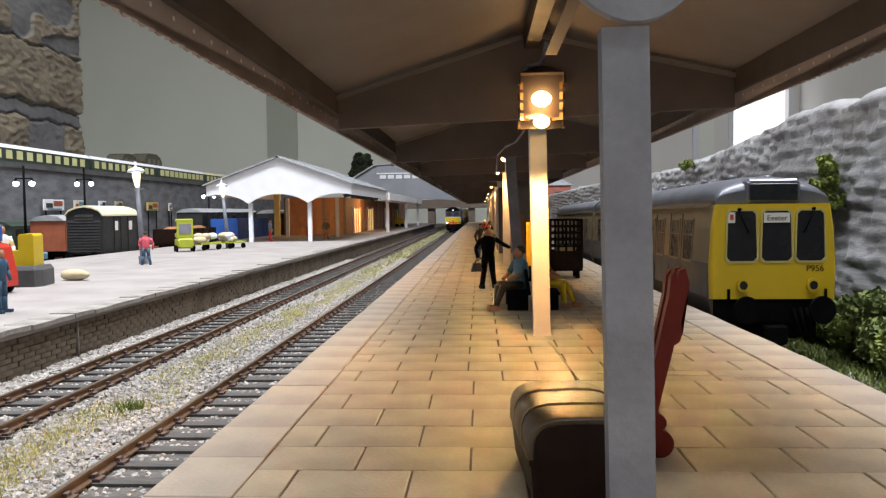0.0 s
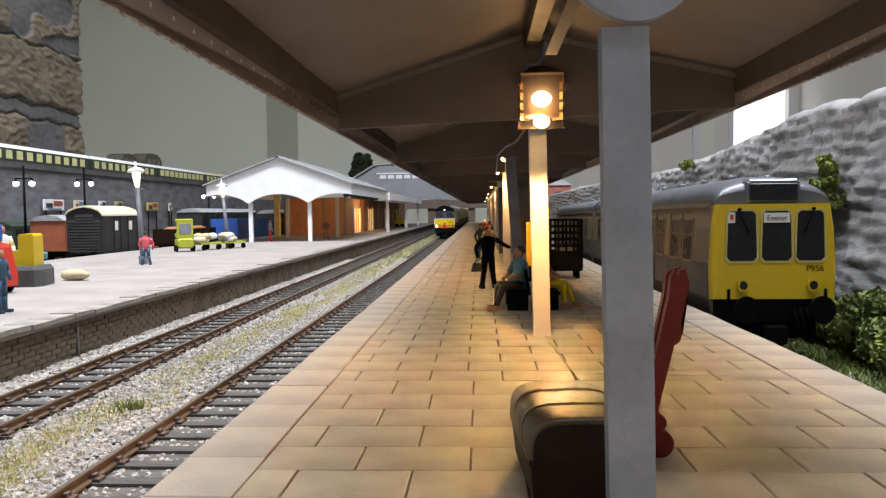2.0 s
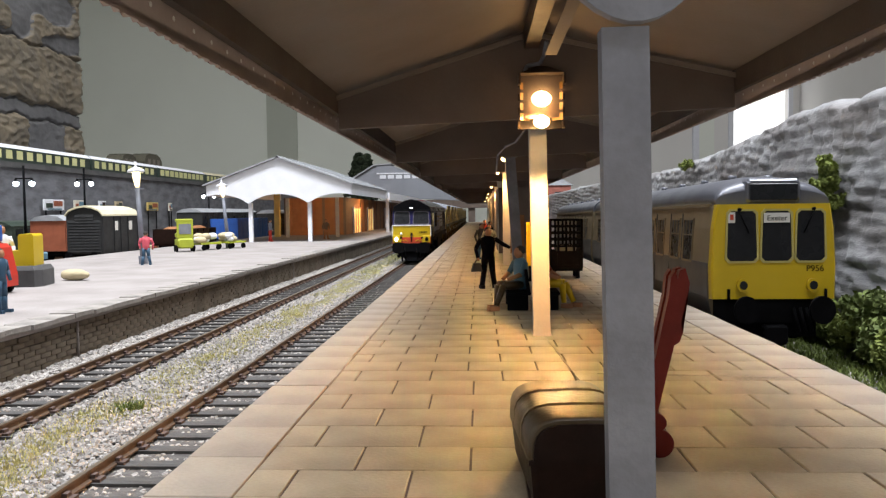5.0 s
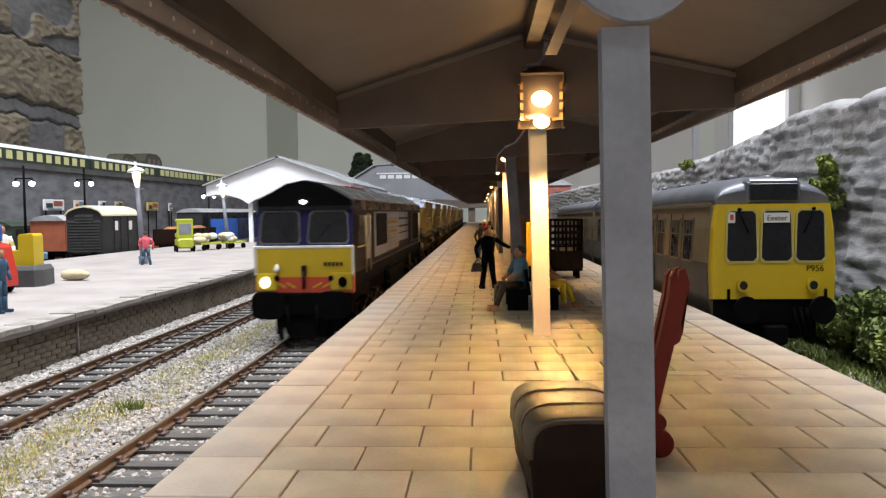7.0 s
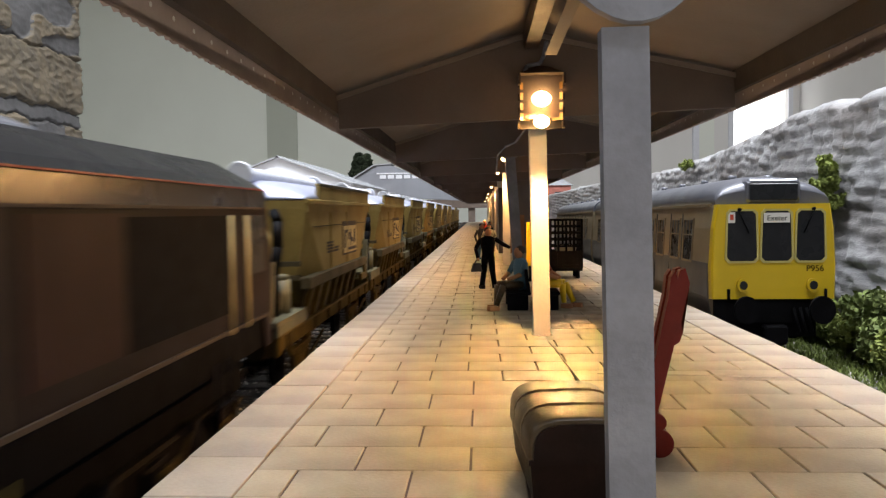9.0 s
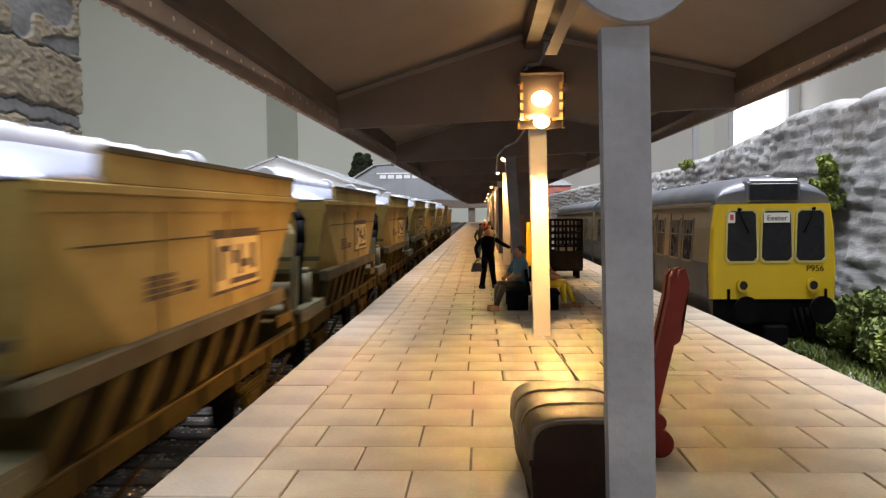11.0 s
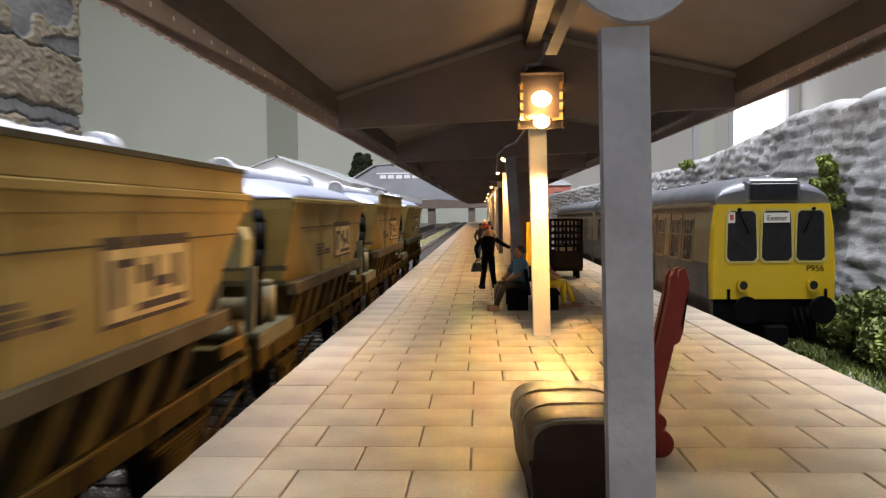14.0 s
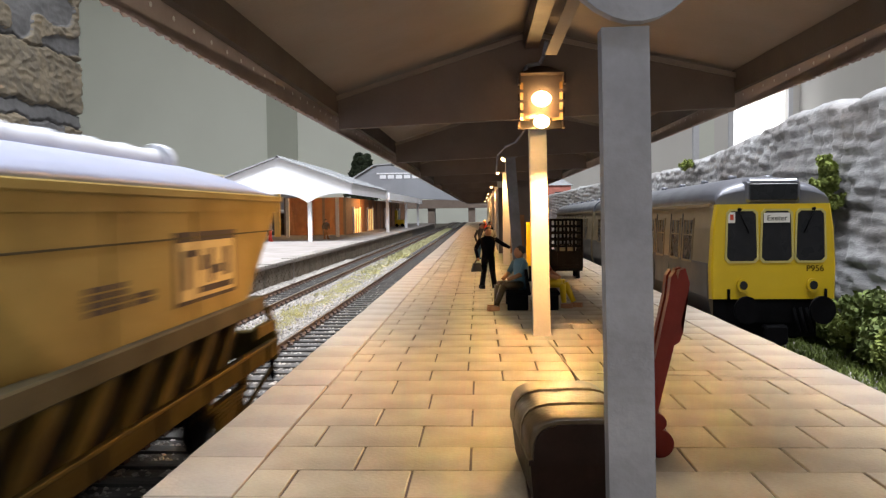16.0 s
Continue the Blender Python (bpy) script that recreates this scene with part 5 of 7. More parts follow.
def greenery():
    rnd = random.Random(5)
    cl = []
    for i in range(22):
        y = rnd.uniform(16, 27)
        cl.append((rnd.uniform(8.95, 9.5), y, -1.1 + rnd.uniform(0, .9), rnd.uniform(.3, .55)))
    bush("bush", cl, .085, 420, "leaf_dark", "dark green foam bushes along the foot of the wall")
    bush("bush", [(8.95 + rnd.uniform(-.2, .3), 15.5 + i * .6, -.75 + rnd.uniform(-.2, .5), rnd.uniform(.25, .42)) for i in range(14)], .075, 420, "leaf", "yellow-green foam bushes along the foot of the wall")
    iv = []
    for i in range(34):
        t = i / 33
        z = -0.4 + 3.9 * t
        iv.append((9.45 - .02 * t + rnd.uniform(-.04, .1), 21.9 + rnd.uniform(-.25, .25) + .5 * math.sin(t * 5), z, rnd.uniform(.10, .2)))
    for i in range(8):
        iv.append((9.5 + rnd.uniform(-.1, .1), 21.8 + rnd.uniform(-.6, .5), 2.75 + rnd.uniform(-.4, .5), rnd.uniform(.14, .24)))
    bush("ivy", iv, .055, 150, "leaf", "green ivy climbing the stone wall", cat="ivy")
    bush("ivy", [(9.6, 36, 4.4, .22), (9.6, 36.6, 4.3, .18)], .06, 140, "leaf", "green tuft on top of the stone wall", cat="ivy")
    # verge grass
    def blades(name, n, fx, z, h, mt, label, w=.02):
        r2 = random.Random(name)
        vs, fs = [], []
        for i in range(n):
            x, y = fx(r2)
            hh = h * r2.uniform(.4, 1.2)
            a = r2.uniform(0, 6.3)
            dx, dy = math.cos(a) * w, math.sin(a) * w
            lx, ly = r2.uniform(-.6, .6) * hh, r2.uniform(-.6, .6) * hh
            k = len(vs)
            for p in ((x - dx, y - dy, z), (x + dx, y + dy, z), (x + lx * .5 + dx * .7, y + ly * .5 + dy * .7, z + hh * .6), (x + lx * .5 - dx * .7, y + ly * .5 - dy * .7, z + hh * .6), (x + lx, y + ly, z + hh)):
                vs.append(tuple(c * S for c in p))
            fs.extend(((k, k + 1, k + 2, k + 3), (k + 3, k + 2, k + 4)))
        me = bpy.data.meshes.new(name)
        me.from_pydata(vs, [], fs)
        me.materials.append(M[mt])
        tagged(new(name, me), label, "grass", kind="stuff")
    blades("verge_grass", 9000, lambda r: (r.uniform(8.0, 9.4) - .25 * r.random(), r.uniform(13, 30)), -1.5, .24, "grass", "short green grass between bay track and wall", .03)
    # dry weeds in the six-foot, in patches
    patches = [(rnd.uniform(-7.3, -6.3), 9 + 60 * rnd.random() ** 1.4, rnd.uniform(.2, .6)) for _ in range(130)]
    def wx(r):
        c = r.choice(patches)
        return c[0] + r.gauss(0, c[2] * .6), c[1] + r.gauss(0, c[2] * 1.6)
    blades("dry_weeds", 32000, wx, -1.42, .15, "dry", "straw-coloured weeds in the ballast", .010)
    def wf(r):
        return r.uniform(-7.6, -6.3), r.uniform(45, 170)
    blades("dry_weeds_beyond", 7000, wf, -1.42, .2, "pale_weed", "straw-coloured weeds in the ballast farther on", .05)
    blades("green_weed", 260, lambda r: (-6.62 + r.gauss(0, .12), 13.9 + r.gauss(0, .16)), -1.42, .22, "grass", "small fresh green weed in the ballast", .018)


# ---- model figures: one plain mesh each ----
def figure(name, at, label, cols, pose_kind="stand", bag=False, h=1.75):
    """Plain painted model figure; cols: legs, top, skin, hair."""
    bm = B()
    mats = [M[c] for c in cols]
    spans = []
    def done(i):
        a = spans[-1][1] if spans else 0
        bm.faces.ensure_lookup_table()
        spans.append((a, len(bm.faces), i))
    def limb(p, q, r, r2):
        rod(bm, p, q, r, 8, r2)
    if pose_kind == "stand":
        for sx in (-1, 1):
            limb((sx * .2, .04 * sx, .08), (sx * .13, 0, .48), .075, .085)
            limb((sx * .13, 0, .48), (sx * .09, 0, .9), .09, .11)
            box(bm, sx * .2 - .06, sx * .2 + .06, -.18, .1, 0, .1)
        done(0)
        loft(bm, [[(w * math.cos(a), d * math.sin(a), z) for a in [math.pi * i / 5 for i in range(10)]] for w, d, z in ((.19, .13, .85), (.18, .12, 1.05), (.23, .14, 1.3), (.2, .12, 1.46), (.07, .07, 1.52))], smooth=True)
        limb((-.22, 0, 1.42), (-.36, .02, 1.15), .07, .06)
        limb((-.36, .02, 1.15), (-.33, -.1, .88), .06, .045)
        if bag:
            limb((.22, 0, 1.42), (.46, .0, 1.26), .07, .06)
            limb((.46, 0, 1.26), (.66, .02, 1.16), .06, .045)
        else:
            limb((.22, 0, 1.42), (.32, .0, 1.15), .07, .06)
            limb((.32, 0, 1.15), (.28, -.1, .88), .06, .045)
        done(1)
        ball(bm, (0, -.02, 1.62), .115, 10, (.9, 1, 1.15))
        ball(bm, (-.33, -.12, .85), .05, 6)
        done(2)
        ball(bm, (0, .02, 1.68), .12, 10, (.95, 1, .85))
        if bag:
            loft(bm, [[(-.52, -.14, .5), (-.2, -.14, .5), (-.2, 0, .5), (-.52, 0, .5)], [(-.46, -.12, .74), (-.26, -.12, .74), (-.26, -.02, .74), (-.46, -.02, .74)]])
            rod(bm, (-.42, -.07, .74), (-.34, -.07, .86), .015, 5)
        done(3)
    else:
        for sx in (-1, 1):
            limb((sx * .1, .0, .55), (sx * .13, -.48, .55), .105, .09)
            limb((sx * .13, -.48, .55), (sx * .14, -.6 - .08 * sx, .12), .085, .06)
        done(0)
        loft(bm, [[(w * math.cos(a), .04 + d * math.sin(a), z) for a in [math.pi * i / 5 for i in range(10)]] for w, d, z in ((.2, .16, .45), (.19, .14, .7), (.23, .14, .95), (.2, .12, 1.1), (.07, .07, 1.16))], smooth=True)
        for sx in (-1, 1):
            limb((sx * .23, .03, 1.06), (sx * .28, -.1, .8), .07, .06)
        done(1)
        for sx in (-1, 1):
            limb((sx * .28, -.1, .8), (sx * .1, -.36, .68), .055, .045)
            box(bm, sx * .14 - .055, sx * .14 + .055, -.8 - .08 * sx, -.54 - .08 * sx, .0, .1)
        ball(bm, (0, .0, 1.28), .12, 10, (.9, 1, 1.15))
        done(2)
        ball(bm, (0, .04, 1.33), .125, 10, (.95, 1, .9))
        done(3)
    k = h / (1.78 if pose_kind == "stand" else 1.45)
    bm.faces.ensure_lookup_table()
    for a, b, i in spans:
        for f in bm.faces[a:b]:
            f.material_index = i
    for v in bm.verts:
        v.co *= k
    me = mesh_of(name, bm, mats[0])
    for m in mats[1:]:
        me.materials.append(m)
    ob = new(name, me)
    ob.matrix_basis = at
    return tagged(ob, label, "model figure")


# ---- things on the island platform ----
def travel_chest():
    tr = thing("travel_chest", P(.75, 6.55, 0, 0, 0, 4), "dark leather trunk with a domed brown lid", "trunk")
    w, d = .43, .66
    bm = B()
    loft(bm, [[(sx * w * k, sy * d * k, z) for sx, sy in ((-1, -1), (-.9, -1.03), (.9, -1.03), (1, -1), (1, 1), (.9, 1.03), (-.9, 1.03), (-1, 1))] for z, k in ((0, .9), (.05, .93), (.36, 1.0), (.4, .98))])
    part("case", bm, M["leather"], tr)
    bm = B()
    n = 12
    rings = []
    for y, k in ((-d * 1.02, .93), (-d * .96, 1.0), (d * .96, 1.0), (d * 1.02, .93)):
        r = [(w * 1.04 * k * math.copysign(abs(math.cos(a)) ** .5, math.cos(a)), y, .4 + (.30 * math.sin(a) ** .6) * k) for a in [math.pi * i / n for i in range(n + 1)]]
        rings.append(r + [(-w * 1.04 * k, y, .36), (w * 1.04 * k, y, .36)])
    loft(bm, rings, smooth=True)
    lid = part("lid", bm, M["lidbrown"], tr, "domed glossy brown lid")
    # lid ends overlaid in dark leather to paint them as unlit
    bm = B()
    for y in (-d * 1.06, d * 1.02):
        r = [(w * .95 * math.copysign(abs(math.cos(a)) ** .5, math.cos(a)), .37 + (.28 * math.sin(a) ** .6)) for a in [math.pi * i / n for i in range(n + 1)]]
        loft(bm, [[(x, yy, z) for x, z in r] for yy in (y, y + d * .04)])
    part("lid_end", bm, M["leather"], lid, "end of the lid, darkened for the lack of light on it")
    bm = B()
    for y in (-.25, .25):
        r2 = []
        for i in range(n + 1):
            a = math.pi * i / n
            c = Vector((w * 1.06 * math.copysign(abs(math.cos(a)) ** .5, math.cos(a)), y, .41 + .31 * math.sin(a) ** .6))
            r2.append([c + Vector((0, -.025, 0)), c + Vector((0, .025, 0)), c + Vector((0, .025, -.02)), c + Vector((0, -.025, -.02))])
        loft(bm, r2)
    part("lid_strap", bm, M["lidbrown"], lid)
    bm = B()
    box(bm, -w * 1.03, w * 1.03, -d * 1.04, -d * 1.02, .33, .37)
    part("lid_rim", bm, M["leather"], lid)


def sack_truck():
    st = thing("sack_truck", P(1.62, 7.2, 0), "red moulded two-wheeled sack truck leaning back", "sack truck")
    for yy in (-.09, .09):
        bm = B()
        side = [(-.16, .28), (-.04, .25), (.15, 1.05), (.2, 1.08), (.23, 1.17), (.21, 1.25), (.29, 1.62), (.25, 1.76), (.2, 1.74), (.18, 1.66), (.16, 1.74), (.12, 1.68), (.1, 1.5)]
        loft(bm, [[(x, yy - .05, z) for x, z in side], [(x, yy + .05, z) for x, z in side]])
        bmesh.ops.triangulate(bm, faces=[f for f in bm.faces if len(f.verts) > 4])
        part("side_rail", bm, M["redp"], st)
        bm = B()
        rod(bm, (0.02, yy - .06, .13), (0.02, yy + .06, .13), .13, 18)
        rod(bm, (0.0, yy - .07, .33), (0.0, yy + .07, .33), .08, 12)
        part("wheel", bm, M["redp"], st)
    for z, x in ((.5, .0), (.85, .07), (1.2, .13), (1.5, .18)):
        bm = B()
        box(bm, x - .03, x + .03, -.09, .09, z - .04, z + .04, .01)
        part("slat", bm, M["redp"], st)
    bm = B()
    box(bm, -.42, -.0, -.15, .15, .01, .06)
    part("toe_plate", bm, M["redp"], st)


def bench():
    be = thing("platform_bench", P(1.2, 18.3, 0), "dark double-sided platform bench", "bench")
    for k in (-1, 1):
        bm = B()
        box(bm, -.62 if k < 0 else .05, -.05 if k < 0 else .62, -.75, .75, .36, .44, .02)
        part("seat", bm, M["black"], be)
        bm = B()
        loft(bm, [[(k * .06, y, .44), (k * .13, y, .44), (k * .2, y, .95), (k * .13, y, .95)] for y in (-.75, .75)])
        part("backrest", bm, M["black"], be)
        for y in (-.62, .62):
            bm = B()
            box(bm, k * .35 - .24, k * .35 + .24, y - .05, y + .05, 0, .36, .02)
            part("leg", bm, M["black"], be)


def cage_trolley():
    ct = thing("luggage_cage_trolley", P(2.87, 26.3, 0), "tall dark luggage cage trolley with grid sides", "cage trolley")
    W, D = .52, .55
    bm = B()
    box(bm, -W - .03, W + .03, -D, D, .27, .38, .02)
    part("deck", bm, M["black"], ct)
    for sy in (-1, 1):
        for i in range(5):
            bm = B()
            x = -W + 2 * W * i / 4
            box(bm, x - .035, x + .035, sy * D - .03, sy * D + .03, .38, 2.02)
            part("upright_bar", bm, M["black"], ct)
        for i in range(8):
            bm = B()
            z = .45 + i * .22
            box(bm, -W, W, sy * D - .022, sy * D + .022, z - .035, z + .035)
            part("cross_bar", bm, M["black"], ct)
        bm = B()
        box(bm, -W, W, sy * D - .012, sy * D + .012, .38, .95)
        part("lower_panel", bm, M["black"], ct)
    for sx in (-1, 1):
        bm = B()
        box(bm, sx * W - .02, sx * W + .02, -D, D, .38, 2.02)
        part("side_panel", bm, M["black"], ct)
        for sy in (-1, 1):
            bm = B()
            rod(bm, (sx * .4, sy * .4, 0.02), (sx * .4, sy * .4, .28), .07, 8)
            part("caster", bm, M["black"], ct)
    pc = thing("parcel", P(2.87, 26.1, .38), "brown paper parcels in the cage", "parcel")
    bm = B()
    box(bm, -.4, .4, -.2, .2, 0, .35, .03)
    box(bm, -.3, .35, -.18, .2, .355, .75, .03)
    part("package", bm, M["sackcloth"], pc)


def lantern(x, y, z0, big=True):
    la = thing("platform_lantern", P(x, y, z0), "lit square platform lantern in a brown slotted housing", "lantern")
    w, h = .39, .92
    bm = B()
    box(bm, -w, w, .2, .24, 0.0, h)
    part("back_plate", bm, M["lantern_back"], la)
    bm = B()
    loft(bm, [[(-w, -.22, h), (w, -.22, h), (w, .24, h), (-w, .24, h)], [(-w * .25, -.05, h + .14), (w * .25, -.05, h + .14), (w * .25, .1, h + .14), (-w * .25, .1, h + .14)]])
    part("hood", bm, M["housing"], la)
    for sx in (-1, 1):
        bm = B()
        for z0_, z1_ in ((0, .12), (.24, .36), (.48, .6), (.72, h)):
            box(bm, sx * w - .02, sx * w + .02, .03, .2, z0_, z1_)
        box(bm, sx * w - .02, sx * w + .02, -.2, .03, .74, h)
        part("slotted_side", bm, M["housing"], la)
    for sx in (-1, 1):
        bm = B()
        for z_ in (.14, .32, .5, .68):
            loft(bm, [[(sx * .2, .16, z_), (sx * .37, .0, z_), (sx * .37, .02, z_), (sx * .2, .18, z_)], [(sx * .2, .16, z_ + .12), (sx * .37, .0, z_ + .12), (sx * .37, .02, z_ + .12), (sx * .2, .18, z_ + .12)]])
        part("slotted_reflector", bm, M["reflector"], la, "slotted lantern panel coloured orange for the bulb light")
    bm = B()
    pts = [(-.3, 0, h + .02), (-.25, 0, h + .16), (-.02, 0, h + .2), (.04, -.1, h + .32), (.06, -.35, h + .5)]
    for p_, q_ in zip(pts, pts[1:]):
        rod(bm, p_, q_, .035, 6)
    part("bracket_arm", bm, M["post_grey"], la, "bent grey conduit arm")
    for z in (.1, .5):
        bm = B()
        ball(bm, (0.0, -.02, z), .17 if z > .3 else .14, 12, (1, .8, .8))
        part("bulb", bm, M["bulb_warm"], la, "glowing warm bulb")


def wire_and_board():
    # stay, cable and small lights under the canopy
    st = thing("hanging_stay", P(1.1, 12.9, 0), "pale wooden stay under the ridge", "strut")
    bm = B()
    loft(bm, [[(.1 + dx, dy, 4.9) for dx, dy in ((-.1, -.05), (.1, -.05), (.1, .05), (-.1, .05))], [(.36 + dx, -2.2 + dy, 5.5) for dx, dy in ((-.1, -.05), (.1, -.05), (.1, .05), (-.1, .05))]])
    part("batten", bm, M["roof_under"], st)
    wi = thing("lamp_cable", P(1.1, 14, 0), "thin loose cable to the lantern", "cable")
    bm = B()
    pts = [(-.25, -.2, 3.8), (-.45, 0, 3.55), (-.62, .3, 3.5), (-.75, 1.0, 3.4), (-.72, 4, 3.2)]
    for p, q in zip(pts, pts[1:]):
        rod(bm, p, q, .018, 6)
    part("wire", bm, M["post_grey"], wi)
    for yy in (24.1, 32.5, 51.2, 69.9, 88.6, 116.6):
        lb = thing("canopy_lamp", P(.75, yy, 3.75), "small lit lamp under the canopy", "lamp", "small lamps under the canopy")
        bm = B()
        ball(bm, (0, 0, .2), .075, 10)
        part("bulb", bm, M["bulb_warm"], lb)
        bm = B()
        rod(bm, (0, .05, .3), (.2, .1, .75), .03, 6)
        part("bracket", bm, M["brown"], lb)
    ym = thing("yellow_display_board", P(1.62, 25, 0), "narrow yellow board on the platform", "board")
    bm = B()
    box(bm, -.13, .13, -.05, .05, 0.5, 1.95, .02)
    part("panel", bm, M["yellow"], ym)
    bm = B()
    rod(bm, (0, 0, 0), (0, 0, .55), .05, 8)
    part("stand", bm, M["black"], ym)
    hut = thing("platform_hut", P(1.9, 42, 0), "brown timber hut beneath the canopy", "hut")
    bm = B()
    box(bm, -.9, .9, 0, 40, 0, 3.6)
    part("timber_wall", bm, M["brown"], hut)
    bm = B()
    box(bm, -.5, .5, -.04, 0, 0, 2.1)
    part("door", bm, M["bldg"], hut)


travel_chest()
sack_truck()
bench()
cage_trolley()
lantern(1.09, 13.55, 3.76)
wire_and_board()
figure("seated_figure", P(.9, 18.1, 0, 0, 0, -62), "seated figure in blue shirt and brown trousers", ("lidbrown", "teal", "skin", "hair"), "sit", h=1.5)
figure("seated_figure", P(1.5, 18.4, 0, 0, 0, 70), "seated figure in red top and yellow skirt", ("yellow", "redp", "skin", "hair"), "sit", h=1.5)
figure("standing_figure", P(.22, 22.9, 0, 0, 0, 15), "dark-suited standing figure holding a brown bag", ("black", "black", "skin", "hair"), "stand", True, h=1.85)
figure("standing_figure", P(.05, 37, 0, 0, 0, 30), "standing figure in dark coat", ("denim", "hair", "skin", "hair"))
figure("standing_figure", P(.42, 36, 0, 0, 0, -20), "standing figure in pale top with yellow bag", ("lime", "sackcloth", "skin", "hair"))
figure("standing_figure", P(.55, 44, 0, 0, 0, 60), "standing figure in dark clothes by the posts", ("hair", "black", "skin", "hair"))
figure("standing_figure", P(.3, 52, 0, 0, 0, 10), "standing figure in red top", ("denim", "redp", "skin", "hair"))


# ---- far platform: canopy, buildings and clutter ----
def far_canopy():
    y0, y1 = 68.2, 94
    xa, xb, mid = -24.8, -11.6, -18.2
    fc = thing("white_station_canopy", P(0, 0, 0), "white arched gable canopy on slim posts with grey roof", "canopy")
    px = (-20.95, -15.5)
    def low(x):
        ps = [-26.4] + list(px) + [-10.0]
        for a, b in zip(ps, ps[1:]):
            if a <= x <= b:
                t = (x - a) / (b - a)
                k = 1 - (2 * t - 1) ** 2
                return 3.2 + .92 * k ** .8
        return 3.9
    bm = B()
    rows = []
    for i in range(61):
        x = xa + (xb - xa) * i / 60
        top = 4.95 + 2.4 * (1 - abs(x - mid) / (xb - mid))
        rows.append([(x, y0, low(x)), (x, y0, top), (x, y0 + .2, top), (x, y0 + .2, low(x))])
    loft(bm, rows)
    part("gable_board", bm, M["white"], fc, "white arched gable board")
    for s, (a, b) in enumerate(((xa - .25, mid), (mid, xb + .25))):
        bm = B()
        za, zb = (4.9, 7.38) if s == 0 else (7.38, 4.9)
        extrude_y(bm, [(a, za), (b, zb), (b, zb + .14), (a, za + .14)], y0 - .3, y1)
        rp = part("roof_slope", bm, M["slate"], fc)
        n = 9
        for i in range(1, n):
            y = y0 + (y1 - y0) * i / n
            bm = B()
            loft(bm, [[(a, y - .06, za + .14), (b, y - .06, zb + .14), (b, y - .06, zb + .24), (a, y - .06, za + .24)], [(a, y + .06, za + .14), (b, y + .06, zb + .14), (b, y + .06, zb + .24), (a, y + .06, za + .24)]])
            part("roof_batten", bm, M["slate"], rp)
    bm = B()
    extrude_y(bm, [(mid - .2, 7.36), (mid, 7.6), (mid + .2, 7.36)], y0 - .3, y1)
    part("ridge_tile", bm, M["slate"], fc)
    for x in (xa, xb):
        bm = B()
        box(bm, x - .06, x + .06, y0 + .2, y1, 4.0, 4.95)
        part("eaves_fascia", bm, M["white"], fc)
    bm = B()
    box(bm, -23.2, -22.6, 85, 85.5, FARZ, 4.6)
    part("post", bm, M["yellow_post"], fc, "yellow post under the canopy")
    for x in px:
        for y in (y0 + .7, y0 + 14):
            bm = B()
            box(bm, x - .17, x + .17, y - .17, y + .17, FARZ, 4.0 if y > 75 else 3.35)
            part("post", bm, M["white"] if y < 75 else M["post_cream"], fc)
    # the station building under it
    sb = thing("station_building", P(0, 0, 0), "orange-brown boarded station building with lit doorway", "building")
    bm = B()
    box(bm, -23.2, -16.1, 90, 165, FARZ, 4.2)
    part("wall", bm, M["bldg"], sb)
    for i in range(9):
        bm = B()
        x = -23.1 + i * .86
        box(bm, x - .03, x + .03, 89.94, 90, FARZ, 4.2)
        part("cover_strip", bm, M["bldg"], sb)
    for x in (-23.2, -18.6, -16.1):
        bm = B()
        box(bm, x - .14, x + .14, 89.9, 90.1, FARZ, 4.2)
        part("corner_post", bm, M["brown"], sb)
    for y in (96, 108, 128, 146):
        bm = B()
        box(bm, -16.1, -15.98, y, y + 5.0, FARZ + .05, 2.9)
        part("lit_doorway" if y < 120 else "window", bm, M["coachlit2"] if y < 120 else M["glass"], sb)
        for yy in (y - .3, y + 5.0):
            bm = B()
            box(bm, -16.1, -15.9, yy, yy + .3, FARZ, 3.1)
            part("door_frame", bm, M["white"], sb)
    for y in (97.6, 99.3, 109.6, 111.3):
        bm = B()
        box(bm, -15.99, -15.93, y - .1, y + .1, FARZ + .05, 2.9)
        part("glazing_bar", bm, M["bldg"], sb)
    for y in range(102, 164, 4):
        bm = B()
        box(bm, -16.1, -16.03, y - .12, y + .12, FARZ, 4.2)
        part("cover_strip", bm, M["brown"], sb)
    c2 = thing("station_canopy_beyond", P(0, 0, 0), "grey-white flat platform canopy beyond", "canopy")
    bm = B()
    extrude_y(bm, [(-18, 5.3), (-11.5, 4.1), (-11.5, 4.9), (-18, 6.1)], 96, 150)
    part("roof_slope", bm, M["slate"], c2)
    bm = B()
    box(bm, -11.6, -11.4, 95.9, 150, 3.95, 4.85)
    part("fascia", bm, M["white"], c2)
    for y in (100, 125, 149):
        bm = B()
        box(bm, -12.4, -12.0, y - .2, y + .2, FARZ, 4.2)
        part("post", bm, M["white"], c2)
    # covered footbridge
    fb = thing("covered_footbridge", P(0, 0, 0), "blue-grey covered footbridge with a row of small windows", "footbridge")
    y = 155
    k = y / 105
    def pt(x, z):
        return (x * k, (z - 2.3) * k + 2.3)
    bm = B()
    prof = [pt(-14.3, 4.5), pt(-14.3, 8.7), pt(-12.3, 8.85), pt(-9.0, 7.6), pt(-2.9, 4.9), pt(-2.9, 3.9)]
    extrude_y(bm, prof, y, y + 4)
    part("covered_span", bm, M["backscene2"], fb)
    bm = B()
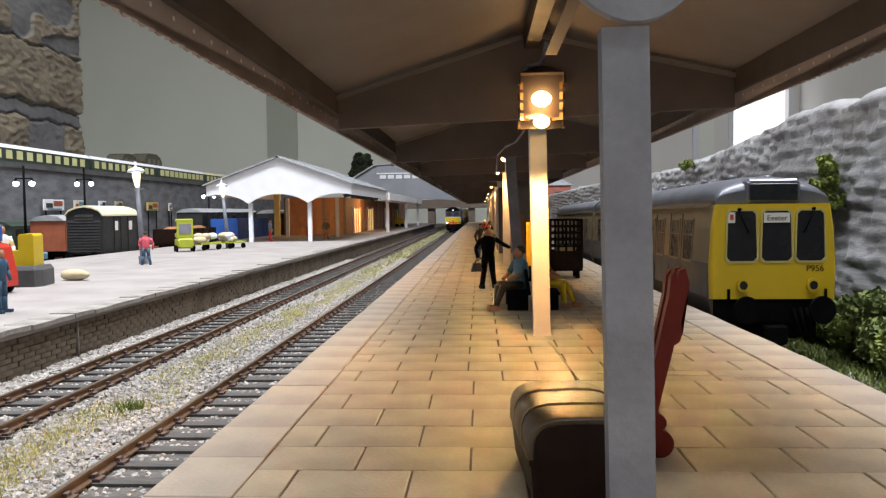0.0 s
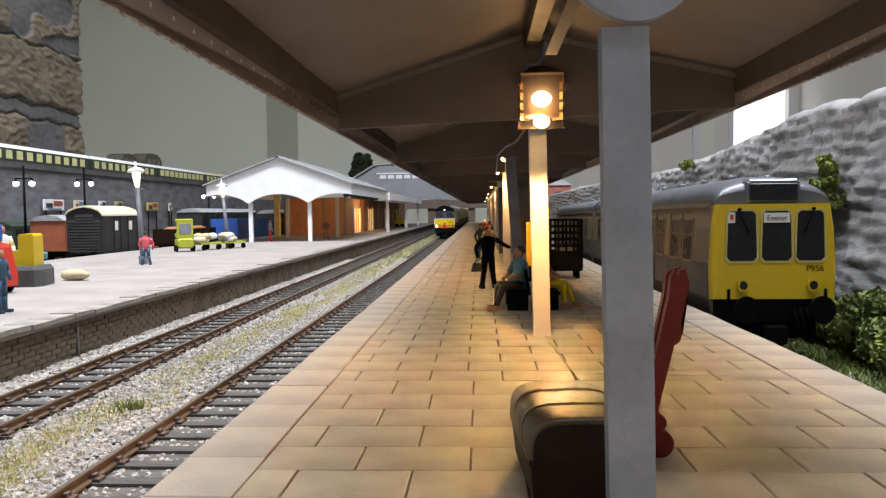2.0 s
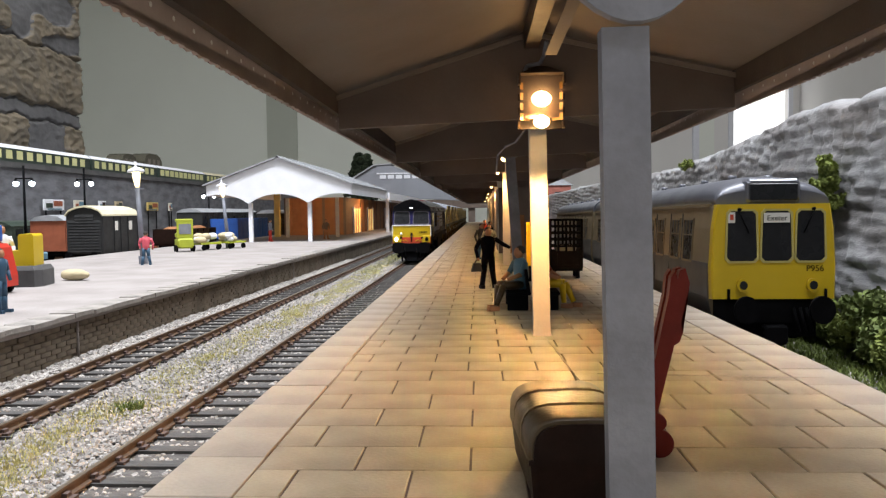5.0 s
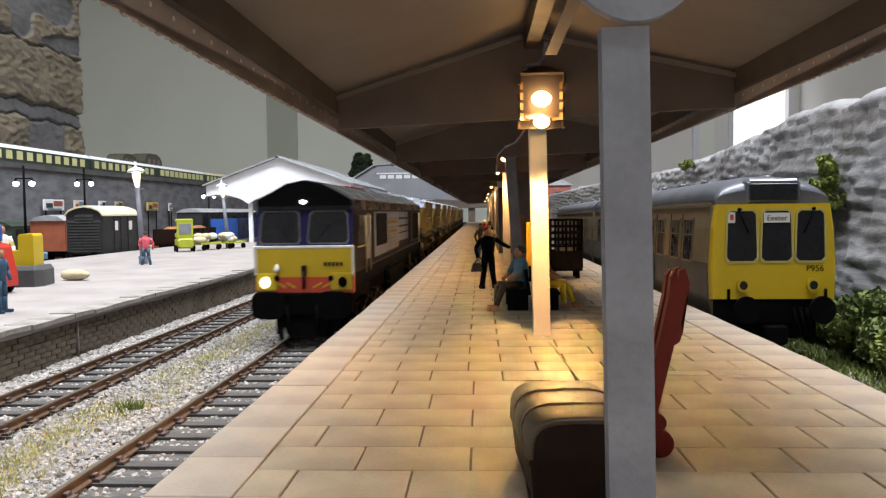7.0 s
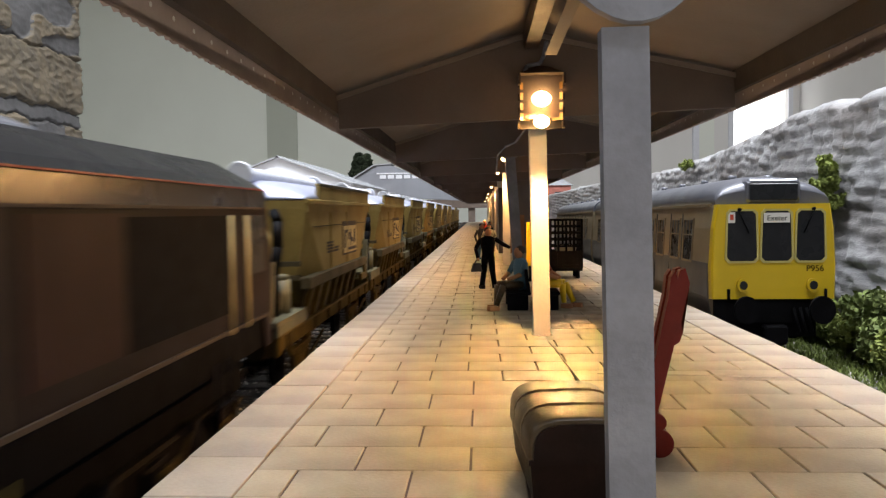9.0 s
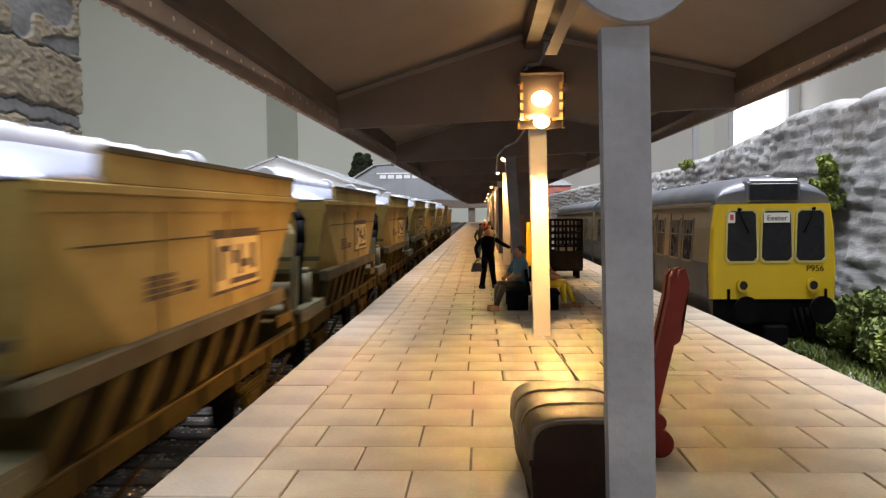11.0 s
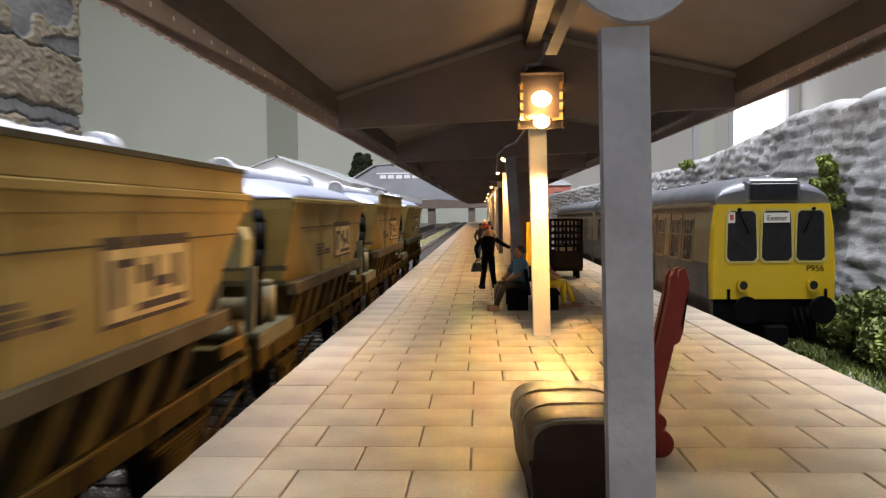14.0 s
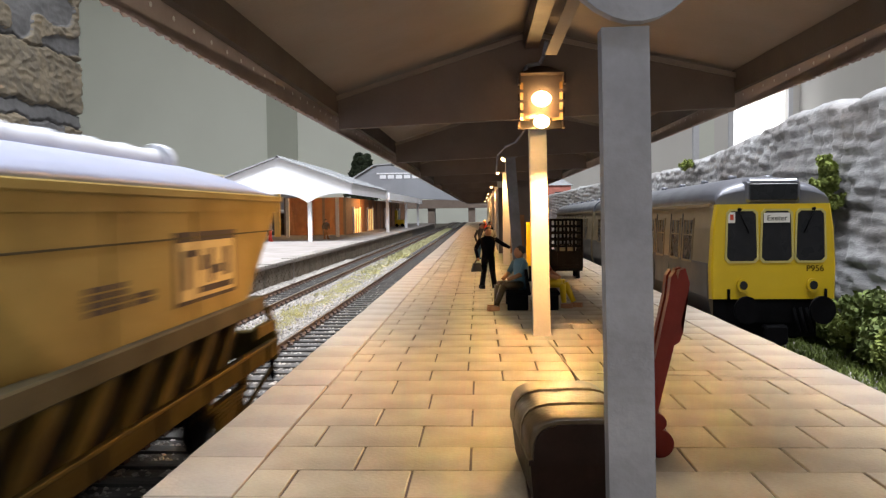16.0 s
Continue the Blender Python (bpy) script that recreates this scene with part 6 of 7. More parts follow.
    extrude_y(bm, [pt(-19.2, 6.0), pt(-14.6, 8.8), pt(-12.2, 8.95), pt(-12.2, 9.1), pt(-14.6, 9.0), pt(-19.2, 6.25)], y - .3, y + 6)
    part("roof", bm, M["slate"], fb)
    bm = B()
    extrude_y(bm, [pt(-19.0, 5.2), pt(-14.3, 4.6), pt(-14.3, 8.75), pt(-14.6, 8.75), pt(-19.0, 6.05)], y + .4, y + 4)
    part("stair_wing", bm, M["backscene2"], fb)
    for i in range(6):
        x = -13.8 + i * 1.12
        bm = B()
        box(bm, x * k, (x + .85) * k, y - .12, y, (7.0 - 2.3) * k + 2.3, (7.5 - 2.3) * k + 2.3)
        part("window", bm, M["white"], fb)
    bm = B()
    box(bm, -14.2 * k, -7.0 * k, y - .25, y, (7.62 - 2.3) * k + 2.3, (7.8 - 2.3) * k + 2.3)
    part("string_course", bm, M["white"], fb)
    bm = B()
    box(bm, -19.0, -18.2, y + .2, y + 1, FARZ, 6)
    part("pier", bm, M["backscene2"], fb)
    for x in (-17.2, -14.6):
        ym = thing("yellow_barrow", P(x, 138, FARZ), "bright yellow platform barrow", "barrow", "yellow barrows")
        bm = B()
        box(bm, -.9, .9, -.5, .5, .3, 1.3, .1)
        box(bm, -.9, -.4, -.5, .5, 1.3, 3.0, .1)
        part("body", bm, M["yellow"], ym)
        bm = B()
        for q in (-.5, .5):
            rod(bm, (q, -.55, .3), (q, .55, .3), .3, 12)
        part("wheel", bm, M["black"], ym)


M["yellow_post"] = mat("buff_yellow_paint", (0.6, 0.45, 0.14), 0.5, 0, 0.15, 1, 0.05)
M["coachlit2"] = glow("lit_doorway", (1.0, 0.6, 0.2), 0.6)
M["hut_brown"] = mat("dark_olive_brown", (0.06, 0.055, 0.035), 0.8, 0, 0.3, 1, 0.2)
M["brown2d"] = mat("dull_brown_paint", (0.12, 0.1, 0.08), 0.7, 0, 0.2, 1, 0.1)
M["backscene2"] = mat("blue_grey_panel", (0.24, 0.25, 0.28), 0.8, 0, 0.12, .3, 0.1)


def gas_lamp(x, y, h, lean, on="bulb_lantern"):
    gl = thing("platform_gas_lamp", P(x, y, FARZ, 0, -lean, 0), "lit station lamp with white dish top on a grey post", "lamp post", "station lamps")
    bm = B()
    box(bm, -.17, .17, -.17, .17, 0, .45)
    rod(bm, (0, 0, .4), (0, 0, h - 1.1), .15, 8, .12)
    part("post", bm, M["post_grey"], gl)
    bm = B()
    lathe(bm, [(.08, h - 1.1), (.14, h - .95), (.22, h - .45), (.2, h - .3)], 8)
    part("lantern_glass", bm, M["bulb_lantern"], gl, "glowing lantern glass")
    bm = B()
    lathe(bm, [(.44, h - .3), (.42, h - .2), (.2, h - .08), (.05, h), (.04, h + .25)], 14)
    part("dish_top", bm, M["white"], gl)
    bm = B()
    rod(bm, (-.35, 0, h - 1.2), (.35, 0, h - 1.2), .03, 6)
    part("ladder_bar", bm, M["post_grey"], gl)


M["bulb_lantern"] = glow("lantern_glass_lit", (1.0, 0.8, 0.45), 3)


def clutter_far():
    # electric tug with two loaded trailers
    tg = thing("electric_tug", P(-20.75, 52.5, FARZ, 0, 0, 30), "lime-green electric luggage tug", "tug")
    bm = B()
    box(bm, -.55, .55, -.7, .8, .25, .95, .12)
    box(bm, -.55, .55, -.2, .6, .95, 1.35, .1)
    part("body", bm, M["lime"], tg)
    bm = B()
    box(bm, -.55, .55, -.45, -.35, .95, 2.15, .05)
    box(bm, -.55, .55, -.45, .3, 2.1, 2.3, .05)
    part("cab_screen", bm, M["lime"], tg)
    bm = B()
    box(bm, -.4, .4, -.48, -.44, 1.25, 1.95)
    part("pane", bm, M["post_grey"], tg)
    for sx in (-1, 1):
        for y in (-.4, .5):
            bm = B()
            rod(bm, (sx * .5, y, .25), (sx * .62, y, .25), .25, 12)
            part("wheel", bm, M["black"], tg)
    rnd = random.Random(9)
    for i, (x, y) in enumerate(((-20.0, 54.6), (-18.9, 57.0))):
        tl = thing("luggage_trailer", P(x, y, FARZ, 0, 0, -25), "flat luggage trailer loaded with sacks", "trailer", "luggage trailers")
        bm = B()
        box(bm, -.6, .6, -1.0, 1.0, .42, .55, .02)
        part("deck", bm, M["lime"], tl)
        for sx in (-1, 1):
            for yy in (-.7, .7):
                bm = B()
                rod(bm, (sx * .5, yy, .21), (sx * .6, yy, .21), .21, 10)
                part("wheel", bm, M["black"], tl)
        for j in range(8):
            sk = thing("mail_sack", tl.matrix_basis @ P(rnd.uniform(-.35, .35), rnd.uniform(-.8, .8), .55 + .25 * (j // 4), 0, 0, rnd.uniform(0, 180)), "pale mail sack lying on the trailer", "sack", "mail sacks")
            bm = B()
            ball(bm, (0, 0, .2), .42, 10, (1.15, .85, .6))
            part("cloth", bm, M["sackcloth" if j % 3 else "white"], sk)
    # yellow seat unit on a dark plinth, stone, red fork truck
    ys = thing("yellow_truck_body", P(-17.05, 27.4, FARZ, 0, 0, 12), "yellow step-shaped truck body on a dark grey skid", "truck")
    bm = B()
    loft(bm, [[(.08 + x * 1.05, y, 1.0 + z * 1.15) for x, z in [(-.6, -.2), (.55, -.2), (.55, .75), (.5, .82), (.1, .82), (.05, .76), (.05, .3), (-.6, .28)]] for y in (-.5, .5)])
    part("body", bm, M["yellow"], ys)
    bm = B()
    loft(bm, [[(x, y, z) for x, y in ((-.95, -.8), (.75, -.8), (.95, -.5), (.95, .7), (-.95, .7))] for z in (0, .62)] + [[(x * .9, y * .9, .78) for x, y in ((-.95, -.8), (.75, -.8), (.95, -.5), (.95, .7), (-.95, .7))]])
    part("skid", bm, M["greyplaster"], ys)
    st = thing("pale_sack", P(-16.1, 29.5, FARZ - .06, 0, 0, -12), "pale straw-coloured sack lying on the platform", "sack")
    bm = B()
    loft(bm, [[(x, r * math.cos(a), .3 + r * .75 * math.sin(a)) for a in [2 * math.pi * i / 12 for i in range(12)]] for x, r in ((-.62, .1), (-.5, .24), (-.2, .31), (.2, .3), (.5, .18), (.62, .05))], smooth=True)
    part("cloth", bm, M["sackcloth"], st)
    rf = thing("red_fork_truck", P(-16.45, 24.6, FARZ, 0, 0, 0), "red platform fork truck", "fork truck")
    bm = B()
    loft(bm, [[(x, y, z) for x, z in ((-.8, .25), (.75, .25), (.75, .6), (.55, 1.55), (.4, 1.68), (.0, 1.68), (.0, .75), (-.8, .75))] for y in (-.5, .5)])
    part("body", bm, M["redtruck"], rf)
    bm = B()
    box(bm, -.1, .42, -.53, .53, .8, 1.3)
    part("panel", bm, M["black"], rf)
    for x in (-.4, .35):
        for sy in (-.45, .45):
            bm = B()
            rod(bm, (x, sy - .1, .24), (x, sy + .1, .24), .24, 14)
            part("wheel", bm, M["black"], rf)
    bm = B()
    box(bm, -.7, .35, -.4, .4, 1.75, 2.3, .05)
    part("blue_crate", bm, M["blue"], rf, "blue crate on the truck")


M["redtruck"] = mat("bright_red_paint", (0.5, 0.03, 0.015), 0.45, 0, 0.12, 1, 0.03)
far_canopy()
gas_lamp(-17.75, 39.3, 5.15, 3.0)
gas_lamp(-19.1, 57, 5.0, 5.0)
clutter_far()
figure("standing_figure", P(-17.2, 38.4, FARZ, 0, 0, 200), "standing figure in pink top and blue jeans", ("denim", "pink", "skin", "hair"))
figure("standing_figure", P(-19.6, 70.3, FARZ, 0, 0, 120), "standing figure in grey top and red trousers", ("redtruck", "post_grey", "skin", "hair"), h=2.1)
figure("standing_figure", P(-15.3, 75, FARZ, 0, 0, 40), "standing figure in brown clothes", ("bldg", "lidbrown", "skin", "hair"), h=2.0)
figure("standing_figure", P(-12.75, 19.6, FARZ, 0, 0, 90), "standing figure in dark blue", ("denim", "denim", "skin", "hair"), h=1.75)
figure("standing_figure", P(-17.6, 27.2, FARZ, 0, 0, 60), "standing figure in dark cap and pale top", ("black", "white", "skin", "hair"), h=2.3)
figure("standing_figure", P(-16.55, 25.4, FARZ, 0, 0, 60), "standing figure in black by the red truck", ("black", "black", "skin", "hair"), h=2.0)


# ---- goods yard, viaduct and backscene ----
def goods_van():
    gv = thing("goods_van", P(-27.2, 51.2, 0), "black louvred goods van with a cream arched roof", "van")
    W, L = 1.27, 5.4
    bm = B()
    arch = [(-W, 2.3), (-W * .8, 2.62), (-W * .4, 2.84), (0, 2.92), (W * .4, 2.84), (W * .8, 2.62), (W, 2.3)]
    extrude_y(bm, [(-W, -.3), (W, -.3)] + arch[::-1], 0, L)
    bd = part("body", bm, M["black2"], gv)
    bm = B()
    loft(bm, [[(x * 1.05, y, z + .02) for x, z in arch] + [(x * 1.05, y, z + .14) for x, z in arch[::-1]] for y in (-.12, L + .12)])
    part("roof", bm, M["cream"], gv, "cream curved roof")
    for i in range(13):
        bm = B()
        z = -.15 + i * .2
        w = W if z < 2.05 else W * .6
        loft(bm, [[(-w + .1, -.01, z), (w - .1, -.01, z), (w - .1, -.01, z + .18), (-w + .1, -.01, z + .18)], [(-w + .1, -.07, z), (w - .1, -.07, z), (w - .1, -.03, z + .16), (-w + .1, -.03, z + .16)]])
        part("louvre", bm, M["black2"], bd)
    for y in (0.0, 1.6, 2.6, 3.7, L - .1):
        bm = B()
        box(bm, W, W + .06, y, y + .1, -.3, 2.28)
        part("side_post", bm, M["black2"], bd)
    bm = B()
    for y in (1.75, 3.95):
        box(bm, W, W + .03, y, y + .45, 1.3, 1.95)
    part("side_mark", bm, M["offwhite"], bd, "white mark on the van side")
    bm = B()
    box(bm, -1.1, 1.1, .3, L - .3, -.65, -.3)
    part("underframe", bm, M["black"], gv)
    for y in (1.2, L - 1.2):
        wheelset(gv, 0, y, .5)
    for sx in (-1, 1):
        bm = B()
        rod(bm, (sx * .9, 0, -.35), (sx * .9, -.5, -.35), .12, 8)
        rod(bm, (sx * .9, -.48, -.35), (sx * .9, -.55, -.35), .25, 12)
        part("buffer", bm, M["black"], gv)


M["black2"] = mat("weathered_black_boards", (0.014, 0.014, 0.015), 0.7, 0, 0.35, 2, 0.15)


def open_wagon(x, y, L, mt, label, h=1.5, load=None, roof=None, cat="wagon"):
    ow = thing("yard_wagon", P(x, y, 0), label, cat)
    W = 1.35
    bm = B()
    if roof:
        box(bm, -W, W, 0, L, -.3, h)
    else:
        for sx in (-1, 1):
            box(bm, sx * W - .06, sx * W + .06, 0, L, -.3, h)
        box(bm, -W, W, 0, .12, -.3, h)
        box(bm, -W, W, L - .12, L, -.3, h)
        box(bm, -W, W, 0, L, -.35, -.2)
    bd = part("body", bm, M[mt], ow)
    n = max(3, int(L / 1.6))
    for i in range(n + 1):
        bm = B()
        yy = i * (L - .1) / n
        box(bm, W + .06, W + .12, yy, yy + .1, -.3, h)
        part("side_post", bm, M[mt], bd)
    if roof:
        bm = B()
        loft(bm, [[(xx * 1.05, yy, h + z) for xx, z in ((-W, 0), (-W * .6, .32), (0, .45), (W * .6, .32), (W, 0))] for yy in (-.1, L + .1)])
        part("roof", bm, M[roof], ow)
        for i in range(n):
            bm = B()
            yy = .5 + i * (L - .6) / n
            box(bm, W, W + .03, yy, yy + .9, h * .5, h * .85)
            part("window", bm, M["glass"], bd)
    if load:
        for i in range(5):
            bm = B()
            ball(bm, (0, .8 + i * (L - 1.6) / 4, h - .2), .7, 8, (1.3, 1, .6))
            part("load", bm, M[load], ow)
    bm = B()
    box(bm, -1.0, 1.0, .2, L - .2, -.6, -.35)
    part("underframe", bm, M["black"], ow)
    for yy in (1.4, L - 1.4):
        wheelset(ow, 0, yy, .5)


def yard():
    goods_van()
    open_wagon(-32.6, 56, 6.5, "orange", "red-oxide brake van with open verandah", 2.0, roof="slate", cat="brake van")
    open_wagon(-38, 58, 16, "greencoach", "dark green tank engine shape in the yard", 1.6, roof="greencoach", cat="engine")
    open_wagon(-27.5, 66, 8, "leather", "brown open wagon loaded with scrap", 1.1, "bldg")
    open_wagon(-26.6, 78, 11, "blue", "bright blue open wagon", 1.9)
    open_wagon(-25.6, 91, 26, "black2", "dark bogie coach on the yard track", 2.4, roof="slate", cat="coach")
    open_wagon(-31, 80, 20, "black2", "dark van with grey roof", 2.6, roof="slate", cat="van")
    open_wagon(-33, 40, 9, "greencoach", "dark green flat wagon", 0.6, "sackcloth")
    open_wagon(-30, 104, 24, "black2", "dark wagon farther down the yard", 2.2, roof="greencoach", cat="van")
    for x in (-27.4, -32.4, -38):
        bm = B()
        for sx in (-.66, .66):
            box(bm, x + sx - .04, x + sx + .04, 20, 170, RAIL - .16, RAIL)
        box(bm, x - 1.4, x + 1.4, 20, 170, -1.76, RAIL - .16)
        tagged(part("yard_track", bm, M["rail"]), kind="structure")
    figure("yard_figure", P(-25.0, 41.5, -.7, 0, 0, 90), "figure in orange jacket in the yard", ("black", "orange", "skin", "hair"), h=2.1)
    for x, y, h in ((-34, 55.5, 6.0), (-34, 64.2, 6.3), (-31, 86, 5.6)):
        yl = thing("yard_lamp", P(x, y, -1.75), "dark double-headed yard lamp with white globes", "lamp post", "yard lamps")
        bm = B()
        rod(bm, (0, 0, 0), (0, 0, h + 1.9), .12, 8, .08)
        rod(bm, (-.66, 0, h + .95), (.66, 0, h + .95), .05, 6)
        for q in (-.62, .62):
            rod(bm, (q, 0, h + .72), (q, 0, h + .98), .16, 8, .03)
        part("mast", bm, M["black"], yl)
        for sx in (-1, 1):
            bm = B()
            ball(bm, (sx * .62, 0, h + .55), .2, 12)
            part("globe", bm, M["bulb_white"], yl, "glowing white globe")
    boards = ((77.4, 81.2, "white"), (83.4, 85.4, "post_cream"), (88.9, 90.5, "white"), (93.0, 94.8, "sackcloth"), (102.1, 105.6, "yellow_post"), (109.3, 110.5, "post_cream"))
    for k, (ya, yb, mt) in enumerate(boards):
        hd = thing("notice_board", P(-45.4, ya, -1.75), "small poster hoarding below the viaduct", "hoarding", "hoardings")
        n = yb - ya
        bm = B()
        box(bm, -.1, .1, 0, n, 4.75, 5.9, .03)
        pb = part("panel", bm, M[mt], hd)
        for q, (u0, u1, v0, v1) in enumerate(((.08, .4, 5.0, 5.5), (.45, .9, 5.2, 5.75), (.15, .85, 4.82, 4.95))):
            bm = B()
            box(bm, .1, .13, n * u0, n * u1, v0, v1)
            part("printed_patch", bm, M[("greencoach", "orange", "teal", "leather")[(k + q) % 4]], pb)
        bm = B()
        for q in (.1, .85):
            box(bm, -.1, 0, n * q, n * q + .15, 0, 4.75)
        part("leg", bm, M["black"], hd)


def yard_clutter():
    rnd = random.Random(21)
    for i in range(26):
        x, y = rnd.uniform(-33, -26.2) - (2 if i % 3 == 0 else 0), rnd.uniform(36, 50) if i % 2 else rnd.uniform(62, 76)
        if abs(x + 27.4) < 1.8 and y > 62:
            x -= 3
        if i % 3:
            ob = thing("yard_crate", P(x, y, -1.75, 0, 0, rnd.uniform(0, 90)), "weathered crate standing in the yard", "crate", "yard crates")
            s = rnd.uniform(.5, .9)
            bm = B()
            box(bm, -s, s, -s, s, 0, s * 2.2, .05)
            part("boards", bm, M[rnd.choice(("orange", "leather", "teal", "sackcloth", "greencoach"))], ob)
            bm = B()
            box(bm, -s * 1.03, s * 1.03, -s * 1.03, s * 1.03, s * 1.5, s * 1.7)
            part("band", bm, M["black"], ob)
        else:
            ob = thing("yard_drum", P(x, y, -1.75), "oil drum standing in the yard", "drum", "yard drums")
            bm = B()
            lathe(bm, [(.42, 0), (.45, .05), (.42, .1), (.42, .7), (.45, .75), (.42, .8), (.42, 1.4), (.4, 1.45), (.1, 1.42)], 14)
            part("shell", bm, M[rnd.choice(("blue", "redtruck", "black2", "lime"))], ob)


def viaduct():
    bm = B()
    box(bm, -56, -46, 30, 200, -1.75, 7.45)
    va = tagged(part("viaduct_wall", bm, M["backscene"]), "blue-grey masonry viaduct wall behind the yard", "wall", kind="structure")
    bm = B()
    box(bm, -46, -45.7, 30, 200, 7.2, 7.75)
    part("coping", bm, M["greyplaster"], va)
    y = 52
    for k in range(6):
        co = thing("green_coach", P(-48, y, 7.5), "dark green coach with lit yellow windows and white roof", "coach", "coaches on the viaduct")
        L = 18.6
        bm = B()
        box(bm, -1.3, 1.3, 0, L, .25, 1.75)
        part("body", bm, M["greencoach"], co)
        bm = B()
        loft(bm, [[(x, yy, z) for x, z in ((-1.35, 1.7), (-.9, 2.1), (0, 2.25), (.9, 2.1), (1.35, 1.7))] for yy in (0, L)])
        part("roof", bm, M["cream" if k > 3 else "white"], co, "white coach roof")
        yy = .6
        while yy < L - 1.5:
            w = 1.0 if k % 3 else 1.3
            bm = B()
            box(bm, 1.3, 1.33, yy, yy + w, .65, 1.5)
            part("window", bm, M["coachlit"], co)
            yy += 1.75
        bm = B()
        box(bm, -1, 1, .5, L - .5, 0, .25)
        part("underframe", bm, M["black"], co)
        y += L + .5
    for y0, y1, h in ((104.9, 109.6, 3.7), (112.0, 118.4, 4.3)):
        dm = thing("arched_roof_hut", P(-51.2, y0, 7.45), "dark brown arched-roof hut behind the coaches", "hut", "huts on the viaduct")
        n = y1 - y0
        bm = B()
        arch = [(0, 0), (n, 0), (n, h * .72), (n * .9, h * .9), (n * .7, h), (n * .3, h), (n * .1, h * .9), (0, h * .72)]
        extrude_x(bm, arch, -1.2, 1.2)
        part("shell", bm, M["hut_brown"], dm)
        for k in range(3):
            bm = B()
            yy = n * (.2 + .25 * k)
            box(bm, 1.2, 1.26, yy, yy + n * .14, h * .55, h * .8)
            part("window", bm, M["brown2d"], dm)


def pier_zone(y, z):
    """Which facing the pier carries: 1 for flat grey plaster, 0 for carved tan stone, and the depth of the joint between them."""
    wz = z + .5 * noise.noise((y * .3, 0, 3)) + .25 * noise.noise((y * 1.1, 2, 6))
    wy = y + .6 * noise.noise((0, z * .5, 9)) + .3 * noise.noise((1, z * 1.6, 4))
    joint = 9.0
    for q in (22.7, 15.8, 13.9):
        joint = min(joint, abs(wz - q))
    if wz > 22.7:
        grey = noise.noise((y * .22, z * .3, 12)) > -.12
    elif wz > 15.8:
        grey = False
    elif wz > 13.9:
        grey = True
    else:
        grey = 86.8 < wy < 95.2
        joint = min(joint, abs(wy - 86.8), abs(wy - 95.2))
    return grey, math.exp(-(joint / .16) ** 2)


def cliff():
    """Carved plaster rock pier with tan stone courses and flat grey bands."""
    vs, fs = [], []
    ny, nz = 210, 210
    for i in range(ny + 1):
        for j in range(nz + 1):
            z = 4 + 30 * j / nz
            edge = 99.0 + .7 * noise.noise((0, z * .3, 2)) + .5 * noise.noise((0, z * 1.1, 5))
            y = 68 + (edge - 68) * i / ny
            grey, joint = pier_zone(y, z)
            rough = .07 if grey else .2
            ridge = 1 - abs(noise.noise((y * .55, z * 1.1, 8))) * 2
            x = -52.6 + (0 if grey else .3) + rough * (.8 * ridge + .8 * noise.noise((y * .8, z * 1.8, 3)) + .3 * noise.noise((y * 2.6, z * 4.3, 5))) + .25 * noise.noise((y * .18, z * .3, 0)) - .6 * joint
            vs.append((x * S, y * S, z * S))
    for i in range(ny):
        for j in range(nz):
            a = i * (nz + 1) + j
            fs.append((a, a + nz + 1, a + nz + 2, a + 1))
    # return face at the far end
    b0 = len(vs)
    for j in range(nz + 1):
        p = vs[ny * (nz + 1) + j]
        vs.append((p[0] - 10 * S, p[1] + 1.5 * S, p[2]))
    for j in range(nz):
        a = ny * (nz + 1) + j
        fs.append((a, b0 + j, b0 + j + 1, a + 1))
    me = bpy.data.meshes.new("rock_pier")
    me.from_pydata(vs, [], fs)
    me.materials.append(M["tan"])
    me.materials.append(M["greyplaster"])
    for p in me.polygons:
        c = p.center / S
        p.use_smooth = True
        if pier_zone(c.y, c.z)[0]:
            p.material_index = 1
    tagged(new("rock_pier", me), "carved tan rock pier with flat grey bands", "rock face", kind="structure")


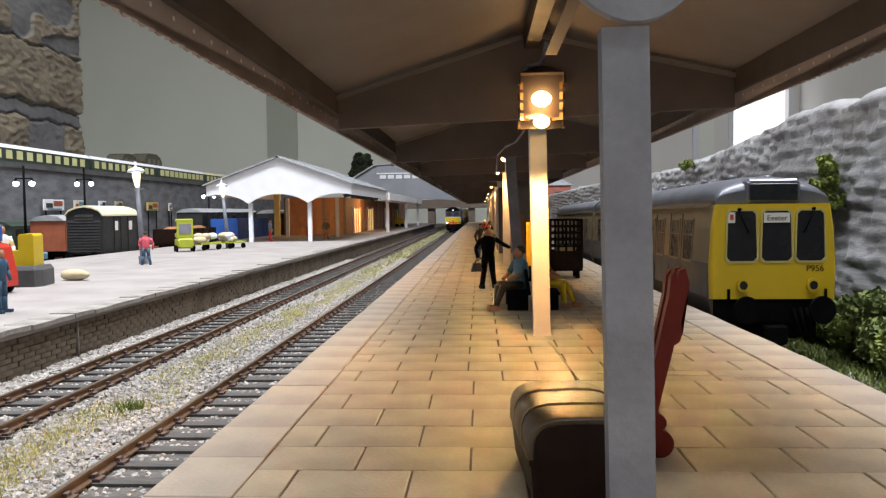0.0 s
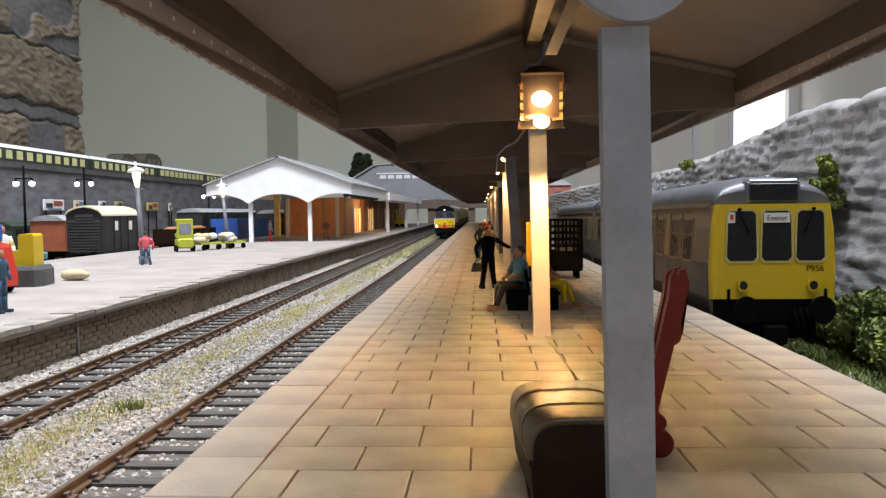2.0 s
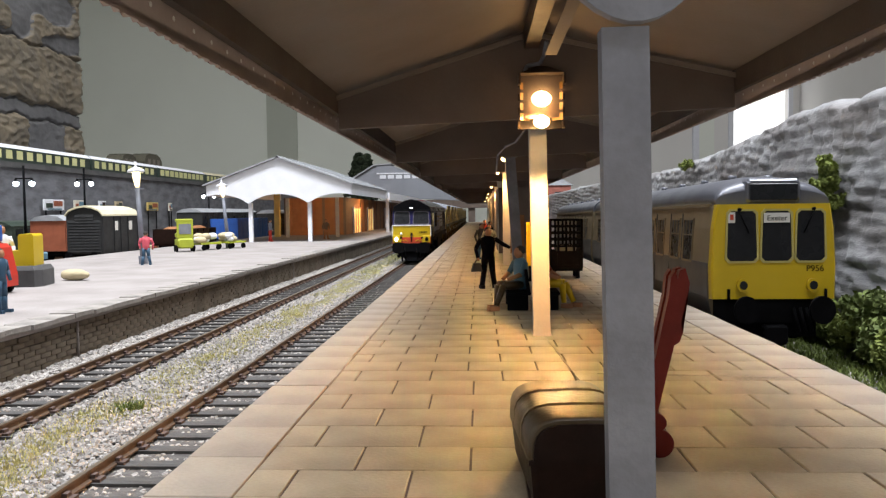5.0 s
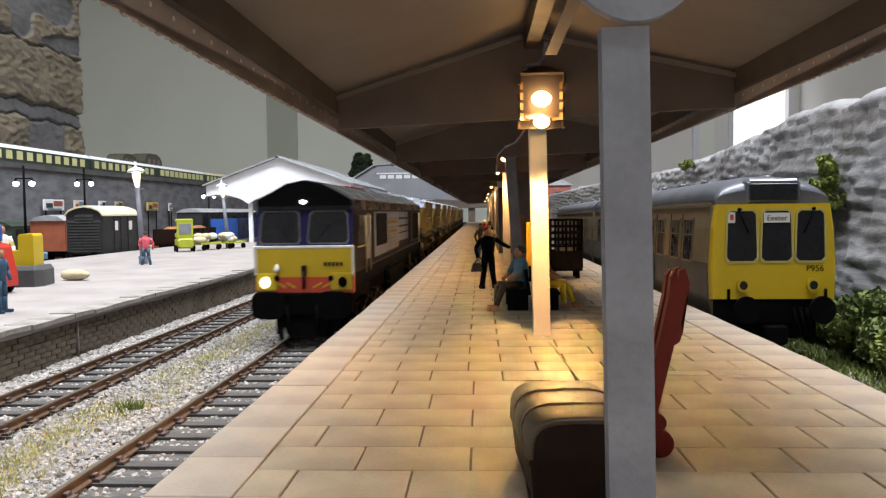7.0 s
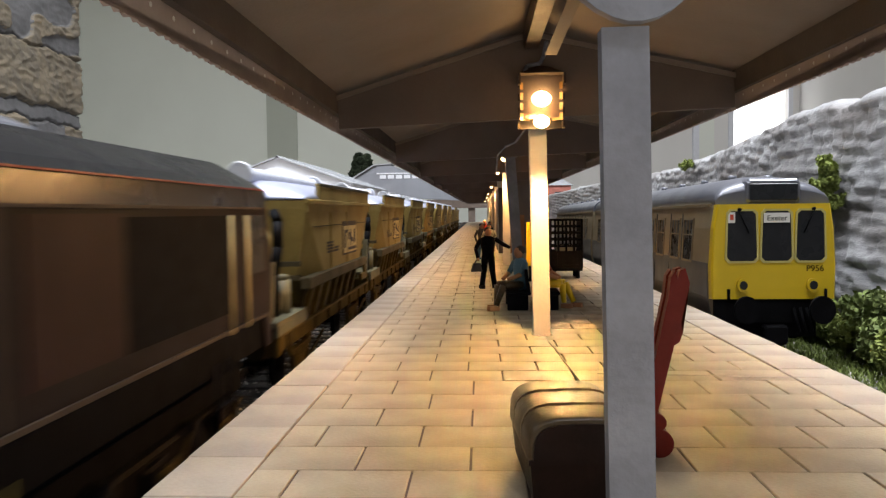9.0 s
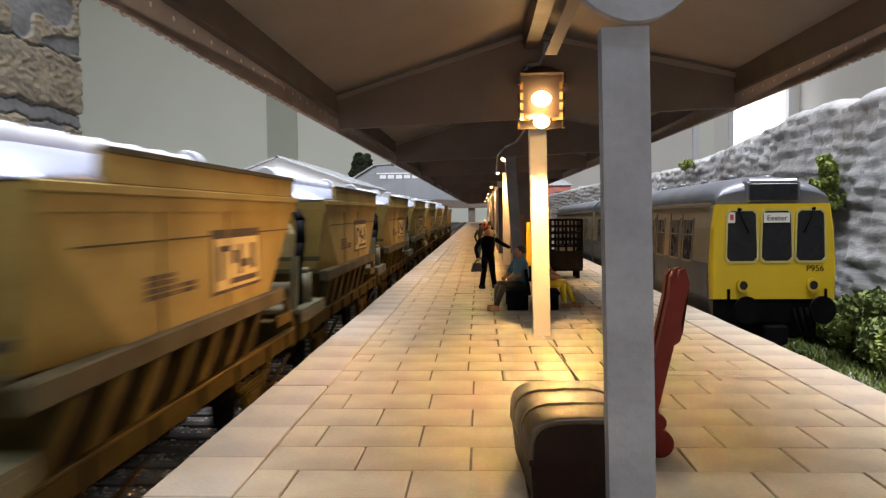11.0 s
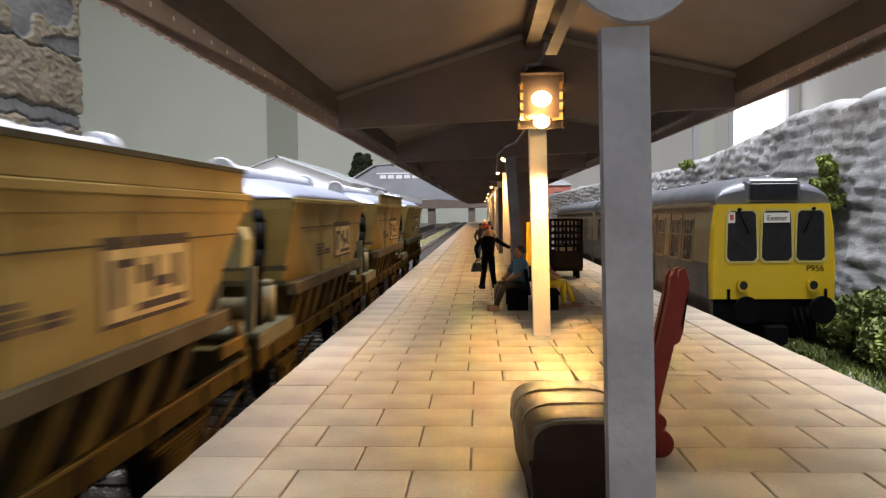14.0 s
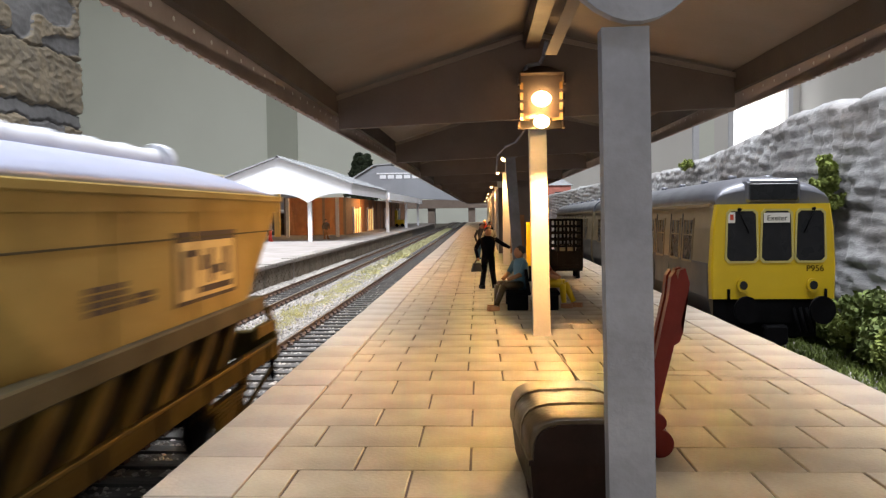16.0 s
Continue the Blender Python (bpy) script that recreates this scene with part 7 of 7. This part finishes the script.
def backdrop_details():
    rb = thing("red_brick_building", P(11.6, 118, 0), "small red brick building with pale hipped roof", "building")
    bm = B()
    box(bm, -2.3, 2.3, 0, 6, -1.75, 6.2)
    part("wall", bm, M["brickred"], rb)
    bm = B()
    loft(bm, [[(-2.6, -.3, 6.2), (2.6, -.3, 6.2), (2.6, 6.3, 6.2), (-2.6, 6.3, 6.2)], [(-.8, 2.5, 7.5), (.8, 2.5, 7.5), (.8, 3.5, 7.5), (-.8, 3.5, 7.5)]])
    part("roof", bm, M["slate"], rb)
    bm = B()
    box(bm, -.2, 1.9, -.05, 0, 4.0, 5.2)
    part("window", bm, M["glass"], rb)
    tp = thing("dark_tree", P(-29.2, 190, -0.6), "dark conifer by the room wall", "tree")
    bm = B()
    rod(bm, (0, 0, -1.15), (0, 0, 8), .8, 8, .5)
    part("trunk", bm, M["leather"], tp)
    rnd = random.Random(2)
    vs, fs = [], []
    for i in range(40):
        z = rnd.uniform(4, 17)
        r = 5 * (1 - (z - 3) / 18) + .5
        a = rnd.uniform(0, 6.3)
        leaf_cloud(vs, fs, (r * .6 * math.cos(a), r * .6 * math.sin(a), z), r * .55, 90, .55, rnd)
    me = bpy.data.meshes.new("crown")
    me.from_pydata(vs, [], fs)
    me.materials.append(M["leaf_night"])
    new("crown", me).parent = tp
    eb = thing("end_bridge", P(0, 0, 0), "brown beam bridge at the platform's far end", "bridge")
    bm = B()
    box(bm, -30, 12, 178, 184, 3.2, 5.2)
    part("girder", bm, M["brown"], eb)
    for x in (-11.5, -2.0, 4.6):
        bm = B()
        box(bm, x - .8, x + .8, 179, 183, -1.75, 3.2)
        part("pier", bm, M["brown"], eb)


yard()
yard_clutter()
viaduct()
cliff()
backdrop_details()
retaining_wall()
greenery()


# ---- what moves ----
# the nose of the locomotive along the track at each time
NOSE = [(0, 134), (1.0, 118.2), (2.0, 102.3), (3.0, 86), (4.0, 69.7), (5.2, 49.7), (6.3, 31.6), (6.5, 28.1), (7.0, 20.5), (7.5, 12.9), (8.0, 4.55), (8.5, -3.3), (9.0, -11.3), (10.0, -27.2), (11.5, -51.1), (12.0, -59.1),
        (12.5, -67.0), (13.0, -74.9), (13.5, -82.8), (14.0, -90.8), (14.5, -98.8), (15.0, -106.6), (15.5, -114.5), (16.0, -122.7)]


def motions():
    walk(LOCO, [(t, P(T1, y)) for t, y in NOSE])
    for i, w in enumerate(WAGONS):
        walk(w, [(t, P(T1, y + 24.1 + WL * i)) for t, y in NOSE])


motions()
